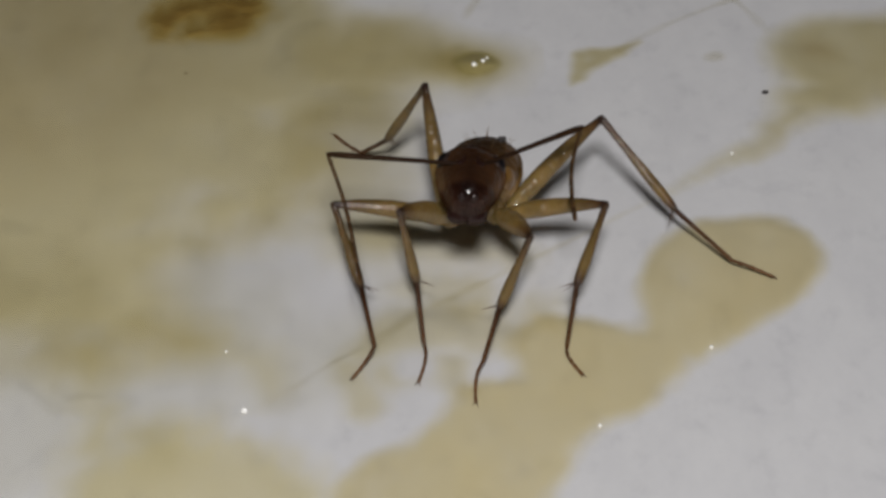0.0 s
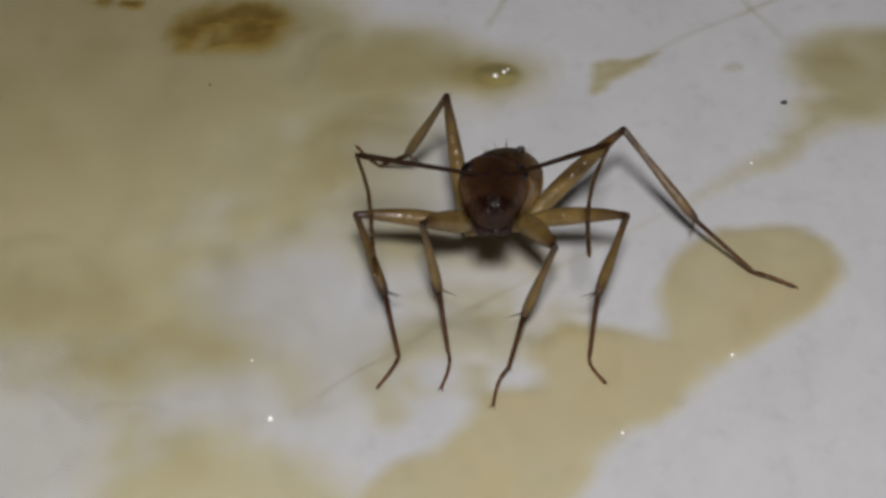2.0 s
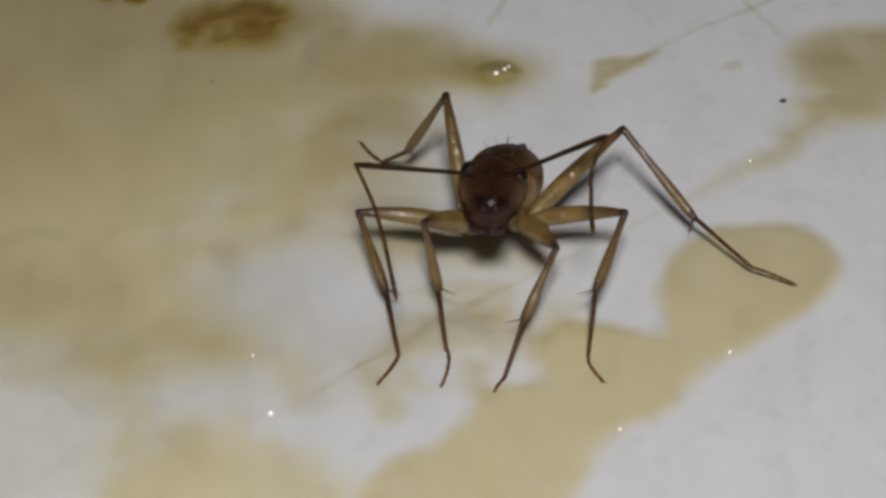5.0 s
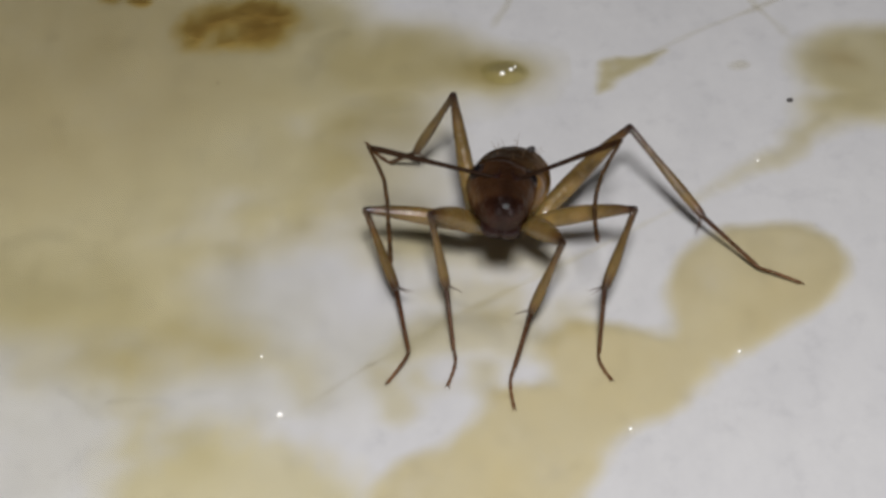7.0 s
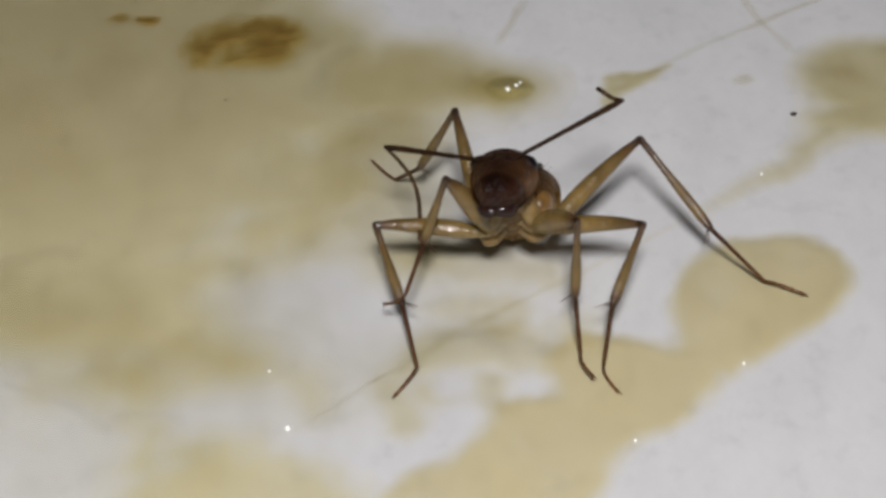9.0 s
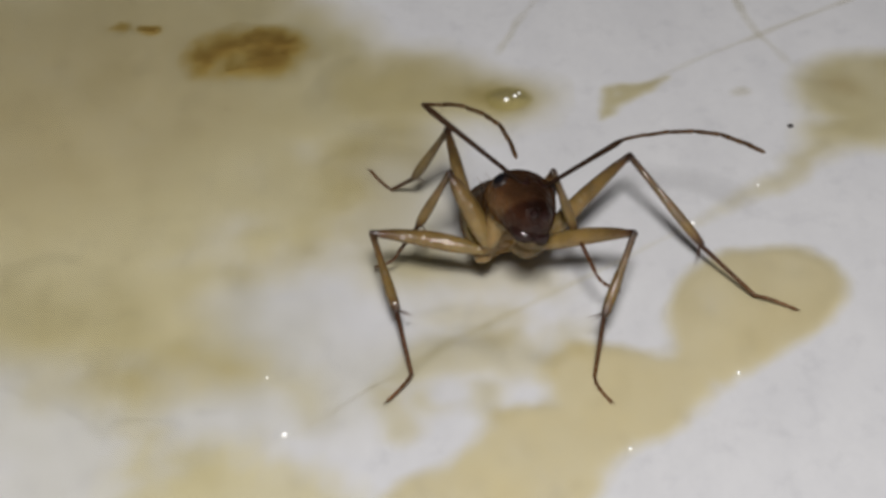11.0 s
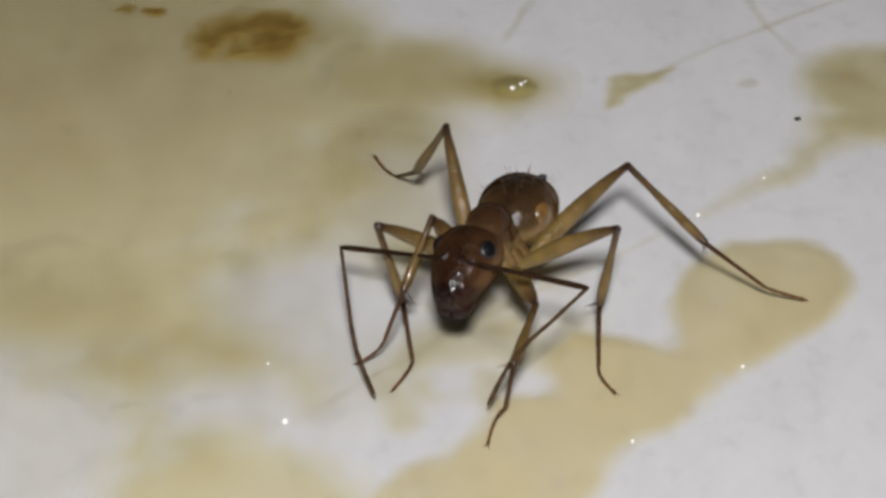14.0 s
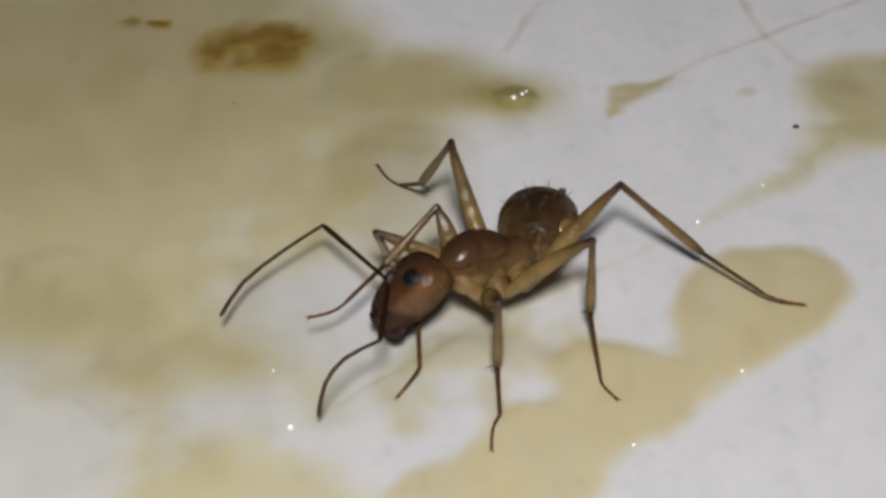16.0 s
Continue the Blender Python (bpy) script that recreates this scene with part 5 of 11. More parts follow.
    walk(A["right", "middle", 0], [
        at(0, 0.026, -0.639, -0.75, -0, -9.6, -81.7),
        at(0.5, 0.026, -0.639, -0.75, 0.8, -12.7, -85.9),
        at(1, 0.026, -0.639, -0.75, 1.4, -12.6, -88.5),
        at(1.5, 0.026, -0.639, -0.75, 1.5, -11.7, -89.2),
        at(2, 0.026, -0.639, -0.75, 0.5, -10.2, -83.8),
        at(2.5, 0.026, -0.639, -0.75, 1.6, -10.7, -89.7),
        at(3, 0.026, -0.639, -0.75, 0.9, -9, -85.9),
        at(3.5, 0.026, -0.639, -0.75, 1.1, -11, -86.7),
        at(4, 0.026, -0.639, -0.75, 0.4, -9.7, -82.9),
        at(6.5, 0.026, -0.639, -0.75, -0.1, -10.7, -80.2),
        at(7, 0.026, -0.639, -0.75, -0.3, -11, -79.2),
        at(7.5, 0.026, -0.639, -0.75, 0, -12, -80.6),
        at(8, 0.026, -0.639, -0.75, -0.9, -9.9, -75.9),
        at(8.5, 0.026, -0.639, -0.75, -0.2, -7.9, -80.1),
        at(8.7, 0.026, -0.639, -0.75, 0.4, -8.2, -84.4),
        at(8.8, 0.026, -0.639, -0.75, 0.4, -8, -84.3),
        at(9, 0.026, -0.639, -0.75, 0.2, -7, -83.5),
        at(9.1, 0.026, -0.639, -0.75, 0.5, -8.6, -85.5),
        at(9.2, 0.026, -0.639, -0.75, 0.5, -4.9, -85.1),
        at(11.3, 0.026, -0.639, -0.75, 3, -17.5, -97.7),
        at(11.5, 0.026, -0.639, -0.75, 2.4, -15.9, -95.6),
        at(11.6, 0.026, -0.639, -0.75, 2, -15.9, -94.4),
        at(11.7, 0.026, -0.639, -0.75, 1.2, -13, -91.1),
        at(11.8, 0.026, -0.639, -0.75, 0.5, -11.7, -88),
        at(11.9, 0.026, -0.639, -0.75, -0, -11.9, -85.1),
        at(12, 0.026, -0.639, -0.75, -0.5, -16.2, -83.2),
        at(12.2, 0.026, -0.639, -0.75, -3.1, -13.2, -73.2),
        at(12.5, 0.026, -0.639, -0.75, -3.7, -12.7, -70.2),
        at(13, 0.026, -0.639, -0.75, -6.4, -13.5, -58.7),
        at(13.5, 0.026, -0.639, -0.75, -3.4, -16.1, -70.2),
        at(13.75, 0.026, -0.639, -0.75, -6.8, -22, -59.7),
        at(14, 0.026, -0.639, -0.75, -11.6, -27.2, -48.4),
        at(14.5, 0.026, -0.639, -0.75, -12.1, -33.1, -47.4),
        at(15, 0.026, -0.639, -0.75, -20.6, -35.1, -32.2),
        at(15.25, 0.026, -0.639, -0.75, -19.3, -33.8, -34.5),
        at(15.5, 0.026, -0.639, -0.75, -18.2, -32.4, -36.6),
        at(16, 0.026, -0.639, -0.75, -19.6, -31, -33.9),
    ])
    walk(A["right", "middle", 1], [
        at(0, 0.417, -3.32, -0.29, 59.2, 73.5, 60.3),
        at(0.5, 0.218, -3.307, -0.145, 48.3, 74.1, 48.9),
        at(1, 0.095, -3.321, -0.15, 40.6, 72, 40.9),
        at(1.5, 0.062, -3.329, -0.195, 46.9, 73.5, 47.5),
        at(2, 0.318, -3.329, -0.264, 49.9, 72.5, 50.6),
        at(2.5, 0.038, -3.336, -0.239, 45.5, 71.3, 46),
        at(3, 0.22, -3.342, -0.323, 54.7, 69.7, 55.7),
        at(3.5, 0.183, -3.329, -0.226, 55.1, 71.1, 56.1),
        at(4, 0.361, -3.325, -0.288, 52.4, 72, 53.3),
        at(6.5, 0.483, -3.292, -0.242, 46.3, 70.8, 46.9),
        at(7, 0.529, -3.284, -0.229, 53, 67.9, 54.1),
        at(7.5, 0.462, -3.282, -0.18, 50.3, 69.8, 51.2),
        at(8, 0.681, -3.252, -0.282, 55.5, 68.2, 56.7),
        at(8.5, 0.493, -3.308, -0.372, 44.9, 69.7, 45.3),
        at(8.7, 0.291, -3.337, -0.36, 72.6, 77.1, 74.2),
        at(8.8, 0.295, -3.334, -0.369, 82.2, 78.5, 84),
        at(9, 0.335, -3.333, -0.419, 74.4, 76.1, 76),
        at(9.1, 0.239, -3.335, -0.341, 107.7, 78.5, 110.1),
        at(9.2, 0.261, -3.351, -0.515, 101, 76, 103.2),
        at(11.3, -0.325, -3.242, 0.08, 41.4, 79.1, 42.4),
        at(11.5, -0.233, -3.261, 0.002, 53.1, 79, 54.4),
        at(11.6, -0.176, -3.258, -0.002, 66.3, 79, 67.8),
        at(11.7, -0.023, -3.304, -0.136, 69.1, 76.9, 70.6),
        at(11.8, 0.12, -3.305, -0.197, 79.4, 76.3, 81.2),
        at(11.9, 0.252, -3.296, -0.19, 73.6, 74.9, 75.2),
        at(12, 0.337, -3.247, 0.013, 45, 70.5, 45.3),
        at(12.2, 0.793, -3.185, -0.124, 51.3, 63.7, 52.2),
        at(12.5, 0.929, -3.146, -0.148, 59.1, 58.5, 61.1),
        at(13, 1.409, -2.913, -0.109, 61.3, 52.6, 63.7),
        at(13.5, 0.913, -3.099, 0.003, 58.3, 56.2, 60.1),
        at(13.75, 1.304, -2.825, 0.272, 86.6, 69.4, 91.5),
        at(14, 1.645, -2.461, 0.501, 140, 69.6, 147.9),
        at(14.5, 1.583, -2.33, 0.75, 140.4, 73.9, 148.4),
        at(15, 1.926, -1.835, 0.83, 159.9, 72.3, 168.7),
        at(15.25, 1.903, -1.927, 0.773, 117.3, 69.5, 123.9),
        at(15.5, 1.878, -2.016, 0.714, 94.7, 59.3, 99),
        at(16, 1.971, -1.944, 0.66, 91.4, 48.9, 94.9),
    ])
    walk(A["right", "middle", 2], [
        at(0, 0.722, -2.785, -2.365, 20.3, 61.8, 18),
        at(0.5, 0.606, -2.861, -2.225, 11.6, 67.6, 8.4),
        at(1, 0.598, -2.885, -2.207, 13.9, 69.1, 10.9),
        at(1.5, 0.476, -2.877, -2.269, 17.6, 74.4, 14.8),
        at(2, 0.732, -2.825, -2.327, 24, 72.8, 21.5),
        at(2.5, 0.518, -2.838, -2.286, 16.8, 70.8, 13.9),
        at(3, 0.643, -2.722, -2.35, 21.8, 68.7, 19.2),
        at(3.5, 0.574, -2.748, -2.273, 8.6, 71.1, 5.2),
        at(4, 0.759, -2.789, -2.347, 20.8, 70.9, 18.1),
        at(6.5, 0.968, -2.774, -2.284, 24.9, 71, 22.4),
        at(7, 1.007, -2.624, -2.234, 24.7, 66.4, 22.2),
        at(7.5, 0.932, -2.699, -2.21, 21.3, 64, 18.4),
        at(8, 1.121, -2.581, -2.289, 34.5, 68.3, 32.9),
        at(8.5, 1.019, -2.776, -2.399, 79.1, 80.6, 78.8),
        at(8.7, 0.423, -2.875, -2.467, 40.3, 76.8, 39.2),
        at(8.8, 0.341, -2.904, -2.488, 53.3, 80.1, 52.5),
        at(9, 0.461, -2.828, -2.516, 64.5, 80.6, 63.9),
        at(9.1, 0.091, -2.93, -2.461, 46.8, 82.1, 46),
        at(9.2, 0.141, -2.841, -2.611, 74.4, 80.7, 73.8),
        at(11.3, -0.023, -2.966, -2.038, 25.2, 80.7, 24.1),
        at(11.5, 0.007, -2.927, -2.119, 17.7, 77.2, 16.5),
        at(11.6, -0.021, -2.878, -2.124, 23.1, 81.9, 21.9),
        at(11.7, 0.139, -2.842, -2.242, 35.3, 80.1, 34.4),
        at(11.8, 0.198, -2.801, -2.298, 40.7, 77.7, 39.9),
        at(11.9, 0.396, -2.751, -2.278, 32.8, 75.8, 31.7),
        at(12, 0.845, -2.734, -2.023, 23.5, 70.2, 22),
        at(12.2, 1.381, -2.428, -2.061, 42, 70.1, 41.6),
        at(12.5, 1.475, -2.157, -1.99, 40.3, 54.7, 39.7),
        at(13, 1.99, -1.734, -1.825, 45.8, 48.6, 46.7),
        at(13.5, 1.511, -2.061, -1.79, 38.5, 55.5, 37.5),
        at(13.75, 1.284, -2.067, -1.742, 32.9, 51.5, 30.5),
        at(14, 1.012, -2.064, -1.513, 28.5, 47.1, 24.8),
        at(14.5, 1.078, -2.019, -1.311, 28.1, 51.4, 24.2),
        at(15, 1.287, -1.708, -1.211, 38.8, 47.1, 38.3),
        at(15.25, 1.483, -1.301, -1.242, 39.8, 39.7, 39.7),
        at(15.5, 1.705, -0.927, -1.144, 40.5, 32.2, 40.9),
        at(16, 1.849, -0.528, -0.969, 47.4, 32.4, 53.8),
    ])
    walk(A["right", "middle", 3], [
        at(0, 1.45, -2.548, -3.792, -0, 48.9, -57.4),
        at(0.5, 1.215, -2.771, -3.722, -4.5, 44.4, -63.6),
        at(1, 1.164, -2.776, -3.719, -3.7, 44.4, -62.4),
        at(1.5, 0.897, -2.765, -3.827, 0.3, 43.9, -56.7),
        at(2, 1.177, -2.65, -3.874, 0.7, 47.5, -56.2),
        at(2.5, 1.035, -2.71, -3.812, -2, 45.4, -59.9),
        at(3, 1.199, -2.528, -3.856, 4.2, 46.9, -51.2),
        at(3.5, 1.097, -2.7, -3.804, -2.3, 46.9, -60.3),
        at(4, 1.262, -2.625, -3.877, 4.8, 43.9, -50.2),
        at(6.5, 1.456, -2.573, -3.814, 2.4, 47.3, -53.6),
        at(7, 1.608, -2.378, -3.717, 4.1, 46.8, -51.2),
        at(7.5, 1.604, -2.475, -3.665, 1.8, 47.4, -54.4),
        at(8, 1.624, -2.257, -3.792, 7.4, 46.1, -46.7),
        at(8.5, 1.071, -2.516, -3.997, 0.9, 47.5, -55.7),
        at(8.7, 0.709, -2.641, -4.041, -10.5, 50.9, -70.7),
        at(8.8, 0.51, -2.682, -4.083, -9.5, 47, -69.3),
        at(9, 0.576, -2.592, -4.112, -5.5, 48.7, -64),
        at(9.1, 0.245, -2.771, -4.062, -13.1, 48.1, -74.1),
        at(9.2, 0.214, -2.591, -4.208, -13.8, 48.3, -75.1),
        at(11.3, 0.214, -2.86, -3.63, -10.7, 40.6, -70.6),
        at(11.5, 0.349, -2.825, -3.695, -10.3, 41.7, -70),
        at(11.6, 0.192, -2.792, -3.726, -10.2, 42.6, -69.8),
        at(11.7, 0.368, -2.686, -3.836, -9.4, 43.5, -68.7),
        at(11.8, 0.463, -2.58, -3.877, -4.8, 44.6, -62.1),
        at(11.9, 0.734, -2.542, -3.846, -7.3, 46.2, -65.6),
        at(12, 1.352, -2.529, -3.543, -2.2, 46.7, -58.6),
        at(12.2, 1.793, -2.062, -3.583, 7.9, 45.2, -44.6),
        at(12.5, 2.194, -1.559, -3.308, 17.1, 47.2, -31.8),
        at(13, 2.724, -0.955, -3.038, 25.9, 41.7, -19.3),
        at(13.5, 2.236, -1.505, -3.12, 29, 22.1, -13.6),
        at(13.75, 2.153, -1.554, -3.01, 27.2, 27.2, -17.8),
        at(14, 2.019, -1.6, -2.706, 25, 32.1, -22.3),
        at(14.5, 2.007, -1.602, -2.589, 25.8, 25.8, -20.6),
        at(15, 2.162, -1.015, -2.415, 30.2, 27.4, -10.7),
        at(15.25, 2.447, -0.499, -2.282, 34.3, 28, -2),
        at(15.5, 2.74, -0.032, -2.005, 38.4, 28, 6.7),
        at(16, 2.655, 0.573, -1.836, 41.7, 24.8, 14.1),
    ])
    walk(A["right", "hind", 0], [
        at(0, -0.596, -0.661, -0.786, -44, -82.8, -136.2),
        at(0.5, -0.596, -0.661, -0.786, -13.7, -84.5, -166.7),
        at(1, -0.596, -0.661, -0.786, -6.8, -83.4, -173.7),
        at(1.5, -0.596, -0.661, -0.786, -10.6, -83.9, -169.8),
        at(2, -0.596, -0.661, -0.786, -45.5, -85.8, -134.8),
        at(2.5, -0.596, -0.661, -0.786, -16.7, -82.3, -163.7),
        at(3, -0.596, -0.661, -0.786, -35.5, -80.4, -144.7),
        at(3.5, -0.596, -0.661, -0.786, -12.9, -83.1, -167.5),
        at(4, -0.596, -0.661, -0.786, -45.4, -84.3, -134.9),
        at(6.5, -0.596, -0.661, -0.786, -78.2, -84.3, -101.9),
        at(7, -0.596, -0.661, -0.786, -40.3, -79.5, -140.2),
        at(7.5, -0.596, -0.661, -0.786, -38.1, -78.1, -142.4),
        at(8, -0.596, -0.661, -0.786, -59.2, -79, -120.8),
        at(8.5, -0.596, -0.661, -0.786, -92.8, -82.9, -86.9),
        at(8.7, -0.596, -0.661, -0.786, -97.1, -83.1, -82.5),
        at(8.8, -0.596, -0.661, -0.786, -105.7, -84.4, -73.8),
        at(9, -0.596, -0.661, -0.786, -106.3, -81.3, -73.3),
        at(9.1, -0.596, -0.661, -0.786, -129.6, -83.1, -49.7),
        at(9.2, -0.596, -0.661, -0.786, -123.1, -79.9, -56.3),
        at(11.3, -0.596, -0.661, -0.786, -39.4, -83.4, -140.6),
        at(11.5, -0.596, -0.661, -0.786, -28.4, -83.5, -151.6),
        at(11.6, -0.596, -0.661, -0.786, -10.2, -86.2, -169.9),
        at(11.7, -0.596, -0.661, -0.786, -48.6, -85.6, -131.5),
        at(11.8, -0.596, -0.661, -0.786, -67.9, -84.9, -112.1),
        at(11.9, -0.596, -0.661, -0.786, -65.6, -85.8, -114.4),
        at(12, -0.596, -0.661, -0.786, -40.4, -82.8, -139.7),
        at(12.2, -0.596, -0.661, -0.786, -66.4, -78.7, -113.4),
        at(12.5, -0.596, -0.661, -0.786, -62.6, -69.4, -117.3),
        at(13, -0.596, -0.661, -0.786, -77.1, -65.6, -101.7),
        at(13.5, -0.596, -0.661, -0.786, -57.7, -62.9, -123.1),
        at(14, -0.596, -0.661, -0.786, -38.4, -62.4, -144.8),
        at(14.5, -0.596, -0.661, -0.786, -31, -63.8, -153.1),
        at(15, -0.596, -0.661, -0.786, -36, -56.4, -147.3),
        at(15.5, -0.596, -0.661, -0.786, -63.7, -55.4, -114.2),
        at(16, -0.596, -0.661, -0.786, -72.4, -49.6, -103.3),
    ])
    walk(A["right", "hind", 1], [
        at(0, -0.909, -0.961, 2.666, -172.6, 17.7, -156.9),
        at(0.5, -0.92, -0.738, 2.677, -173.2, 16.4, -159),
        at(1, -0.992, -0.705, 2.666, -173.7, 18.4, -160.6),
        at(1.5, -0.959, -0.726, 2.673, -173.4, 16.1, -159.5),
        at(2, -0.776, -0.842, 2.681, -172.5, 17.5, -156.5),
        at(2.5, -1.042, -0.791, 2.662, -172.6, 17.5, -156.9),
        at(3, -1.068, -0.995, 2.645, -172.2, 19.3, -155.5),
        at(3.5, -1.002, -0.751, 2.668, -172.9, 17.1, -157.9),
        at(4, -0.841, -0.906, 2.676, -172.3, 19, -155.9),
        at(6.5, -0.668, -1, 2.674, -172.5, 17.6, -156.6),
        at(7, -1.083, -1.067, 2.634, -171.6, 22.8, -154.1),
        at(7.5, -1.166, -1.1, 2.62, -172.3, 22.8, -155.7),
        at(8, -0.937, -1.232, 2.627, -170.4, 21.9, -150.7),
        at(8.5, -0.573, -1.092, 2.663, -171.8, 13.3, -155.3),
        at(8.7, -0.541, -1.078, 2.669, -172.5, 9, -159.2),
        at(8.8, -0.501, -0.988, 2.677, -172.6, 8.2, -159.9),
        at(9, -0.445, -1.164, 2.657, -172.3, 10.6, -158.2),
        at(9.1, -0.327, -0.978, 2.668, -172.8, 4.9, -161.5),
        at(9.2, -0.257, -1.17, 2.644, -172.6, 6.6, -159.3),
        at(11.3, -0.904, -0.913, 2.665, -173.6, 5.9, -168.7),
        at(11.5, -0.945, -0.849, 2.672, -173.4, 8.6, -167.4),
        at(11.6, -0.82, -0.701, 2.684, -173.1, 7, -164.7),
        at(11.7, -0.774, -0.863, 2.685, -172.7, 8.9, -162.2),
        at(11.8, -0.712, -0.946, 2.678, -172.7, 8.9, -161.9),
        at(11.9, -0.701, -0.893, 2.68, -172.4, 8.8, -160),
        at(12, -0.931, -0.945, 2.67, -171.7, 15.7, -156.8),
        at(12.2, -0.866, -1.286, 2.626, -170, 21.4, -151.6),
        at(12.5, -1.159, -1.749, 2.471, -166.7, 27.5, -143.4),
        at(13, -0.887, -2.067, 2.377, -162.1, 33.7, -134.5),
        at(13.5, -1.462, -1.989, 2.316, -165.4, 31.8, -140.5),
        at(14, -1.911, -1.588, 2.294, -167.9, 32.9, -145.2),
        at(14.5, -1.963, -1.353, 2.332, -166.9, 31.4, -143.3),
        at(15, -2.21, -1.695, 2.103, -159.5, 37.3, -130.4),
        at(15.5, -1.402, -2.457, 2.066, -149.8, 43.2, -115.4),
        at(16, -1.114, -2.847, 1.855, -140, 43.2, -101.1),
    ])
    walk(A["right", "hind", 2], [
        at(0, -3.425, -2.034, 1.79, 0, 0.6, -157),
        at(0.5, -3.492, -1.725, 1.864, 0, -1.3, -157.6),
        at(1, -3.561, -1.611, 1.759, -0, 0.6, -153.6),
        at(1.5, -3.544, -1.69, 1.876, 0.1, -3.1, -158.4),
        at(2, -3.288, -1.932, 1.816, 0, -4.4, -157.2),
        at(2.5, -3.562, -1.864, 1.801, 0.1, -2, -158.9),
        at(3, -3.534, -2.118, 1.695, 0.1, 0.7, -156.1),
        at(3.5, -3.546, -1.783, 1.826, 0.1, -2, -160.1),
        at(4, -3.32, -2.017, 1.743, 0.1, -1.7, -158.9),
        at(6.5, -3.18, -2.086, 1.804, 0, -2.5, -157.7),
        at(7, -3.465, -2.225, 1.522, 0, 1.5, -155),
        at(7.5, -3.579, -2.192, 1.507, 0.1, 2.9, -153.5),
        at(8, -3.261, -2.534, 1.554, 0.2, 2, -150.4),
        at(8.5, -3.11, -2.261, 2, 0.3, -4.6, -155.3),
        at(8.7, -3.194, -2.086, 2.222, 0.4, -6.8, -156),
        at(8.8, -3.17, -1.967, 2.267, 0.5, -8.3, -157),
        at(9, -3.067, -2.215, 2.131, 0.6, -9.9, -157.9),
        at(9.1, -3.041, -1.884, 2.422, 0.6, -13.5, -157.4),
        at(9.2, -2.927, -2.181, 2.317, 0.5, -14.4, -157.2),
        at(11.3, -3.703, -1.473, 2.37, 2.8, -6.7, -169.5),
        at(11.5, -3.717, -1.469, 2.241, 2.5, -5.6, -167),
        at(11.6, -3.57, -1.45, 2.335, 2.6, -9.9, -167.6),
        at(11.7, -3.477, -1.729, 2.24, 2.2, -8.9, -165.2),
        at(11.8, -3.409, -1.825, 2.235, 1.5, -7.1, -160.3),
        at(11.9, -3.367, -1.864, 2.241, 1.2, -4, -157.4),
        at(12, -3.473, -2.036, 1.89, 1.4, -2.7, -159.7),
        at(12.2, -3.219, -2.558, 1.578, 1.3, 1.3, -153),
        at(12.5, -3.206, -3.267, 1.146, 2.1, 9.1, -144.1),
        at(13, -2.563, -3.772, 0.785, 3.2, 11.7, -138.2),
        at(13.5, -3.347, -3.542, 0.801, 2.1, 14.7, -142.9),
        at(14, -3.891, -2.963, 0.734, 0.8, 13.3, -148.4),
        at(14.5, -3.928, -2.816, 0.835, 1.8, 13.2, -143.9),
        at(15, -3.688, -3.433, 0.364, 4.1, 16.4, -134.8),
        at(15.5, -2.299, -4.349, 0.103, 10.5, 22.8, -116),
        at(16, -1.517, -4.898, -0.11, 14.9, 23.1, -104.8),
    ])
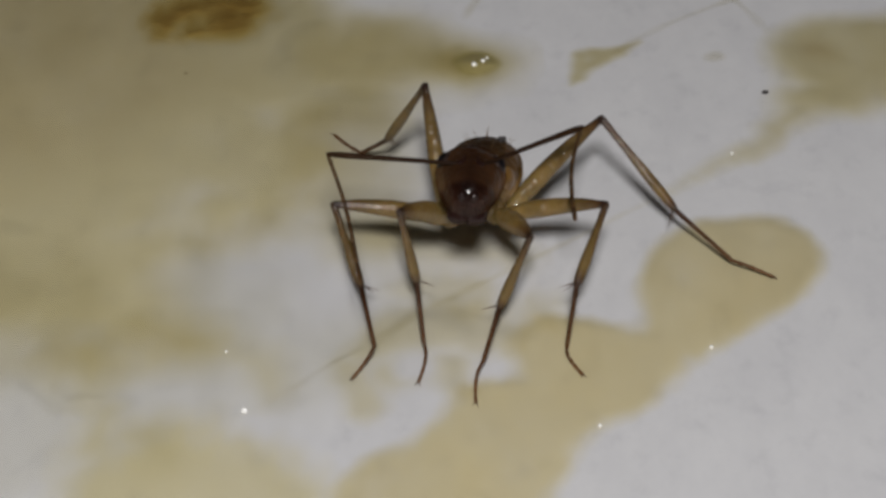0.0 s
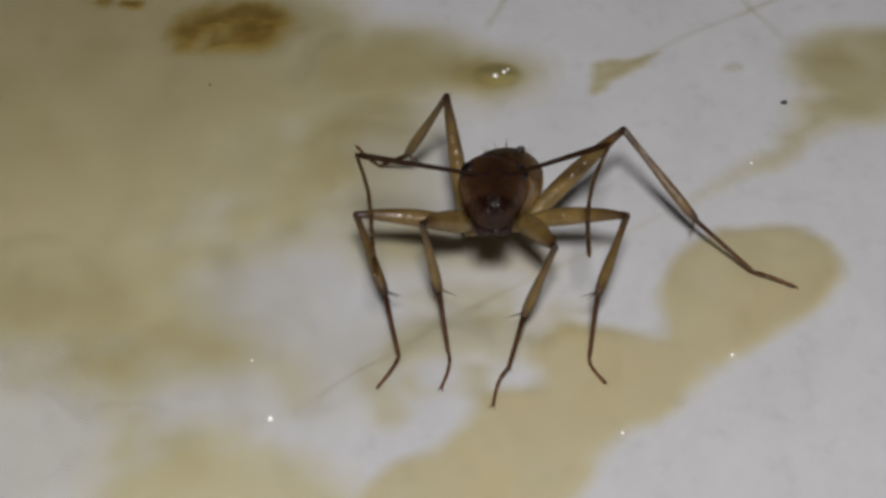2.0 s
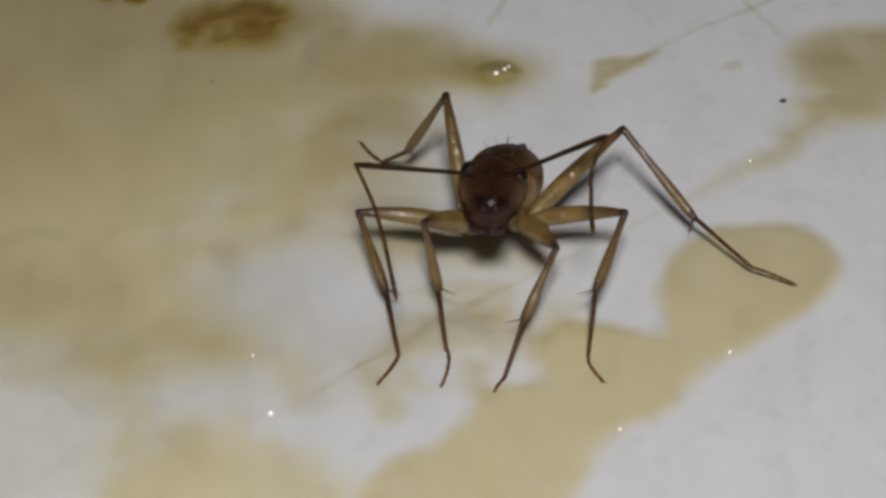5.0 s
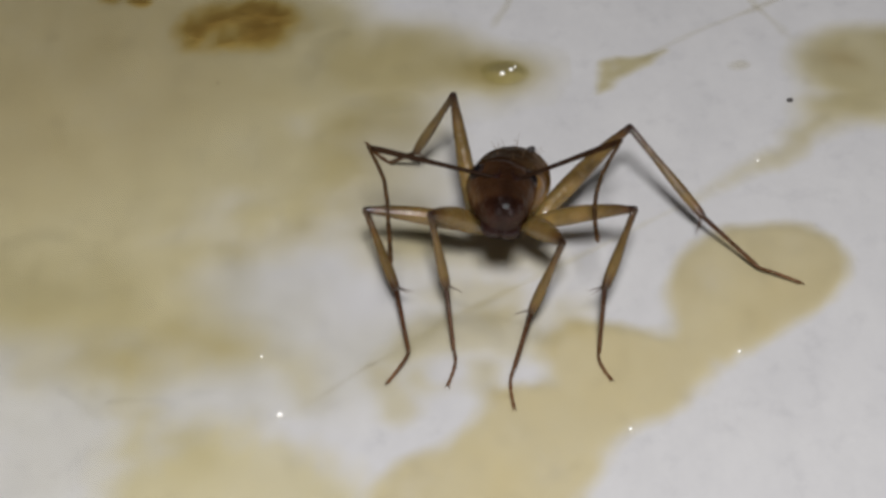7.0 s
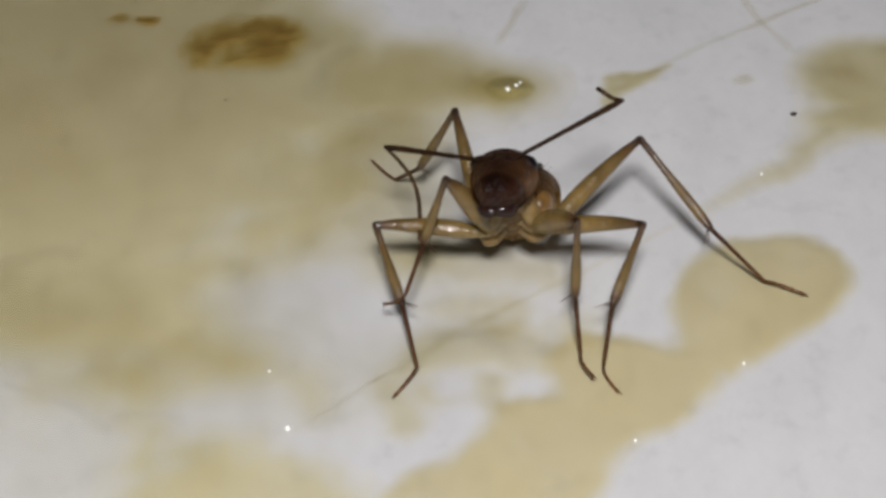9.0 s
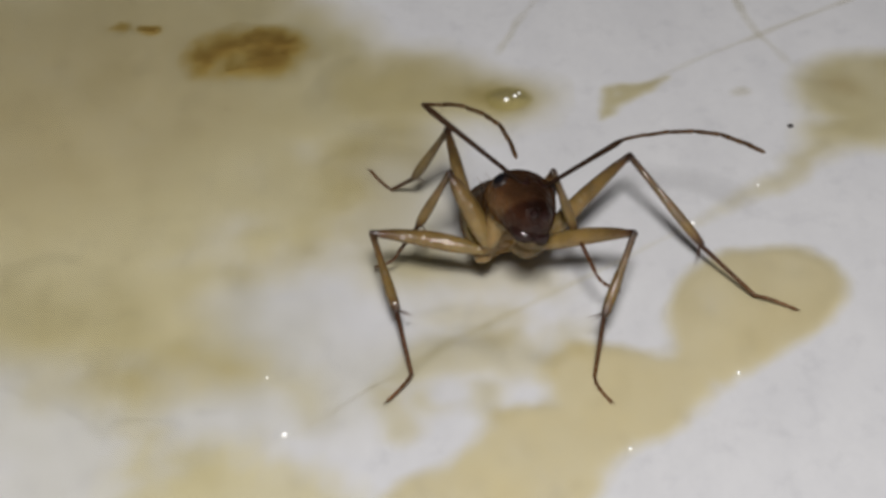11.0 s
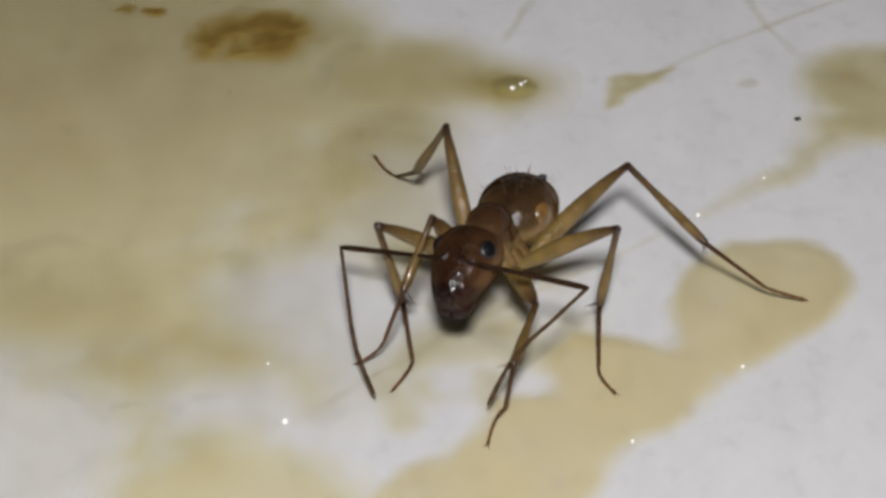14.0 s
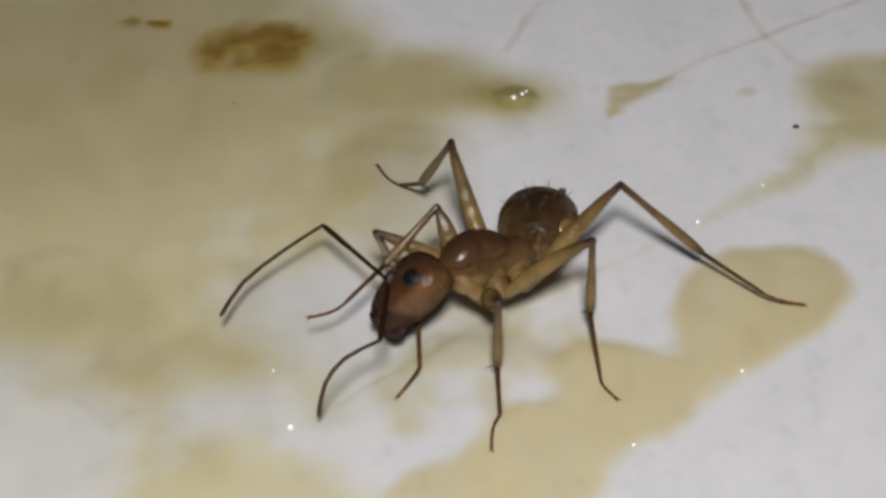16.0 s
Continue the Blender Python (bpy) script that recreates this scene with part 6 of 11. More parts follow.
    walk(A["right", "hind", 3], [
        at(0, -5.148, -2.764, 1.771, 0, -33.9, -130.8),
        at(0.5, -5.221, -2.437, 1.905, 7, -39.7, -142.4),
        at(1, -5.234, -2.443, 1.741, 11.5, -38.9, -149.4),
        at(1.5, -5.281, -2.376, 1.976, 8.8, -40.2, -145.3),
        at(2, -5.007, -2.654, 1.958, 5.5, -39.9, -140.2),
        at(2.5, -5.306, -2.536, 1.866, 8.3, -40.4, -144.5),
        at(3, -5.244, -2.876, 1.672, 5, -37.2, -139.2),
        at(3.5, -5.304, -2.42, 1.891, 2.3, -36.8, -134.7),
        at(4, -5.064, -2.692, 1.797, 7, -38, -142.4),
        at(6.5, -4.909, -2.795, 1.885, 3.8, -38, -137.3),
        at(7, -5.16, -3.016, 1.475, 3.7, -34.8, -137.2),
        at(7.5, -5.252, -3.025, 1.412, 4.4, -33.8, -138.3),
        at(8, -4.886, -3.456, 1.489, 2.6, -34.9, -135.2),
        at(8.5, -4.803, -3.04, 2.148, 2.2, -41, -134.5),
        at(8.7, -4.891, -2.843, 2.443, 2.6, -44.5, -135),
        at(8.8, -4.874, -2.691, 2.538, 3, -45.8, -135.7),
        at(9, -4.775, -2.908, 2.451, 1.2, -43.9, -133.1),
        at(9.1, -4.721, -2.582, 2.858, 1.6, -49.5, -133.6),
        at(9.2, -4.598, -2.883, 2.782, -2.1, -47.3, -128.7),
        at(11.3, -5.527, -1.811, 2.587, 11.7, -45.8, -147.6),
        at(11.5, -5.531, -1.888, 2.424, 11.5, -44.6, -147.3),
        at(11.6, -5.368, -1.845, 2.658, 10, -47.4, -145.3),
        at(11.7, -5.264, -2.201, 2.528, 8.3, -45.9, -142.9),
        at(11.8, -5.157, -2.45, 2.465, 6.2, -45.2, -140),
        at(11.9, -5.088, -2.581, 2.371, 4.9, -44.4, -138.2),
        at(12, -5.227, -2.686, 1.978, 4.5, -37.4, -137.5),
        at(12.2, -4.887, -3.406, 1.535, 1.4, -33.3, -132.2),
        at(12.5, -4.703, -4.351, 0.85, -2.3, -26.7, -124.8),
        at(13, -3.929, -4.993, 0.406, -5.4, -21.9, -117.2),
        at(13.5, -4.792, -4.635, 0.327, -1.7, -22.7, -127),
        at(14, -5.441, -3.917, 0.302, 0, -22.6, -131.6),
        at(14.5, -5.398, -3.89, 0.409, 1.9, -23, -136.3),
        at(15, -4.951, -4.703, -0.163, -2.2, -19.5, -125.1),
        at(15.5, -3.054, -5.897, -0.622, -6.5, -12.3, -109.4),
        at(16, -1.957, -6.559, -0.844, -10, -11.9, -93.1),
    ])
    walk(A["left", "front", 0], [
        at(0, 0.523, 0.558, -0.792, 0, 23.4, 20.9),
        at(0.167, 0.523, 0.558, -0.792, -0.5, 24.6, 19.6),
        at(0.333, 0.523, 0.558, -0.792, -1.6, 26.8, 17.1),
        at(0.5, 0.523, 0.558, -0.792, -2.3, 28, 15.7),
        at(1, 0.523, 0.558, -0.792, -2, 29.8, 16.2),
        at(1.5, 0.523, 0.558, -0.792, 0.9, 32, 21.9),
        at(1.667, 0.523, 0.558, -0.792, 0.9, 31.6, 21.9),
        at(1.833, 0.523, 0.558, -0.792, 1, 30.9, 22),
        at(2, 0.523, 0.558, -0.792, 1, 30.5, 22),
        at(2.5, 0.523, 0.558, -0.792, -0.6, 31.2, 18.8),
        at(3, 0.523, 0.558, -0.792, 2.8, 26.5, 26),
        at(3.5, 0.523, 0.558, -0.792, 1.7, 28.1, 23.5),
        at(4, 0.523, 0.558, -0.792, 1.6, 28.1, 23.4),
        at(4.833, 0.523, 0.558, -0.792, 1.9, 27.9, 24.1),
        at(5.667, 0.523, 0.558, -0.792, 2.5, 27.5, 25.3),
        at(6.5, 0.523, 0.558, -0.792, 2.8, 27.2, 25.9),
        at(6.667, 0.523, 0.558, -0.792, 2.8, 24.9, 25.9),
        at(6.833, 0.523, 0.558, -0.792, 2.7, 20.5, 25.8),
        at(7, 0.523, 0.558, -0.792, 2.7, 18.2, 25.7),
        at(7.5, 0.523, 0.558, -0.792, 2.9, 20.6, 26.2),
        at(8, 0.523, 0.558, -0.792, 3.1, 21.8, 26.7),
        at(8.5, 0.523, 0.558, -0.792, 2.3, 33.1, 25),
        at(8.7, 0.523, 0.558, -0.792, 1.8, 38.8, 24.1),
        at(8.8, 0.523, 0.558, -0.792, 3.8, 27.8, 27.9),
        at(9, 0.523, 0.558, -0.792, 3.9, 16.4, 28),
        at(9.1, 0.523, 0.558, -0.792, 1.5, 22.6, 21),
        at(9.15, 0.523, 0.558, -0.792, 3.2, 20, 25.5),
        at(9.2, 0.523, 0.558, -0.792, 4.6, 17.3, 29.9),
        at(9.62, 0.523, 0.558, -0.792, 4.2, 11.5, 28.2),
        at(10.04, 0.523, 0.558, -0.792, 3.9, -2.4, 24.4),
        at(10.46, 0.523, 0.558, -0.792, 4.7, -18.9, 19.7),
        at(10.88, 0.523, 0.558, -0.792, 6.8, -32.6, 15.1),
        at(11.3, 0.523, 0.558, -0.792, 8.2, -38.3, 12.7),
        at(11.5, 0.523, 0.558, -0.792, 5.5, -38.2, 17),
        at(11.6, 0.523, 0.558, -0.792, 7.7, -24.8, 12.7),
        at(11.7, 0.523, 0.558, -0.792, 7.9, -16.5, 12.1),
        at(11.733, 0.523, 0.558, -0.792, 8, -10.6, 12),
        at(11.767, 0.523, 0.558, -0.792, 8, 0.3, 11.7),
        at(11.8, 0.523, 0.558, -0.792, 8, 6.2, 11.5),
        at(11.9, 0.523, 0.558, -0.792, 8.6, 14.7, 14.6),
        at(12, 0.523, 0.558, -0.792, 8.4, 10.2, 13.6),
        at(12.1, 0.523, 0.558, -0.792, 8.8, 16.6, 15.4),
        at(12.2, 0.523, 0.558, -0.792, 9.4, 23, 17.4),
        at(12.5, 0.523, 0.558, -0.792, 12.6, 18.3, 26.4),
        at(13, 0.523, 0.558, -0.792, 15.7, 17.2, 36.5),
        at(13.5, 0.523, 0.558, -0.792, 13.6, 14.6, 28.8),
        at(14, 0.523, 0.558, -0.792, 13.4, 10.4, 27.8),
        at(14.5, 0.523, 0.558, -0.792, 13.2, 5, 26.7),
        at(15, 0.523, 0.558, -0.792, 13, -6.5, 42.1),
        at(15.5, 0.523, 0.558, -0.792, 10.5, -22.7, 51.9),
        at(15.625, 0.523, 0.558, -0.792, 9.9, -23.3, 53.4),
        at(15.75, 0.523, 0.558, -0.792, 8.5, -24.5, 56.9),
        at(15.875, 0.523, 0.558, -0.792, 7.1, -25.6, 60.4),
        at(16, 0.523, 0.558, -0.792, 6.3, -26.1, 62),
    ])
    walk(A["left", "front", 1], [
        at(0, 2.292, 1.232, -1.611, 35.3, 51.4, -137.8),
        at(0.167, 2.29, 1.185, -1.651, 48, 57, -122.2),
        at(0.333, 2.282, 1.098, -1.723, 80.8, 60.1, -84.2),
        at(0.5, 2.276, 1.05, -1.76, 97.7, 57.1, -64.5),
        at(1, 2.242, 1.056, -1.815, 101.9, 51.9, -59.3),
        at(1.5, 2.147, 1.211, -1.886, 97.7, 56.1, -64.4),
        at(1.667, 2.152, 1.214, -1.874, 78.9, 58.8, -86.6),
        at(1.833, 2.163, 1.219, -1.851, 45.5, 53.2, -126.5),
        at(2, 2.168, 1.222, -1.838, 33.9, 45.9, -141.6),
        at(2.5, 2.196, 1.129, -1.862, 31.8, 46.8, -144.5),
        at(3, 2.186, 1.37, -1.715, 35.1, 47.8, -140.1),
        at(3.5, 2.194, 1.284, -1.765, 38.2, 52.2, -135.9),
        at(4, 2.192, 1.28, -1.762, 33.4, 48.1, -142.2),
        at(4.833, 2.186, 1.3, -1.755, 47.4, 56, -124.6),
        at(5.667, 2.176, 1.338, -1.742, 87.8, 59.9, -77.7),
        at(6.5, 2.17, 1.358, -1.735, 107.3, 55, -54.6),
        at(6.667, 2.206, 1.373, -1.66, 91.4, 59.5, -73.4),
        at(6.833, 2.263, 1.397, -1.516, 56.1, 58.8, -114.1),
        at(7, 2.291, 1.409, -1.437, 41.3, 53.7, -131.9),
        at(7.5, 2.261, 1.412, -1.519, 36.3, 54.1, -138.1),
        at(8, 2.237, 1.419, -1.56, 36.6, 50.5, -137.8),
        at(8.5, 2.092, 1.29, -1.919, 34.3, 47.1, -140.8),
        at(8.7, 1.996, 1.218, -2.091, 28.3, 39.7, -149.5),
        at(8.8, 2.137, 1.411, -1.754, 24.7, 50.7, -154.5),
        at(9, 2.271, 1.487, -1.377, 11.2, 48.6, -172.2),
        at(9.1, 2.299, 1.24, -1.584, 5.3, 42.4, 179.6),
        at(9.15, 2.274, 1.395, -1.499, 0.5, 39.7, 172.2),
        at(9.2, 2.236, 1.544, -1.408, -3.8, 36.5, 165.4),
        at(9.62, 2.309, 1.517, -1.204, -4.2, 36.1, 164.6),
        at(10.04, 2.404, 1.412, -0.707, -5.4, 35.2, 162.6),
        at(10.46, 2.363, 1.218, -0.123, -6.6, 34, 160.4),
        at(10.88, 2.202, 1.01, 0.321, -7.7, 33, 158.5),
        at(11.3, 2.102, 0.913, 0.488, -8.1, 32.6, 157.8),
        at(11.5, 2.075, 1.034, 0.486, -6, 34.1, 161.6),
        at(11.6, 2.353, 0.97, 0.075, -4.7, 25, 164.2),
        at(11.7, 2.459, 0.975, -0.207, 1, 32.5, 176),
        at(11.733, 2.509, 0.979, -0.413, 2.9, 33.3, 179.4),
        at(11.767, 2.545, 0.975, -0.803, 6.5, 34.7, -174.2),
        at(11.8, 2.534, 0.966, -1.013, 8.5, 35.3, -170.7),
        at(11.9, 2.454, 1.06, -1.315, 20.1, 51.5, -154),
        at(12, 2.498, 1.036, -1.157, 42.1, 67.7, -128.8),
        at(12.1, 2.431, 1.085, -1.382, 100.2, 74.2, -68),
        at(12.2, 2.338, 1.126, -1.599, 142.8, 62.2, -22.7),
        at(12.5, 2.285, 1.43, -1.441, 152, 56.7, -12),
        at(13, 2.11, 1.734, -1.405, 167.1, 38.8, 8.1),
        at(13.5, 2.275, 1.522, -1.312, 162.1, 36, -0.1),
        at(14, 2.32, 1.507, -1.163, 157.9, 33.5, -7.4),
        at(14.5, 2.358, 1.481, -0.971, 156.7, 40.3, -9.5),
        at(15, 2.04, 1.929, -0.56, 163.6, 39.4, 1.2),
        at(15.5, 1.697, 2.053, 0.004, -177.3, 37.8, 31.4),
        at(15.625, 1.652, 2.079, 0.023, -178.4, 46.9, 29.7),
        at(15.75, 1.549, 2.13, 0.063, 175.5, 66.8, 22.6),
        at(15.875, 1.443, 2.177, 0.099, 122.8, 83.9, -31.1),
        at(16, 1.394, 2.196, 0.116, 49.3, 81.2, -105),
    ])
    walk(A["left", "front", 2], [
        at(0, 1.397, 0.421, -3.125, -45, 60, -40.9),
        at(0.167, 1.728, 0.295, -3.274, -71.4, 67, -70.2),
        at(0.333, 2.379, 0.14, -3.399, -127.5, 59.8, -131.7),
        at(0.5, 2.727, 0.104, -3.382, -141.2, 48.7, -148.4),
        at(1, 2.849, 0.033, -3.334, -145.2, 45.8, -153.9),
        at(1.5, 2.612, 0.239, -3.493, -145.5, 48.6, -154.2),
        at(1.667, 2.211, 0.212, -3.531, -131.2, 60.2, -136.8),
        at(1.833, 1.471, 0.284, -3.404, -71, 66.9, -71.1),
        at(2, 1.108, 0.383, -3.234, -45.2, 58.7, -42.2),
        at(2.5, 1.122, 0.362, -3.266, -51.5, 58.3, -49.7),
        at(3, 1.196, 0.541, -3.14, -47.7, 61.6, -45.3),
        at(3.5, 1.345, 0.462, -3.29, -53.8, 59.4, -52.3),
        at(4, 1.169, 0.486, -3.207, -44, 56.5, -40.8),
        at(4.833, 1.571, 0.409, -3.359, -72.5, 65.7, -73),
        at(5.667, 2.382, 0.393, -3.413, -133.9, 55.5, -141.3),
        at(6.5, 2.809, 0.458, -3.312, -146.4, 41.4, -157.9),
        at(6.667, 2.485, 0.436, -3.319, -135.5, 55.7, -143.5),
        at(6.833, 1.855, 0.486, -3.164, -74.3, 68.8, -76.3),
        at(7, 1.528, 0.559, -2.99, -41.3, 60.6, -40.1),
        at(7.5, 1.421, 0.659, -3.077, -41.1, 58.5, -39.9),
        at(8, 1.329, 0.595, -3.047, -38.6, 62.8, -37),
        at(8.5, 1.075, 0.461, -3.331, -63.2, 65.5, -64.2),
        at(8.7, 0.725, 0.469, -3.317, -72, 69.6, -73.7),
        at(8.8, 1.028, 0.883, -3.251, -140.2, 68, -145.7),
        at(9, 1.004, 1.314, -2.828, -172.7, 54.4, 177.7),
        at(9.1, 0.866, 1.25, -2.892, -171.5, 44, 179.2),
        at(9.15, 0.801, 1.597, -2.731, -175.8, 26.8, 172),
        at(9.2, 0.74, 1.934, -2.552, -177.4, 9.4, 166.8),
        at(9.62, 0.81, 1.931, -2.339, -178.2, 20.7, 163.8),
        at(10.04, 0.9, 1.883, -1.817, 176, 47.5, 153.6),
        at(10.46, 0.857, 1.756, -1.203, 133.8, 74.5, 107.3),
        at(10.88, 0.695, 1.603, -0.731, 51.1, 65.3, 21.1),
        at(11.3, 0.594, 1.529, -0.553, 40.9, 55, 9.5),
        at(11.5, 0.558, 1.539, -0.599, 37.1, 46, 4.6),
        at(11.6, 0.67, 1.445, -0.741, 28.6, 58.5, -6.2),
        at(11.7, 0.833, 1.087, -1.244, 20.4, 61.9, -15.6),
        at(11.733, 0.895, 0.996, -1.474, 10.2, 72.5, -26.6),
        at(11.767, 0.964, 0.814, -1.902, -87.7, 80.5, -125.9),
        at(11.8, 0.977, 0.711, -2.129, -117.5, 71.5, -156.5),
        at(11.9, 1.371, 0.531, -2.832, -104.7, 69.6, -142.9),
        at(12, 2.039, 0.465, -2.94, -94.1, 68.8, -131.7),
        at(12.1, 2.628, 0.596, -3.24, -107, 64.1, -145.7),
        at(12.2, 3.17, 0.778, -3.311, -115.5, 58.6, -155.3),
        at(12.5, 3.331, 1.208, -3.068, -104.3, 51.9, -141.7),
        at(13, 3.604, 1.946, -2.619, -97.2, 61, -133.3),
        at(13.5, 3.84, 1.518, -2.451, -109.2, 54.5, -147.4),
        at(14, 3.92, 1.298, -2.232, -113.4, 55.5, -152.5),
        at(14.5, 3.809, 1.237, -2.219, -106.8, 59.1, -144.8),
        at(15, 3.526, 1.961, -1.779, -107.6, 66.1, -145.6),
        at(15.5, 2.995, 2.845, -1.176, -99.6, 73.9, -137.1),
        at(15.625, 2.794, 2.731, -1.383, -133.9, 85.9, -171.8),
        at(15.75, 2.251, 2.422, -1.708, 97.3, 64.1, 58.7),
        at(15.875, 1.617, 2.071, -1.819, 94.2, 35.6, 54.9),
        at(16, 1.317, 1.911, -1.792, 93.8, 22.6, 54),
    ])
    walk(A["left", "front", 3], [
        at(0, 1.942, -0.051, -4.374, -29, 60.4, -25.7),
        at(0.167, 1.919, -0.235, -4.603, -27.7, 61.4, -24.3),
        at(0.333, 1.895, -0.403, -4.647, -25.1, 63.3, -21.3),
        at(0.5, 1.915, -0.396, -4.469, -23.6, 64.3, -19.6),
        at(1, 1.941, -0.411, -4.373, -27.4, 66.2, -23.8),
        at(1.5, 1.752, -0.176, -4.575, -19.7, 64.8, -15.4),
        at(1.667, 1.689, -0.277, -4.782, -29, 62.9, -25.7),
        at(1.833, 1.654, -0.249, -4.728, -42.3, 57.8, -41),
        at(2, 1.661, -0.119, -4.461, -47.7, 54.5, -47.4),
        at(2.5, 1.616, -0.22, -4.502, -20.3, 60.3, -15.3),
        at(3, 1.683, 0.049, -4.422, -10.8, 59.4, -4.3),
        at(3.5, 1.796, -0.123, -4.539, -16.8, 63.1, -11.1),
        at(4, 1.771, -0.034, -4.408, -42, 51, -40.8),
        at(4.833, 1.744, -0.159, -4.675, -42.4, 52.5, -41.3),
        at(5.667, 1.743, -0.119, -4.605, -43.2, 55.5, -42.3),
        at(6.5, 1.802, 0.048, -4.271, -43.7, 57, -42.8),
        at(6.667, 1.829, -0.049, -4.518, -36.1, 58.9, -33.9),
        at(6.833, 1.979, -0.024, -4.515, -20.1, 60.4, -15.4),
        at(7, 2.072, 0.102, -4.254, -11.2, 60.1, -5.1),
        at(7.5, 2.007, 0.17, -4.318, -10.5, 55.5, -4.3),
        at(8, 1.86, 0.194, -4.34, -6.6, 55.4, 0.5),
        at(8.5, 1.337, -0.082, -4.653, -5.3, 59.1, 1.9),
        at(8.7, 0.869, -0.022, -4.689, -15.8, 63.5, -10),
        at(8.8, 0.58, 0.577, -4.591, -3.3, 62.1, 4.1),
        at(9, 0.163, 1.348, -4.005, 7.9, 46.9, 17.6),
        at(9.1, -0.178, 1.264, -3.901, -0.1, 60.9, 7.9),
        at(9.15, -0.478, 1.776, -3.384, -2.2, 57, 5.5),
        at(9.2, -0.644, 2.26, -2.786, -3.7, 53.1, 3.5),
        at(9.62, -0.485, 2.308, -2.85, 8.9, 60.3, 18.6),
        at(10.04, 0.026, 2.316, -2.881, 60.9, 64.6, 76.2),
        at(10.46, 0.743, 2.124, -2.595, 98, 45, 120.2),
        at(10.88, 1.259, 1.82, -2.044, 107.1, 22.5, 136.2),
        at(11.3, 1.412, 1.666, -1.739, 108.6, 12.7, 141.1),
        at(11.5, 1.56, 1.619, -1.639, 109.2, 4.1, 145.3),
        at(11.6, 1.423, 1.364, -1.978, 109.2, -5, 148.2),
        at(11.7, 1.489, 0.904, -2.522, 109.6, 8.8, 160.4),
        at(11.733, 1.282, 0.802, -2.853, 102.5, 39.2, 143.7),
        at(11.767, 0.824, 0.621, -3.325, 9.8, 61.8, 37.5),
        at(11.8, 0.557, 0.528, -3.494, -17.7, 35.9, 2.4),
        at(11.9, 0.964, 0.224, -4.205, -18.2, 41.7, 1.4),
        at(12, 1.691, 0.074, -4.287, -17.1, 40.4, 3.1),
        at(12.1, 2.108, 0.241, -4.539, -15.5, 47.7, 5.4),
        at(12.2, 2.487, 0.464, -4.541, -13.2, 55, 8.5),
        at(12.5, 2.635, 0.66, -4.2, -21.2, 40.2, -2.3),
        at(13, 3.124, 1.437, -3.881, -12.4, 33.1, 12.3),
        at(13.5, 3.135, 1.067, -3.627, -21.7, 35.5, -4),
        at(14, 3.193, 0.92, -3.422, -29.2, 37.2, -16.7),
        at(14.5, 3.201, 0.807, -3.463, -24.2, 27.7, -7.4),
        at(15, 3.04, 1.628, -3.108, -19.6, 28.6, 2.4),
        at(15.5, 2.699, 2.57, -2.57, -9.8, 17.2, 26.9),
        at(15.625, 2.693, 2.716, -2.83, -9.2, 17.4, 29),
        at(15.75, 2.58, 2.962, -3.012, -7.8, 17.6, 33.7),
        at(15.875, 2.295, 3.033, -2.662, -6.4, 17.7, 38.4),
        at(16, 2.102, 2.992, -2.35, -5.7, 17.7, 40.5),
    ])
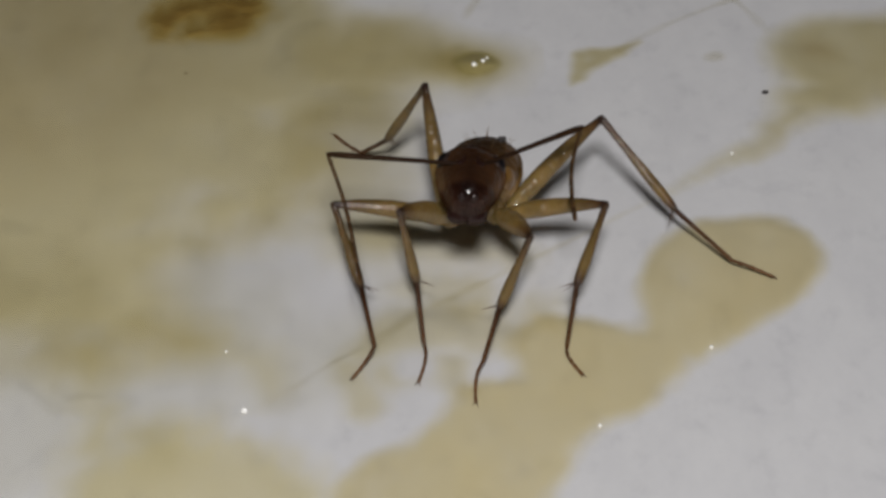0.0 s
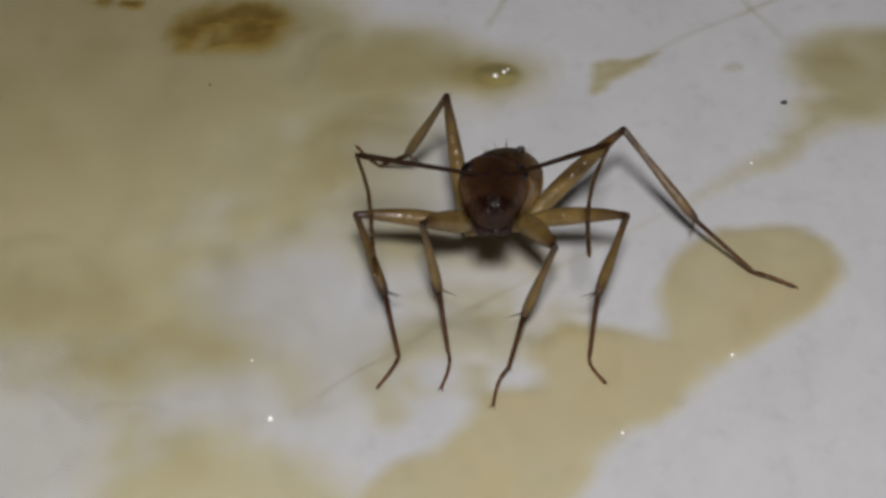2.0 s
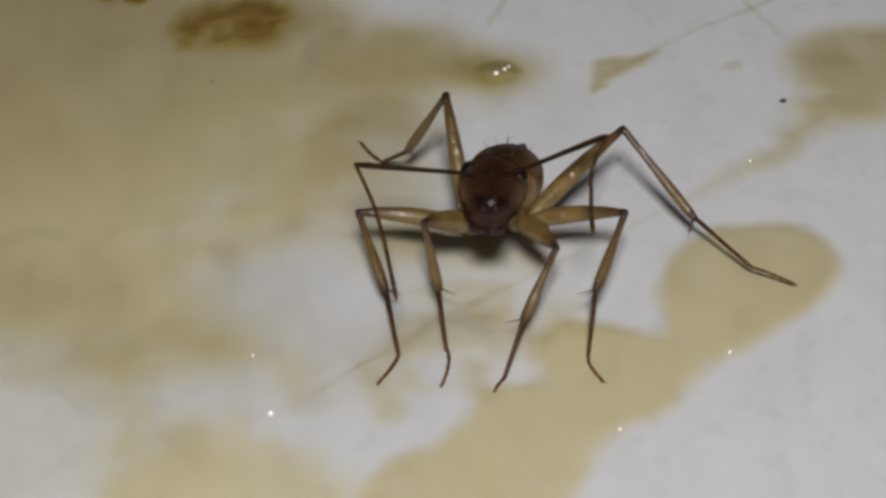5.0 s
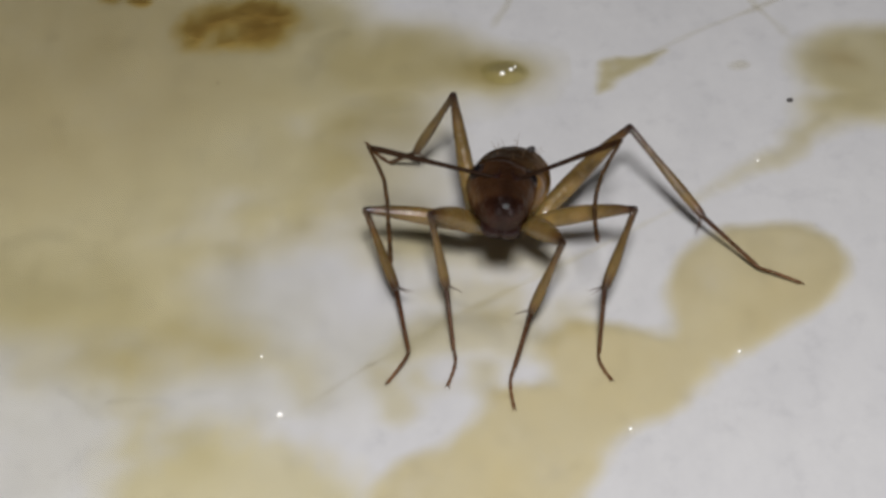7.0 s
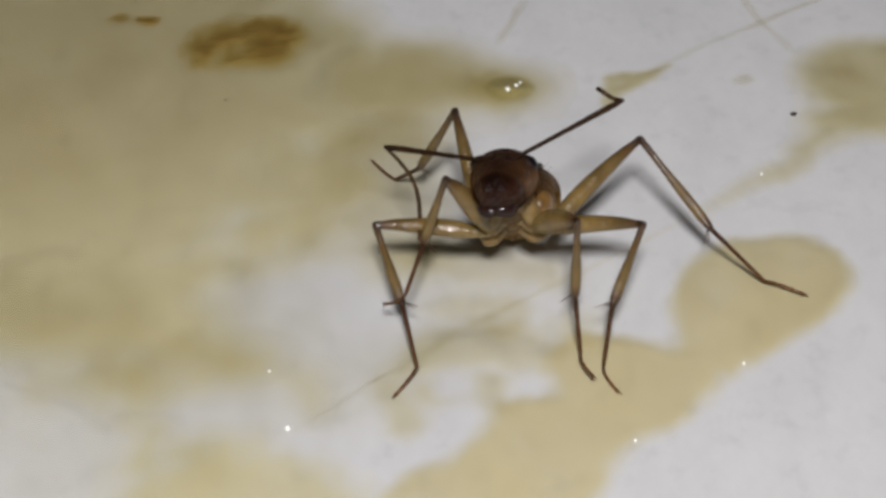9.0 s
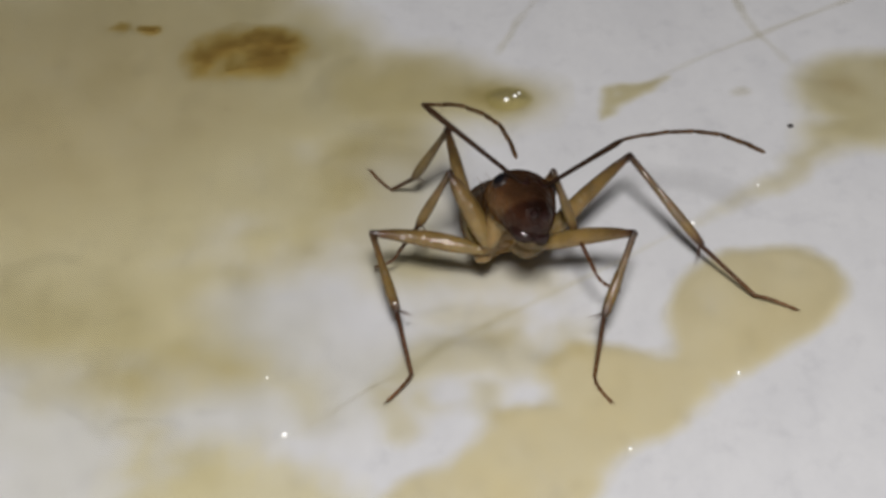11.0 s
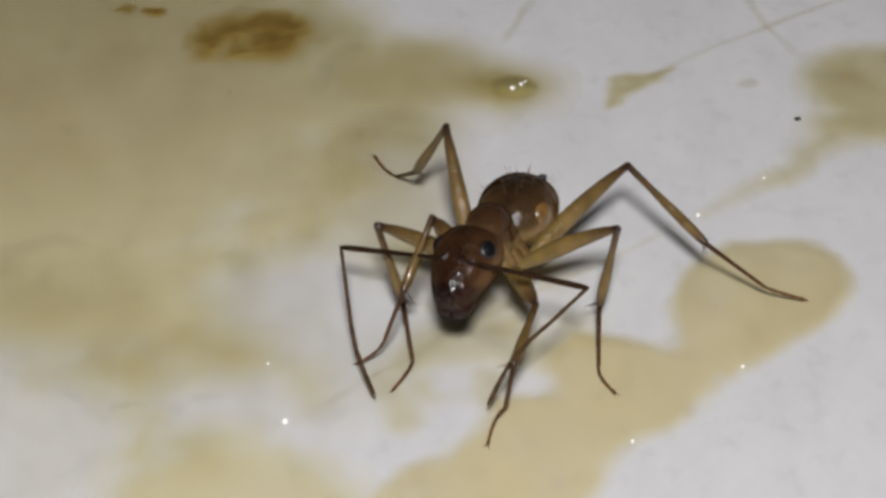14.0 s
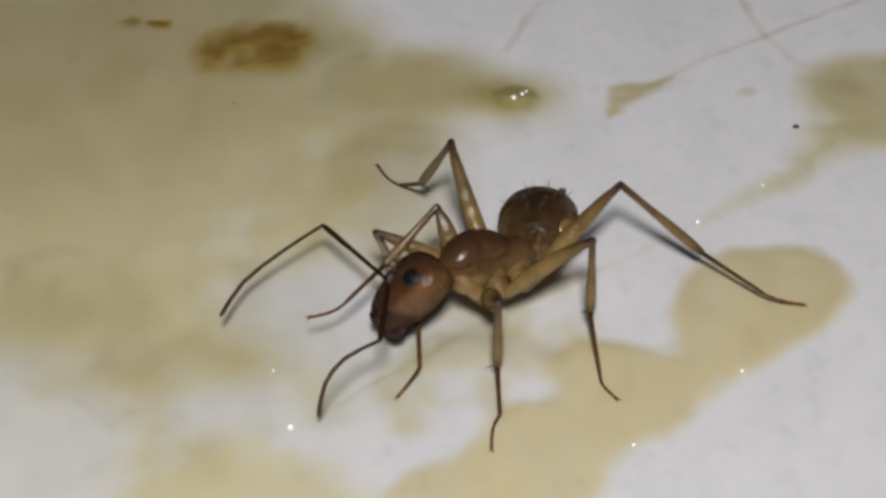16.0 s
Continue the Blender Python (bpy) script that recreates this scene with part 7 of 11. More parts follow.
    walk(A["left", "middle", 0], [
        at(0, 0.026, 0.639, -0.75, 0, 2, 64.3),
        at(0.5, 0.026, 0.639, -0.75, -0.3, 7.6, 60.3),
        at(1, 0.026, 0.639, -0.75, -0.4, 6.8, 60.1),
        at(1.5, 0.026, 0.639, -0.75, -0.4, 7.7, 60),
        at(2, 0.026, 0.639, -0.75, 0.1, 7.2, 63.7),
        at(2.5, 0.026, 0.639, -0.75, -0.2, 6.4, 61),
        at(3, 0.026, 0.639, -0.75, -0, 2.4, 63.7),
        at(3.5, 0.026, 0.639, -0.75, -0.3, 5.4, 59.6),
        at(4, 0.026, 0.639, -0.75, -0, 3.6, 62.8),
        at(6.5, 0.026, 0.639, -0.75, 0, 3.8, 63.8),
        at(7, 0.026, 0.639, -0.75, 0.1, -1.8, 68.6),
        at(7.5, 0.026, 0.639, -0.75, 0.1, 0.3, 68),
        at(8, 0.026, 0.639, -0.75, 0, -2.2, 72.8),
        at(8.5, 0.026, 0.639, -0.75, -0.1, 5.4, 67.5),
        at(8.7, 0.026, 0.639, -0.75, -0.6, 9.7, 63.8),
        at(8.8, 0.026, 0.639, -0.75, -0.6, 12.7, 63.9),
        at(9, 0.026, 0.639, -0.75, -0.1, 10.2, 66.1),
        at(9.1, 0.026, 0.639, -0.75, -0.4, 16.1, 65.1),
        at(9.2, 0.026, 0.639, -0.75, 0.1, 14.1, 67),
        at(11.3, 0.026, 0.639, -0.75, -2.9, 9.2, 52),
        at(11.5, 0.026, 0.639, -0.75, -2.5, 10.5, 54.7),
        at(11.6, 0.026, 0.639, -0.75, -1.9, 13.8, 57.4),
        at(11.7, 0.026, 0.639, -0.75, -1.6, 10.5, 59),
        at(11.8, 0.026, 0.639, -0.75, -1.2, 8.9, 61.1),
        at(11.9, 0.026, 0.639, -0.75, -0.7, 8.2, 64.2),
        at(12, 0.026, 0.639, -0.75, -0.8, 3, 63.9),
        at(12.2, 0.026, 0.639, -0.75, -0.9, -5, 71.3),
        at(12.5, 0.026, 0.639, -0.75, -3.4, -16.4, 84.6),
        at(13, 0.026, 0.639, -0.75, -6.2, -24.7, 92.7),
        at(13.167, 0.026, 0.639, -0.75, -5.2, -24.8, 90.2),
        at(13.333, 0.026, 0.639, -0.75, -3.3, -24.8, 85.6),
        at(13.5, 0.026, 0.639, -0.75, -2.2, -24.8, 83.2),
        at(14, 0.026, 0.639, -0.75, -1.4, -22.1, 81.1),
        at(14.5, 0.026, 0.639, -0.75, -1.7, -21.1, 81.8),
        at(15, 0.026, 0.639, -0.75, -7.5, -24.4, 97),
        at(15.167, 0.026, 0.639, -0.75, -10.2, -28.1, 102.9),
        at(15.333, 0.026, 0.639, -0.75, -16.5, -34.4, 115.2),
        at(15.5, 0.026, 0.639, -0.75, -20.8, -37.2, 122.4),
        at(15.667, 0.026, 0.639, -0.75, -22.1, -36.7, 124.6),
        at(15.833, 0.026, 0.639, -0.75, -24.4, -35.8, 128.4),
        at(16, 0.026, 0.639, -0.75, -25.6, -35.3, 130.5),
    ])
    walk(A["left", "middle", 1], [
        at(0, 1.211, 3.103, -0.848, 127.3, 61.6, -56.2),
        at(0.5, 1.367, 2.995, -1.113, 121.3, 59.3, -63),
        at(1, 1.378, 2.993, -1.075, 121.9, 58.3, -62.4),
        at(1.5, 1.382, 2.984, -1.116, 114.3, 59.9, -71.2),
        at(2, 1.229, 3.073, -1.094, 121.8, 60.8, -62.6),
        at(2.5, 1.341, 3.013, -1.055, 117.6, 60.9, -67.4),
        at(3, 1.234, 3.083, -0.865, 123.2, 62.4, -61),
        at(3.5, 1.403, 2.984, -1.006, 116.7, 62.1, -68.4),
        at(4, 1.272, 3.066, -0.923, 121.9, 61.3, -62.5),
        at(6.5, 1.228, 3.086, -0.934, 123, 61.8, -61.2),
        at(7, 1.02, 3.179, -0.664, 130.4, 60.5, -52.8),
        at(7.5, 1.046, 3.169, -0.765, 133.1, 57.6, -49.7),
        at(8, 0.834, 3.244, -0.646, 131.5, 62, -51.5),
        at(8.5, 1.066, 3.148, -1.005, 115.8, 62.8, -69.2),
        at(8.7, 1.211, 3.052, -1.211, 103.7, 64.6, -82.6),
        at(8.8, 1.196, 3.032, -1.351, 101.9, 63.7, -84.7),
        at(9, 1.114, 3.098, -1.235, 101.4, 64.1, -85.3),
        at(9.1, 1.13, 3.02, -1.507, 94, 62.1, -93.5),
        at(9.2, 1.062, 3.074, -1.416, 90.7, 63.5, -97.2),
        at(11.3, 1.686, 2.761, -1.189, 88.8, 61.4, -99.4),
        at(11.5, 1.58, 2.83, -1.249, 95.5, 61.8, -91.7),
        at(11.6, 1.453, 2.871, -1.4, 98.3, 60.3, -88.5),
        at(11.7, 1.408, 2.939, -1.249, 99, 62.4, -87.7),
        at(11.8, 1.328, 2.998, -1.171, 101.8, 64.7, -84.6),
        at(11.9, 1.202, 3.07, -1.137, 108.1, 63.5, -77.6),
        at(12, 1.224, 3.087, -0.895, 124.4, 60.9, -59.2),
        at(12.2, 0.896, 3.215, -0.514, 142.6, 60.5, -38.4),
        at(12.5, 0.272, 3.241, 0.018, 155.9, 62.5, -23.3),
        at(13, -0.091, 3.114, 0.388, 175.5, 56.5, -0.6),
        at(13.167, 0.016, 3.114, 0.392, 164, 67.9, -13.5),
        at(13.333, 0.214, 3.104, 0.395, 85.5, 76.9, -94.6),
        at(13.5, 0.32, 3.093, 0.394, 53, 68.5, -128.5),
        at(14, 0.416, 3.129, 0.272, 48.8, 68.6, -133),
        at(14.5, 0.388, 3.154, 0.229, 52.3, 67.4, -129.2),
        at(15, -0.275, 3.096, 0.371, 56.8, 71.2, -124.4),
        at(15.167, -0.511, 2.976, 0.532, 107.4, 83.7, -73),
        at(15.333, -0.928, 2.671, 0.785, -154.8, 62.6, 26.4),
        at(15.5, -1.137, 2.469, 0.894, -150.6, 47.2, 31.5),
        at(15.667, -1.21, 2.433, 0.877, -153.3, 60.1, 28.1),
        at(15.833, -1.343, 2.364, 0.841, 173.1, 82.6, -6.6),
        at(16, -1.412, 2.324, 0.819, 70.8, 80.8, -109.6),
    ])
    walk(A["left", "middle", 2], [
        at(0, 1.784, 2.247, -2.753, -155.6, 58.5, -158.8),
        at(0.5, 1.868, 2.009, -2.973, -157.1, 55.1, -160.6),
        at(1, 1.905, 1.986, -2.916, -156.8, 56.6, -160.2),
        at(1.5, 1.731, 1.958, -2.988, -159.8, 57.9, -163.8),
        at(2, 1.715, 2.134, -2.983, -157.7, 56.4, -161.3),
        at(2.5, 1.745, 2.042, -2.942, -159.3, 55.5, -163.3),
        at(3, 1.719, 2.209, -2.779, -160.1, 56.7, -164.3),
        at(3.5, 1.775, 2.044, -2.917, -161.1, 56.9, -165.5),
        at(4, 1.752, 2.144, -2.82, -156.8, 63.1, -160.5),
        at(6.5, 1.72, 2.192, -2.84, -155.3, 61.8, -158.8),
        at(7, 1.664, 2.332, -2.543, -157.5, 65.1, -161.2),
        at(7.5, 1.795, 2.286, -2.587, -157.2, 61.6, -161),
        at(8, 1.466, 2.45, -2.552, -153.6, 63.8, -156.9),
        at(8.5, 1.416, 2.226, -2.923, -156.2, 59.2, -159.8),
        at(8.7, 1.33, 2.132, -3.16, -160.6, 48.2, -165.2),
        at(8.8, 1.284, 2.08, -3.288, -160.4, 47, -165),
        at(9, 1.192, 2.157, -3.181, -159.8, 47.7, -164.2),
        at(9.1, 1.069, 2.009, -3.415, -159.5, 43.3, -163.7),
        at(9.2, 0.941, 2.118, -3.349, -160.7, 42.1, -165.5),
        at(11.3, 1.518, 1.743, -3.086, -162.6, 49.2, -168.1),
        at(11.5, 1.549, 1.809, -3.156, -163.2, 48.9, -169),
        at(11.6, 1.481, 1.802, -3.272, -163.4, 45.4, -169.3),
        at(11.7, 1.447, 1.939, -3.162, -163.2, 47, -169),
        at(11.8, 1.415, 2.082, -3.121, -161.8, 46.8, -167.1),
        at(11.9, 1.409, 2.13, -3.068, -161.8, 49.6, -167),
        at(12, 1.762, 2.184, -2.781, -157.5, 54.2, -161.6),
        at(12.2, 1.729, 2.556, -2.393, -157.5, 58.7, -161.6),
        at(12.5, 1.187, 2.846, -1.894, -156.2, 66.3, -160.1),
        at(13, 1.099, 3.102, -1.411, -160.6, 68.9, -164.9),
        at(13.167, 0.807, 2.923, -1.609, -160.7, 83, -165),
        at(13.333, 0.174, 2.614, -1.711, 19.5, 70.7, 15.2),
        at(13.5, -0.175, 2.472, -1.621, 19.5, 56.5, 15.2),
        at(14, -0.124, 2.549, -1.747, 14, 51.8, 8.4),
        at(14.5, -0.139, 2.508, -1.77, 15.1, 51.2, 9.9),
        at(15, -0.671, 2.519, -1.681, 29.1, 44, 28.7),
        at(15.167, -0.441, 2.747, -1.617, 32.1, 59.5, 32.5),
        at(15.333, -0.038, 3.112, -1.13, 102.2, 84.7, 103.9),
        at(15.5, 0.111, 3.232, -0.684, -177.8, 74.3, -175.3),
        at(15.667, -0.259, 2.94, -0.994, 116.7, 77.7, 117.6),
        at(15.833, -1.067, 2.332, -1.305, 68.9, 54.6, 66.8),
        at(16, -1.529, 1.997, -1.323, 63.8, 39.6, 60),
    ])
    walk(A["left", "middle", 3], [
        at(0, 0.999, 1.944, -4.128, 0, 44.2, 24.5),
        at(0.5, 0.997, 1.703, -4.296, -6.8, 45.8, 14.9),
        at(1, 1.07, 1.686, -4.264, -4.5, 45.6, 18.2),
        at(1.5, 0.908, 1.719, -4.356, -6.5, 44.7, 15.3),
        at(2, 0.869, 1.848, -4.325, -2, 45.3, 21.6),
        at(2.5, 0.869, 1.779, -4.275, -3, 46.6, 20.3),
        at(3, 0.863, 1.967, -4.13, 0.7, 44.8, 25.4),
        at(3.5, 0.922, 1.822, -4.27, -4.7, 45.1, 17.8),
        at(4, 1.064, 1.9, -4.26, -3.5, 42.8, 19.5),
        at(6.5, 1.008, 1.917, -4.263, -3, 43.6, 20.3),
        at(7, 1.019, 2.113, -4.011, -3.5, 42.2, 19.6),
        at(7.5, 1.067, 2.035, -4.01, -2.9, 44.5, 20.5),
        at(8, 0.809, 2.169, -4.003, 2.3, 42.4, 28),
        at(8.5, 0.637, 1.939, -4.316, 1.1, 51.3, 26.3),
        at(8.7, 0.288, 1.857, -4.365, -0.9, 53.6, 23.9),
        at(8.8, 0.22, 1.795, -4.471, -2.4, 55.1, 21.9),
        at(9, 0.147, 1.86, -4.376, 1.3, 53.6, 26.6),
        at(9.1, -0.06, 1.679, -4.524, -2, 57.6, 22.5),
        at(9.2, -0.22, 1.817, -4.433, 2.2, 57, 27.4),
        at(11.3, 0.485, 1.526, -4.311, -11, 48.9, 11.1),
        at(11.5, 0.507, 1.606, -4.374, -12.3, 48, 9.4),
        at(11.6, 0.363, 1.59, -4.424, -11.1, 55.5, 10.8),
        at(11.7, 0.365, 1.729, -4.346, -6.8, 54.3, 16.1),
        at(11.8, 0.334, 1.834, -4.301, -2, 53.3, 22.1),
        at(11.9, 0.386, 1.894, -4.302, -4.6, 53.1, 18.7),
        at(12, 0.864, 1.884, -4.092, -3.3, 47.3, 20.5),
        at(12.2, 0.932, 2.29, -3.776, 4.6, 46.5, 31.3),
        at(12.5, 0.576, 2.625, -3.377, 10, 34.9, 39.5),
        at(13, 0.537, 2.95, -2.919, 14, 31, 46.8),
        at(13.167, 0.618, 2.873, -3.211, 13.2, 29.8, 45.2),
        at(13.333, 0.689, 2.754, -3.231, 11.8, 27.7, 42.3),
        at(13.5, 0.681, 2.704, -2.962, 11.1, 26.5, 40.8),
        at(14, 0.859, 2.694, -3.009, 9.1, 26.5, 36.3),
        at(14.5, 0.855, 2.682, -3.024, 8.5, 26.7, 35),
        at(15, 0.343, 3.073, -2.796, 12.6, 25.5, 44.2),
        at(15.167, 0.247, 3.186, -3.004, 14.6, 22.8, 49.1),
        at(15.333, -0.074, 3.256, -2.736, 17.5, 17.6, 57.6),
        at(15.5, -0.325, 3.197, -2.241, 18.7, 14.6, 62),
        at(15.667, -0.418, 3.245, -2.567, 19.6, 14, 65.5),
        at(15.833, -0.7, 3.187, -2.613, 21.1, 12.8, 72),
        at(16, -0.913, 3.062, -2.343, 21.9, 12.1, 75.5),
    ])
    walk(A["left", "hind", 0], [
        at(0, -0.596, 0.661, -0.786, -15.4, -40.7, 107.2),
        at(0.5, -0.596, 0.661, -0.786, -11.2, -36.3, 102.5),
        at(1, -0.596, 0.661, -0.786, -10.5, -36.1, 101.5),
        at(1.5, -0.596, 0.661, -0.786, -10, -37.3, 100.4),
        at(2, -0.596, 0.661, -0.786, -11.5, -38.2, 102.4),
        at(2.5, -0.596, 0.661, -0.786, -11.3, -37.1, 102.4),
        at(3, -0.596, 0.661, -0.786, -15.1, -39.9, 107),
        at(3.5, -0.596, 0.661, -0.786, -11.6, -38.3, 102.5),
        at(4, -0.596, 0.661, -0.786, -12.7, -38.9, 103.7),
        at(6.5, -0.596, 0.661, -0.786, -14.1, -39.7, 105.7),
        at(7, -0.596, 0.661, -0.786, -18.2, -40.3, 111.3),
        at(7.5, -0.596, 0.661, -0.786, -17.8, -39, 111.2),
        at(8, -0.596, 0.661, -0.786, -20.6, -41.8, 114.2),
        at(8.5, -0.596, 0.661, -0.786, -12.8, -41.2, 103.3),
        at(8.7, -0.596, 0.661, -0.786, -9.6, -41, 98.6),
        at(8.8, -0.596, 0.661, -0.786, -7.7, -39.2, 96.5),
        at(9, -0.596, 0.661, -0.786, -8.6, -41.3, 97.1),
        at(9.1, -0.596, 0.661, -0.786, -4.4, -37.7, 91.8),
        at(9.2, -0.596, 0.661, -0.786, -5.8, -41.5, 92.4),
        at(11.3, -0.596, 0.661, -0.786, -4.9, -36.8, 92.5),
        at(11.5, -0.596, 0.661, -0.786, -6.2, -35.4, 95.2),
        at(11.6, -0.596, 0.661, -0.786, -5.1, -34.3, 94.2),
        at(11.7, -0.596, 0.661, -0.786, -7.3, -37.2, 96.6),
        at(11.8, -0.596, 0.661, -0.786, -9.2, -38.7, 99.1),
        at(11.9, -0.596, 0.661, -0.786, -10.4, -38, 101.5),
        at(12, -0.596, 0.661, -0.786, -14.3, -37.2, 107.8),
        at(12.2, -0.596, 0.661, -0.786, -22.4, -41.2, 118.2),
        at(12.5, -0.596, 0.661, -0.786, -35.8, -42.8, 135.7),
        at(13, -0.596, 0.661, -0.786, -47.2, -43.5, 149.8),
        at(13.5, -0.596, 0.661, -0.786, -42, -39.1, 144.7),
        at(14, -0.596, 0.661, -0.786, -34.1, -32.3, 136.2),
        at(14.5, -0.596, 0.661, -0.786, -33.4, -29.4, 136.7),
        at(15, -0.596, 0.661, -0.786, -38.9, -28.6, 145.8),
        at(15.5, -0.596, 0.661, -0.786, -58.3, -30.6, 173),
        at(16, -0.596, 0.661, -0.786, -64.3, -27.1, -176.6),
    ])
    walk(A["left", "hind", 1], [
        at(0, -1.425, 3.342, 1.625, -78.9, 54.7, 98.7),
        at(0.5, -1.242, 3.572, 1.405, -80.8, 57.8, 96.5),
        at(1, -1.191, 3.59, 1.395, -81.7, 58, 95.4),
        at(1.5, -1.125, 3.557, 1.455, -82.5, 57, 94.5),
        at(2, -1.221, 3.502, 1.5, -77.4, 56.6, 100.6),
        at(2.5, -1.23, 3.544, 1.445, -82.9, 57.8, 94),
        at(3, -1.425, 3.374, 1.59, -80.9, 55, 96.4),
        at(3.5, -1.223, 3.495, 1.508, -86.6, 56.9, 89.5),
        at(4, -1.28, 3.46, 1.535, -86.6, 56.6, 89.5),
        at(6.5, -1.366, 3.401, 1.578, -76.5, 55.7, 101.6),
        at(7, -1.624, 3.291, 1.605, -78.2, 53.8, 99.5),
        at(7.5, -1.638, 3.341, 1.542, -76.9, 54.5, 101.1),
        at(8, -1.728, 3.177, 1.679, -76.1, 53.3, 102),
        at(8.5, -1.238, 3.368, 1.653, -75.8, 55.2, 102.5),
        at(8.7, -1.014, 3.421, 1.642, -73.7, 55.5, 105.1),
        at(8.8, -0.922, 3.508, 1.555, -72.2, 56.4, 107.1),
        at(9, -0.941, 3.42, 1.655, -80.8, 58.1, 96.7),
        at(9.1, -0.689, 3.589, 1.475, -78, 60.5, 100.6),
        at(9.2, -0.713, 3.428, 1.668, -75.4, 58.1, 103.3),
        at(11.3, -0.727, 3.623, 1.428, -72.1, 55.4, 107.2),
        at(11.5, -0.87, 3.664, 1.358, -72.8, 55.8, 106.3),
        at(11.6, -0.817, 3.709, 1.3, -67.9, 56.3, 112.1),
        at(11.7, -0.933, 3.59, 1.449, -67.4, 54.4, 112.8),
        at(11.8, -1.05, 3.511, 1.529, -66.7, 52.9, 113.6),
        at(11.9, -1.175, 3.518, 1.493, -65.2, 54.3, 115.5),
        at(12, -1.498, 3.465, 1.453, -73.2, 56.4, 105.8),
        at(12.2, -1.914, 3.113, 1.651, -72.4, 52.7, 106.6),
        at(12.5, -2.536, 2.557, 1.73, -87.6, 47.5, 86.1),
        at(13, -2.914, 2.011, 1.762, -85.2, 41.1, 87.1),
        at(13.5, -2.94, 2.323, 1.545, -94.3, 38.8, 74.3),
        at(14, -2.855, 2.824, 1.191, -101, 37.3, 65.5),
        at(14.5, -2.943, 2.872, 1.03, -101.3, 37.3, 65.5),
        at(15, -3.284, 2.488, 0.982, -58.6, 46.2, 124.7),
        at(15.5, -3.756, 1.049, 1.099, -76.6, 26.8, 93.2),
        at(16, -3.884, 0.468, 0.899, -43.9, 45.3, 145.3),
    ])
    walk(A["left", "hind", 2], [
        at(0, -1.679, 4.997, -0.743, -21.4, 46.6, 72.6),
        at(0.5, -1.416, 5.107, -1.049, -25.7, 51, 68.9),
        at(1, -1.337, 5.122, -1.064, -25.6, 49.8, 68.5),
        at(1.5, -1.25, 5.132, -0.977, -21.2, 51.3, 74.5),
        at(2, -1.514, 5.071, -0.921, -19.2, 49.3, 76.5),
        at(2.5, -1.339, 5.086, -1.009, -24.1, 49.5, 70.3),
        at(3, -1.609, 5.026, -0.787, -21, 47, 73.3),
        at(3.5, -1.209, 5.079, -0.921, -21.6, 48.8, 73.2),
        at(4, -1.267, 5.058, -0.885, -23.2, 47.1, 70.5),
        at(6.5, -1.693, 5.004, -0.816, -21.6, 47.4, 72.9),
        at(7, -1.905, 4.979, -0.735, -20.3, 46.1, 74.3),
        at(7.5, -1.961, 4.995, -0.818, -20.6, 46.5, 74),
        at(8, -2.089, 4.872, -0.646, -18.8, 45, 76.1),
        at(8.5, -1.596, 4.984, -0.729, -16.9, 48.7, 79.6),
        at(8.7, -1.442, 5.008, -0.747, -15.3, 50.5, 82.3),
        at(8.8, -1.393, 5.041, -0.861, -15.3, 51.6, 82.5),
        at(9, -1.12, 4.943, -0.806, 13.3, 40.2, 121.9),
        at(9.1, -0.951, 4.992, -1.05, 14.9, 40.4, 124.4),
        at(9.2, -1.066, 4.918, -0.795, 15.9, 36.6, 126),
        at(11.3, -1.212, 5.195, -0.96, -26, 53.9, 69.5),
        at(11.5, -1.327, 5.228, -1.041, -25.8, 53.8, 69.7),
        at(11.6, -1.423, 5.198, -1.113, -22.7, 53.9, 73.7),
        at(11.7, -1.587, 5.148, -0.908, -21.2, 51.8, 74.7),
        at(11.8, -1.75, 5.115, -0.784, -19.1, 51.1, 77.4),
        at(11.9, -1.902, 5.045, -0.863, -18.9, 49, 77),
        at(12, -1.936, 5.01, -0.961, -22.9, 48.5, 71.9),
        at(12.2, -2.416, 4.797, -0.656, -17.7, 42, 76.3),
        at(12.5, -2.405, 4.513, -0.407, 9.2, 36.3, 117.5),
        at(13, -2.804, 4.193, -0.144, 11.6, 35.4, 121.9),
        at(13.5, -2.329, 4.499, -0.272, 9.2, 36.9, 117.1),
        at(14, -1.896, 4.922, -0.565, 8, 38.9, 113.9),
        at(14.5, -1.988, 4.972, -0.728, 9.7, 42.4, 114.9),
        at(15, -4.426, 4.138, -1.111, -12.4, 30.1, 78.8),
        at(15.5, -3.902, 3.634, -0.208, 20.3, 36.5, 134.7),
        at(16, -5.56, 1.63, -1.163, 6.6, 21.1, 106.7),
    ])
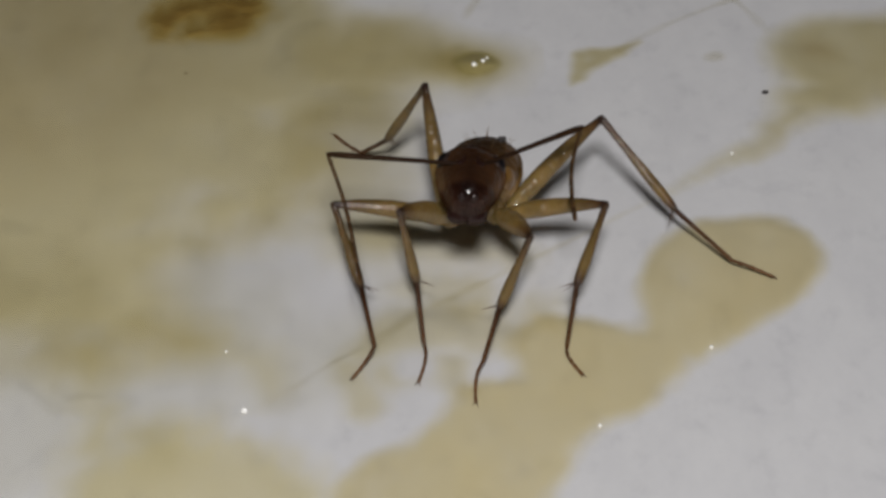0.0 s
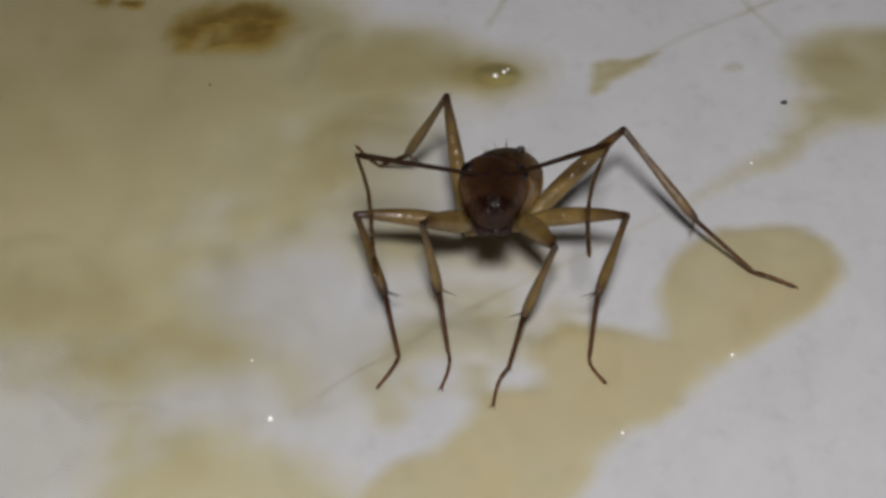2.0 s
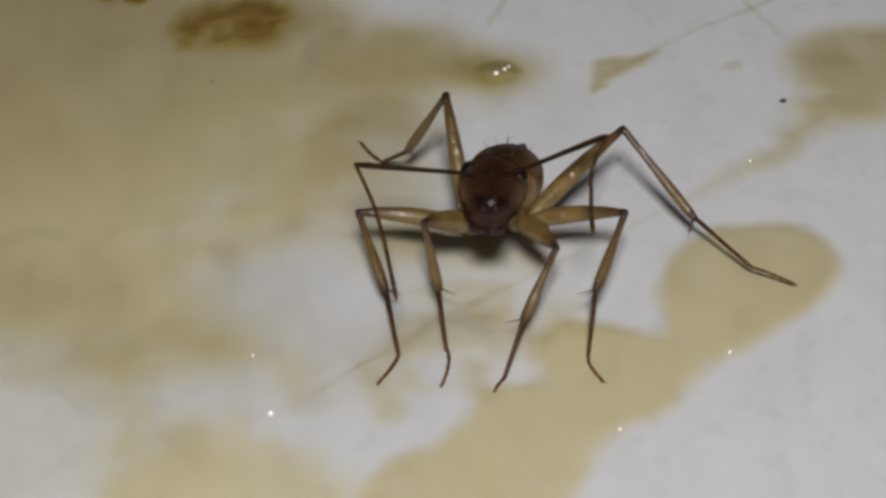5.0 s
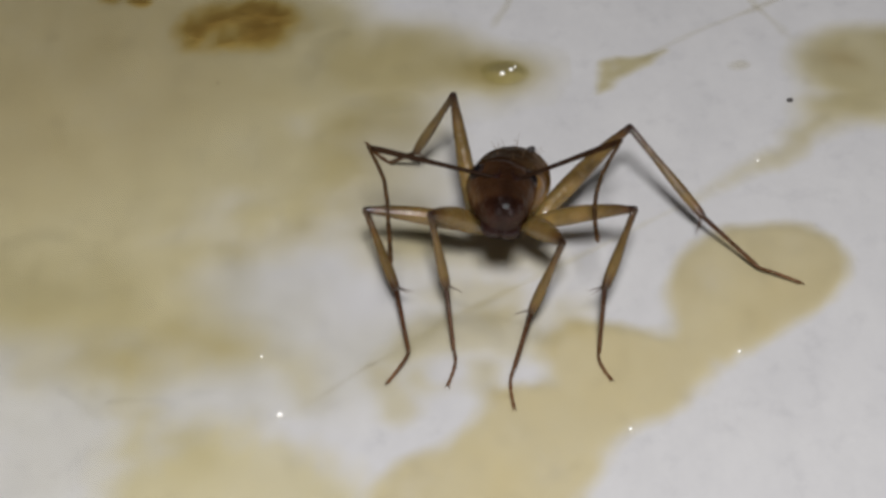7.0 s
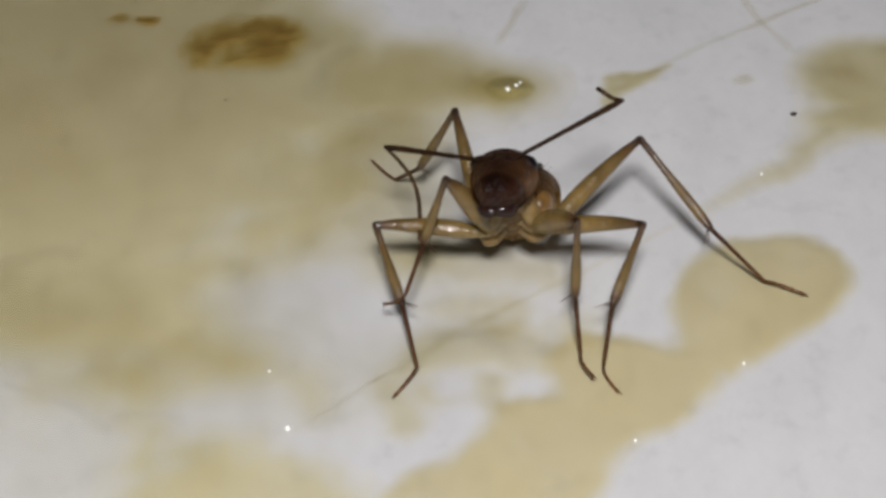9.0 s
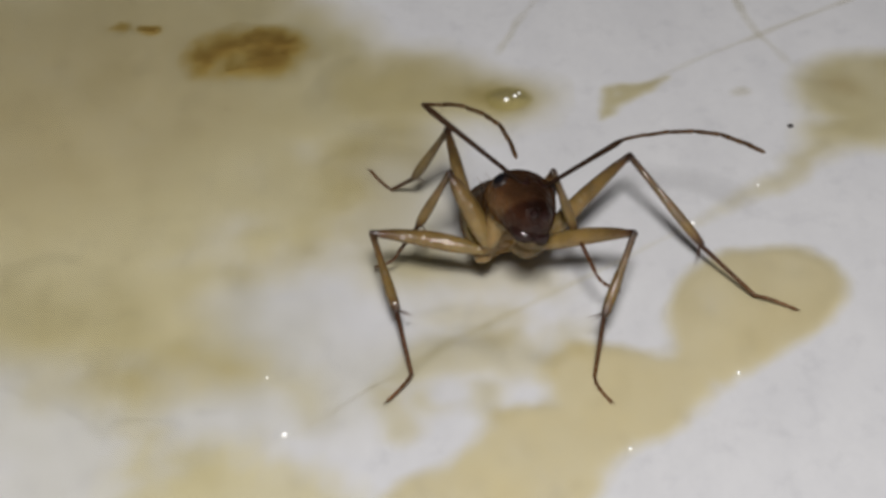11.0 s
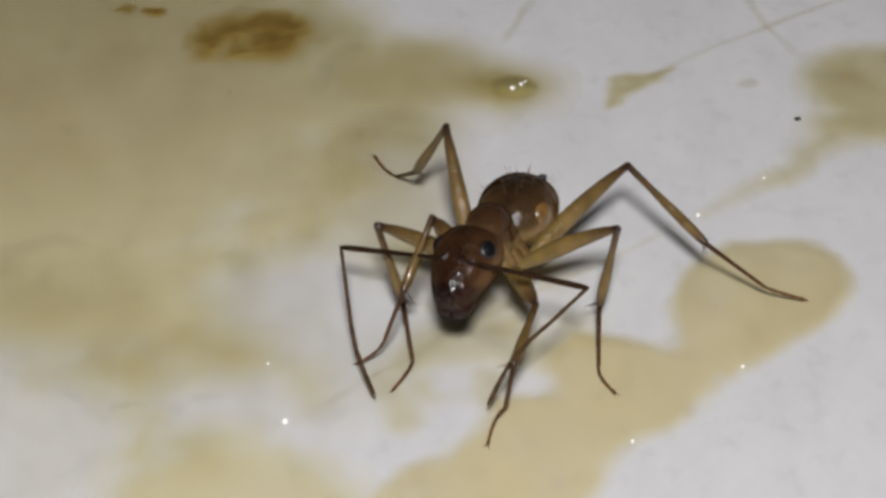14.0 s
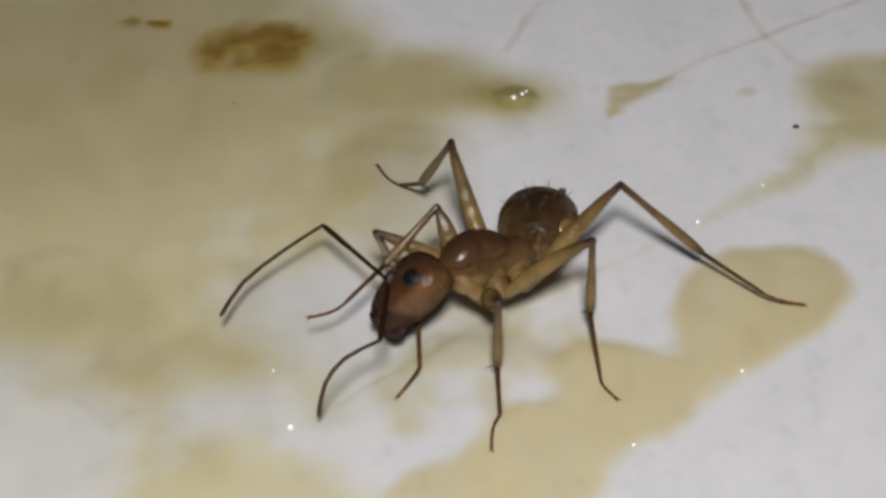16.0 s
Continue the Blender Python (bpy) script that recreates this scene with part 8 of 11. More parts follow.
    walk(A["left", "hind", 3], [
        at(0, -1.288, 6.243, -2.122, -11.8, 26.7, 80.5),
        at(0.5, -0.986, 6.221, -2.527, -14.8, 30.4, 77.1),
        at(1, -0.888, 6.264, -2.514, -15.6, 29.6, 74.7),
        at(1.5, -0.933, 6.277, -2.459, -15.1, 28.2, 73.5),
        at(2, -1.225, 6.277, -2.361, -14.7, 27.6, 73.9),
        at(2.5, -0.923, 6.248, -2.453, -5.2, 25, 96.1),
        at(3, -1.236, 6.268, -2.175, -5, 22.6, 94.9),
        at(3.5, -0.848, 6.277, -2.351, -6, 26.8, 95.5),
        at(4, -0.835, 6.277, -2.276, -5.6, 25.7, 95.7),
        at(6.5, -1.315, 6.233, -2.215, -13.3, 27.5, 78.1),
        at(7, -1.549, 6.248, -2.104, -11.3, 23.6, 79.5),
        at(7.5, -1.6, 6.252, -2.196, -15.2, 25.1, 72.5),
        at(8, -1.766, 6.175, -1.991, -2.4, 21.6, 102.7),
        at(8.5, -1.371, 6.217, -2.156, -0.5, 21.1, 107.4),
        at(8.7, -1.281, 6.205, -2.214, 0.7, 19.1, 109.6),
        at(8.8, -1.239, 6.209, -2.351, 0.6, 19.6, 109.5),
        at(9, -1.888, 6.175, -2.032, -11, 27.5, 78.5),
        at(9.1, -1.768, 6.186, -2.281, -13.9, 31.6, 75.2),
        at(9.2, -1.963, 6.151, -1.929, -10.2, 28.2, 79.8),
        at(11.3, -0.821, 6.243, -2.495, -13.1, 29.8, 75.2),
        at(11.5, -0.938, 6.28, -2.575, -13.1, 29.4, 75.1),
        at(11.6, -1.108, 6.273, -2.648, -12.5, 30.6, 77.7),
        at(11.7, -1.277, 6.282, -2.4, -10.3, 27.6, 80.1),
        at(11.8, -1.49, 6.28, -2.263, -9.3, 26.6, 82),
        at(11.9, -1.621, 6.258, -2.298, -8.7, 26.4, 83.9),
        at(12, -1.545, 6.207, -2.384, -9.9, 26.2, 81.9),
        at(12.2, -2.082, 6.169, -1.927, -6.5, 21.9, 87.7),
        at(12.5, -3.113, 5.87, -1.533, -2.9, 17.6, 95.9),
        at(13, -3.624, 5.508, -1.243, 1.8, 13.1, 107.4),
        at(13.5, -3.022, 5.852, -1.412, 2.8, 18.4, 115.3),
        at(14, -2.496, 6.274, -1.759, 2.2, 20.8, 114.8),
        at(14.5, -2.579, 6.244, -2.009, 0.6, 22.1, 110.7),
        at(15, -4.105, 5.75, -2.065, -2, 15.7, 100.4),
        at(15.5, -4.976, 4.72, -1.338, 12.1, 19.1, 141),
        at(16, -6.07, 3.327, -1.848, 13.1, 20.5, 144.3),
    ])
    walk(A["right", "feeler", 0], [
        at(0, 2.754, -0.253, 0.155, 2.3, -8.9, -94.6),
        at(0.25, 2.74, -0.314, 0.126, 2.8, -12.7, -92.5),
        at(0.5, 2.727, -0.375, 0.097, 3.5, -16.6, -93.9),
        at(1, 2.744, -0.307, 0.145, 2.3, -16.7, -89.8),
        at(1.25, 2.719, -0.387, 0.078, 2.5, -15.7, -90),
        at(1.5, 2.694, -0.466, 0.01, 4.2, -16.1, -96.9),
        at(1.75, 2.716, -0.356, -0.029, 4.4, -16.3, -97.7),
        at(2, 2.739, -0.247, -0.068, 4.6, -16.4, -98.3),
        at(2.5, 2.714, -0.4, 0.006, 7.2, -18.1, -105),
        at(3, 2.773, -0.065, 0.077, 2, -10.7, -93.7),
        at(3.5, 2.759, -0.111, -0.044, 2.3, -11.7, -94.2),
        at(4, 2.76, -0.193, 0.046, 2.1, -8.4, -98.9),
        at(5.25, 2.751, -0.241, 0.039, 2.8, -11.1, -96.5),
        at(6.5, 2.743, -0.289, 0.031, 3.5, -13.9, -94.9),
        at(6.667, 2.751, -0.222, 0.066, 3.6, -14.7, -94),
        at(6.833, 2.767, -0.1, 0.13, 4, -16.5, -93.3),
        at(7, 2.776, -0.034, 0.165, 4.2, -17.3, -93.3),
        at(7.125, 2.77, -0.078, 0.174, 5.8, -19.4, -96.2),
        at(7.25, 2.758, -0.175, 0.194, 11.4, -23.9, -104.7),
        at(7.375, 2.745, -0.273, 0.215, 19.7, -28, -114.1),
        at(7.5, 2.74, -0.317, 0.224, 24.4, -29.7, -118.7),
        at(7.667, 2.744, -0.294, 0.227, 26, -31.1, -118.4),
        at(7.833, 2.752, -0.251, 0.233, 29.3, -34.1, -117.6),
        at(8, 2.756, -0.228, 0.235, 30.9, -36.5, -116.4),
        at(8.167, 2.738, -0.296, 0.239, 32.3, -38.9, -116),
        at(8.333, 2.706, -0.422, 0.245, 35.6, -42.8, -116.8),
        at(8.5, 2.689, -0.49, 0.249, 38.2, -47.1, -116.7),
        at(8.567, 2.677, -0.521, 0.216, 35.1, -49.1, -111.3),
        at(8.633, 2.656, -0.578, 0.155, 28.1, -50.5, -101.4),
        at(8.7, 2.645, -0.608, 0.122, 24, -51.1, -95.6),
        at(8.75, 2.64, -0.614, 0.086, 19.6, -43.3, -97.3),
        at(8.8, 2.636, -0.619, 0.049, 15.5, -35.7, -99),
        at(8.833, 2.641, -0.606, 0.059, 15.7, -34.8, -100.5),
        at(8.867, 2.654, -0.575, 0.082, 15.9, -32.5, -105),
        at(8.9, 2.671, -0.533, 0.112, 15.1, -29.1, -110.6),
        at(8.933, 2.688, -0.492, 0.142, 12.8, -25.4, -116),
        at(8.967, 2.701, -0.46, 0.165, 9.7, -22.3, -119.8),
        at(9, 2.707, -0.447, 0.174, 8.3, -21, -121.2),
        at(9.05, 2.688, -0.5, 0.153, 30, -37.2, -123),
        at(9.1, 2.668, -0.553, 0.131, 46.7, -50.6, -120.4),
        at(9.15, 2.692, -0.469, 0.22, 57.9, -59.4, -119.3),
        at(9.2, 2.716, -0.385, 0.308, 63.1, -67.1, -113.4),
        at(9.55, 2.72, -0.349, 0.284, 57.8, -65.5, -110.1),
        at(9.9, 2.728, -0.258, 0.223, 41, -61.8, -95.6),
        at(10.25, 2.739, -0.14, 0.143, 26.5, -54.8, -81.8),
        at(10.6, 2.75, -0.022, 0.064, 19.5, -46.6, -74.1),
        at(10.95, 2.759, 0.069, 0.003, 32.6, -47.7, -91.9),
        at(11.3, 2.762, 0.106, -0.021, 37.7, -47.4, -98.9),
        at(11.4, 2.753, -0.084, -0.003, 40.5, -48.4, -102.6),
        at(11.5, 2.744, -0.273, 0.015, 43.8, -49.3, -106.9),
        at(11.533, 2.725, -0.339, 0.007, 25.6, -47.3, -82.8),
        at(11.567, 2.688, -0.463, -0.008, 47.9, -54.5, -109.7),
        at(11.6, 2.668, -0.53, -0.016, 69.9, -55, -133.3),
        at(11.633, 2.645, -0.582, -0, 70.2, -52.8, -136),
        at(11.667, 2.602, -0.677, 0.031, 69.8, -47.7, -141.3),
        at(11.7, 2.579, -0.729, 0.047, 66.5, -44.3, -142.3),
        at(11.75, 2.526, -0.802, -0.002, 72.1, -42, -148.7),
        at(11.8, 2.472, -0.875, -0.05, 75.7, -39.2, -153.1),
        at(11.85, 2.457, -0.873, -0.12, 54.2, -35.4, -143.5),
        at(11.9, 2.442, -0.871, -0.19, 38.1, -30.7, -136.2),
        at(11.95, 2.463, -0.874, -0.059, 34.9, -28.2, -134.8),
        at(12, 2.484, -0.878, 0.072, 27.5, -21, -134),
        at(12.1, 2.476, -0.883, 0.034, 32.4, -20.5, -134.3),
        at(12.2, 2.469, -0.889, -0.003, 38.7, -22.6, -132),
        at(12.35, 2.554, -0.748, 0.005, 26.8, -16.5, -125),
        at(12.5, 2.639, -0.607, 0.013, 13.5, -7.8, -118.3),
        at(12.75, 2.69, -0.449, 0.014, 9.7, -4.5, -109.7),
        at(13, 2.741, -0.291, 0.016, 10.3, -4.3, -106.1),
        at(13.5, 2.685, -0.473, -0.039, 13.7, -6.1, -106.2),
        at(14, 2.64, -0.596, -0.018, 7.2, 1.2, -112.9),
        at(14.25, 2.553, -0.726, -0.08, 1.8, 5, -112.9),
        at(14.5, 2.466, -0.856, -0.143, -4.1, 8.9, -112.7),
        at(14.75, 2.524, -0.772, -0.12, 9.7, 3.3, -116.2),
        at(15, 2.582, -0.688, -0.096, 22, -1, -112.2),
        at(15.25, 2.537, -0.756, -0.114, 25.8, -1.4, -106.4),
        at(15.5, 2.492, -0.824, -0.132, 30.3, -0.9, -103.4),
        at(15.667, 2.483, -0.841, -0.115, 31.2, -2.1, -98.6),
        at(15.833, 2.466, -0.874, -0.083, 39, -4.4, -97.8),
        at(16, 2.457, -0.891, -0.066, 40.5, -5.8, -94.4),
    ])
    walk(A["right", "feeler", 1], [
        at(0, 2.508, -3.296, 0.633, 44.8, 67, 42.3),
        at(0.25, 2.606, -3.326, 0.804, 156.6, 44.8, 162.4),
        at(0.5, 2.524, -3.329, 0.98, 158.5, 31.7, 166.5),
        at(1, 2.756, -3.267, 1.032, 158.3, 33.3, 165.8),
        at(1.25, 2.717, -3.361, 0.915, 157, 34.5, 164.1),
        at(1.5, 2.338, -3.414, 0.866, 21, 56, 16.4),
        at(1.75, 2.317, -3.294, 0.84, 21.4, 54.7, 16.7),
        at(2, 2.313, -3.18, 0.806, 21.9, 53.2, 17),
        at(2.5, 1.954, -3.237, 0.965, 158.2, 35.2, 165.4),
        at(3, 2.576, -3.095, 0.651, 25.9, 47.5, 21.1),
        at(3.5, 2.539, -3.129, 0.583, 24.2, 43.2, 18.6),
        at(4, 2.288, -3.213, 0.497, 32.5, 54.2, 29.7),
        at(5.25, 2.408, -3.253, 0.635, 32.5, 54.7, 29.9),
        at(6.5, 2.486, -3.277, 0.775, 32.7, 55.2, 30.1),
        at(6.667, 2.543, -3.203, 0.853, 32, 51.9, 28.9),
        at(6.833, 2.597, -3.058, 1.006, 30.8, 45.6, 26.8),
        at(7, 2.609, -2.979, 1.086, 30.2, 42.1, 25.8),
        at(7.125, 2.457, -2.976, 1.199, 23.7, 52.8, 18.9),
        at(7.25, 2.039, -2.908, 1.444, -11.1, 65.3, -14.9),
        at(7.375, 1.629, -2.763, 1.664, -41.8, 51.8, -35.6),
        at(7.5, 1.452, -2.672, 1.755, -52.9, 41.1, -35.6),
        at(7.667, 1.485, -2.62, 1.825, -74.9, 32.3, -44.3),
        at(7.833, 1.565, -2.518, 1.965, -102.4, 13.8, -53.1),
        at(8, 1.653, -2.454, 2.073, -111.7, 3.6, -55),
        at(8.167, 1.686, -2.457, 2.181, -116, -4.8, -60.3),
        at(8.333, 1.681, -2.446, 2.343, -87.3, -33.3, -116),
        at(8.5, 1.746, -2.368, 2.514, -53.9, -48.2, -131.9),
        at(8.567, 1.942, -2.405, 2.553, -50, -47.9, -136.5),
        at(8.633, 2.266, -2.506, 2.538, -46.6, -46.4, -142.3),
        at(8.7, 2.456, -2.539, 2.527, -42.4, -46.6, -146.6),
        at(8.75, 2.355, -2.844, 2.206, -98.9, -25.4, -152.6),
        at(8.8, 2.242, -3.098, 1.852, 171.2, -4.4, -158.3),
        at(8.833, 2.178, -3.102, 1.821, 145, 3.6, -160.8),
        at(8.867, 1.98, -3.094, 1.74, 105.1, 22.7, -167.9),
        at(8.9, 1.721, -3.061, 1.614, 77.3, 42.3, 177.2),
        at(8.933, 1.466, -3.002, 1.466, 59.1, 39.6, 160.2),
        at(8.967, 1.279, -2.941, 1.337, 54, 23.8, 154.9),
        at(9, 1.212, -2.914, 1.283, 52.9, 16.5, 153.7),
        at(9.05, 1.348, -2.566, 2.02, 51.6, 8.6, 150.6),
        at(9.1, 1.677, -2.245, 2.52, 51, 0, 148.5),
        at(9.15, 1.922, -1.841, 2.879, 49.6, -15.5, 155.7),
        at(9.2, 2.239, -1.487, 3.155, 45.8, -30.5, 164.5),
        at(9.55, 2.28, -1.551, 3.096, 50.2, -29, 155.7),
        at(9.9, 2.586, -1.709, 2.947, 59.2, -23, 135.9),
        at(10.25, 2.994, -1.903, 2.668, 66, -13.4, 117.2),
        at(10.6, 3.331, -2.063, 2.31, 64.6, 14.3, 54.3),
        at(10.95, 2.69, -2.008, 2.29, 72.9, -3.1, 118.9),
        at(11.3, 2.437, -1.961, 2.252, 58.7, 21.4, 41.5),
        at(11.4, 2.305, -2.086, 2.307, 53.1, 19.4, 24.3),
        at(11.5, 2.159, -2.202, 2.357, 51.7, -14.7, 157.8),
        at(11.533, 2.986, -2.419, 2.277, -4.6, -38.8, 125.4),
        at(11.567, 2.082, -2.154, 2.507, -31.3, -45.1, 147.6),
        at(11.6, 1.451, -1.821, 2.514, -52.9, -16.4, -174.3),
        at(11.633, 1.302, -1.88, 2.461, -54.7, -14.6, -168),
        at(11.667, 0.979, -1.977, 2.317, -40.5, 20.5, -37.2),
        at(11.7, 0.828, -2.08, 2.205, -58.3, -8.5, -149.8),
        at(11.75, 0.563, -1.995, 2.065, -30.4, 25.5, -46.5),
        at(11.8, 0.337, -1.957, 1.904, -22.3, 31, -50.7),
        at(11.85, 0.434, -2.371, 1.671, -0.6, 43.5, -49.8),
        at(11.9, 0.524, -2.711, 1.386, 17.2, 54.7, -47.6),
        at(11.95, 0.542, -2.806, 1.399, 29.2, 55.8, -39),
        at(12, 0.481, -2.954, 1.178, 45.4, 51.3, -25.2),
        at(12.1, 0.453, -2.953, 1.116, 21.5, 50.5, -41.7),
        at(12.2, 0.561, -3.011, 1.183, 7.2, 46.4, -53.1),
        at(12.35, 0.854, -3.175, 0.881, 25.4, 52, -36.3),
        at(12.5, 1.188, -3.303, 0.431, 53.2, 51.1, -11),
        at(12.75, 1.653, -3.349, 0.259, 63.1, 54.4, -3.1),
        at(13, 1.886, -3.251, 0.247, 69.6, 54.3, 3.2),
        at(13.5, 1.829, -3.424, 0.287, 79.1, 54.8, 12.4),
        at(14, 1.44, -3.443, -0.085, 91.2, 56.2, 24),
        at(14.25, 1.357, -3.562, -0.352, 89, 51.4, 21.7),
        at(14.5, 1.288, -3.672, -0.623, 87, 43.3, 19.7),
        at(14.75, 1.162, -3.54, -0.298, 65.4, 42.2, -0.6),
        at(15, 1.413, -3.548, -0.041, 47.9, 34.9, -17.6),
        at(15.25, 1.665, -3.719, -0.041, 48.3, 26.4, -14.4),
        at(15.5, 1.776, -3.83, -0.084, 51.2, 8.8, -4.3),
        at(15.667, 2.022, -3.894, -0, 51.3, 10.3, -3.7),
        at(15.833, 2.046, -3.926, 0.153, 51.7, 13.1, -2.8),
        at(16, 2.221, -3.956, 0.246, 52.9, 12.5, 1.4),
    ])
    walk(A["right", "feeler", 2], [
        at(0, 2.696, -3.125, 0.034, 33.1, 62.2, 30),
        at(0.25, 2.166, -3.186, 0.347, 24.6, 58, 20.9),
        at(0.5, 1.986, -3.2, 0.638, 17.4, 49.1, 12.3),
        at(1, 2.23, -3.134, 0.675, 15.6, 50.1, 10.2),
        at(1.25, 2.202, -3.215, 0.548, 16.4, 53.7, 11.3),
        at(1.5, 2.687, -3.311, 0.327, 17.2, 56.5, 12.3),
        at(1.75, 2.677, -3.186, 0.31, 17.7, 55.5, 12.8),
        at(2, 2.685, -3.066, 0.286, 17.8, 54.5, 13),
        at(2.5, 1.44, -3.103, 0.59, 17.3, 53.9, 12.3),
        at(3, 2.986, -2.937, 0.171, 22.5, 49.3, 18),
        at(3.5, 2.988, -2.977, 0.138, 21.3, 45.5, 16.1),
        at(4, 2.618, -3.025, -0.03, 30.3, 55.4, 27.5),
        at(5.25, 2.734, -3.066, 0.105, 29.1, 54.7, 26.2),
        at(6.5, 2.807, -3.091, 0.242, 27.7, 54.1, 24.6),
        at(6.667, 2.894, -3.009, 0.341, 27.3, 51.4, 23.8),
        at(6.833, 3.003, -2.853, 0.542, 26.2, 46.1, 22),
        at(7, 3.043, -2.769, 0.65, 25.7, 43.1, 21.2),
        at(7.125, 2.829, -2.849, 0.681, 18.5, 52.8, 13.7),
        at(7.25, 2.302, -2.978, 0.854, -13.2, 62.7, -17),
        at(7.375, 1.956, -2.998, 1.153, -39.2, 49.8, -33),
        at(7.5, 1.85, -2.957, 1.328, -50, 39.6, -32.9),
        at(7.667, 1.878, -3.004, 1.478, -71.1, 31.7, -40.2),
        at(7.833, 1.943, -3.023, 1.81, -99.9, 14.8, -48.2),
        at(8, 2.024, -2.985, 2.031, -110.5, 5.8, -50),
        at(8.167, 2.006, -3.02, 2.236, -117.4, -1.9, -51.3),
        at(8.333, 1.443, -2.935, 2.699, -126.9, -14.8, -41.6),
        at(8.5, 1.456, -2.691, 2.999, -133.2, -18.2, -30.3),
        at(8.567, 1.626, -2.704, 3.035, -133.2, -16.2, -29.7),
        at(8.633, 1.912, -2.78, 3.009, -133.6, -10.5, -26.4),
        at(8.7, 2.083, -2.786, 2.999, -133.8, -7.3, -24.7),
        at(8.75, 1.834, -3.114, 2.485, -132.5, 12.7, -25.6),
        at(8.8, 1.64, -3.337, 1.902, -131.1, 33, -25.6),
        at(8.833, 1.566, -3.315, 1.78, -130.8, 41, -25.8),
        at(8.867, 1.393, -3.22, 1.489, -128.9, 60.2, -25.4),
        at(8.9, 1.24, -3.037, 1.177, 81.2, 43.3, -178.1),
        at(8.933, 0.995, -2.833, 1.051, -51.8, 72.7, 42.5),
        at(8.967, 0.741, -2.688, 1.074, -41.3, 56.5, 38.1),
        at(9, 0.654, -2.638, 1.098, -33.4, 48.9, 35.5),
        at(9.05, 0.788, -2.251, 1.923, -29.8, 46.5, 29.9),
        at(9.1, 1.123, -1.904, 2.519, -18, 41.6, 26.2),
        at(9.15, 1.351, -1.584, 3.053, 8, 32, 17.3),
        at(9.2, 1.7, -1.337, 3.485, 92.1, 21.6, 12.1),
        at(9.55, 1.762, -1.317, 3.411, 57.5, -28.4, 155.9),
        at(9.9, 2.156, -1.293, 3.201, 66.4, -21.5, 136),
        at(10.25, 2.705, -1.34, 2.819, 72.5, -10.9, 118),
        at(10.6, 3.698, -1.551, 2.15, 75.5, -4.3, 115.3),
        at(10.95, 2.377, -1.439, 2.325, 62.5, 23, 43.4),
        at(11.3, 2.89, -1.56, 2.015, 58.9, 24.9, 35.8),
        at(11.4, 2.863, -1.834, 2.091, 53.3, 22.2, 21.3),
        at(11.5, 1.578, -1.964, 2.522, 48.3, 18, 5.9),
        at(11.533, 2.692, -2.006, 2.684, 59.8, 17.4, 42.8),
        at(11.567, 1.695, -1.907, 2.967, 49.8, 20.6, 21.6),
        at(11.6, 0.831, -1.883, 2.698, 79.3, 20.2, -21.4),
        at(11.633, 0.687, -2.011, 2.626, 80.3, 21.3, -26.3),
        at(11.667, 1.464, -2.345, 2.089, 77.8, 22, -34.8),
        at(11.7, 0.272, -2.403, 2.301, 76.4, 22, -38.3),
        at(11.75, 0.966, -2.42, 1.784, 86.9, 27.2, -44.9),
        at(11.8, 0.69, -2.389, 1.57, 93.5, 32.7, -50.3),
        at(11.85, 0.738, -2.732, 1.224, 114.4, 44, -47.7),
        at(11.9, 0.778, -2.988, 0.856, 133.3, 53.9, -43.5),
        at(11.95, 0.826, -3.036, 0.862, 145.9, 55.1, -35.2),
        at(12, 0.848, -3.127, 0.671, 162.5, 50.8, -21.7),
        at(12.1, 0.761, -3.228, 0.614, 139, 51.1, -38.1),
        at(12.2, 0.83, -3.37, 0.712, 123.6, 47.8, -50.7),
        at(12.35, 1.176, -3.412, 0.369, 142.1, 52.4, -33.3),
        at(12.5, 1.589, -3.381, -0.075, 166.9, 51.2, -10.3),
        at(12.75, 2.03, -3.37, -0.27, 178.3, 53.1, -0.4),
        at(13, 2.265, -3.23, -0.281, -174.9, 54, 6),
        at(13.5, 2.196, -3.344, -0.244, -167.8, 52.9, 12.6),
        at(14, 1.77, -3.296, -0.625, -155, 53.8, 24.6),
        at(14.25, 1.734, -3.412, -0.86, -157.9, 49.6, 21.8),
        at(14.5, 1.734, -3.512, -1.069, -159.8, 42.4, 19.8),
        at(14.75, 1.644, -3.545, -0.735, 179.9, 41.1, 1.3),
        at(15, 1.921, -3.709, -0.413, 163.8, 34.1, -12.6),
        at(15.25, 2.229, -3.864, -0.33, 164.4, 21.9, -6),
        at(15.5, 2.416, -3.877, -0.184, 163.6, 7.7, 1.1),
        at(15.667, 2.66, -3.936, -0.117, 164.1, 8.7, 2),
        at(15.833, 2.678, -3.957, 0.005, 165, 10.9, 3.1),
        at(16, 2.855, -3.941, 0.105, 165.5, 12.5, 3.5),
    ])
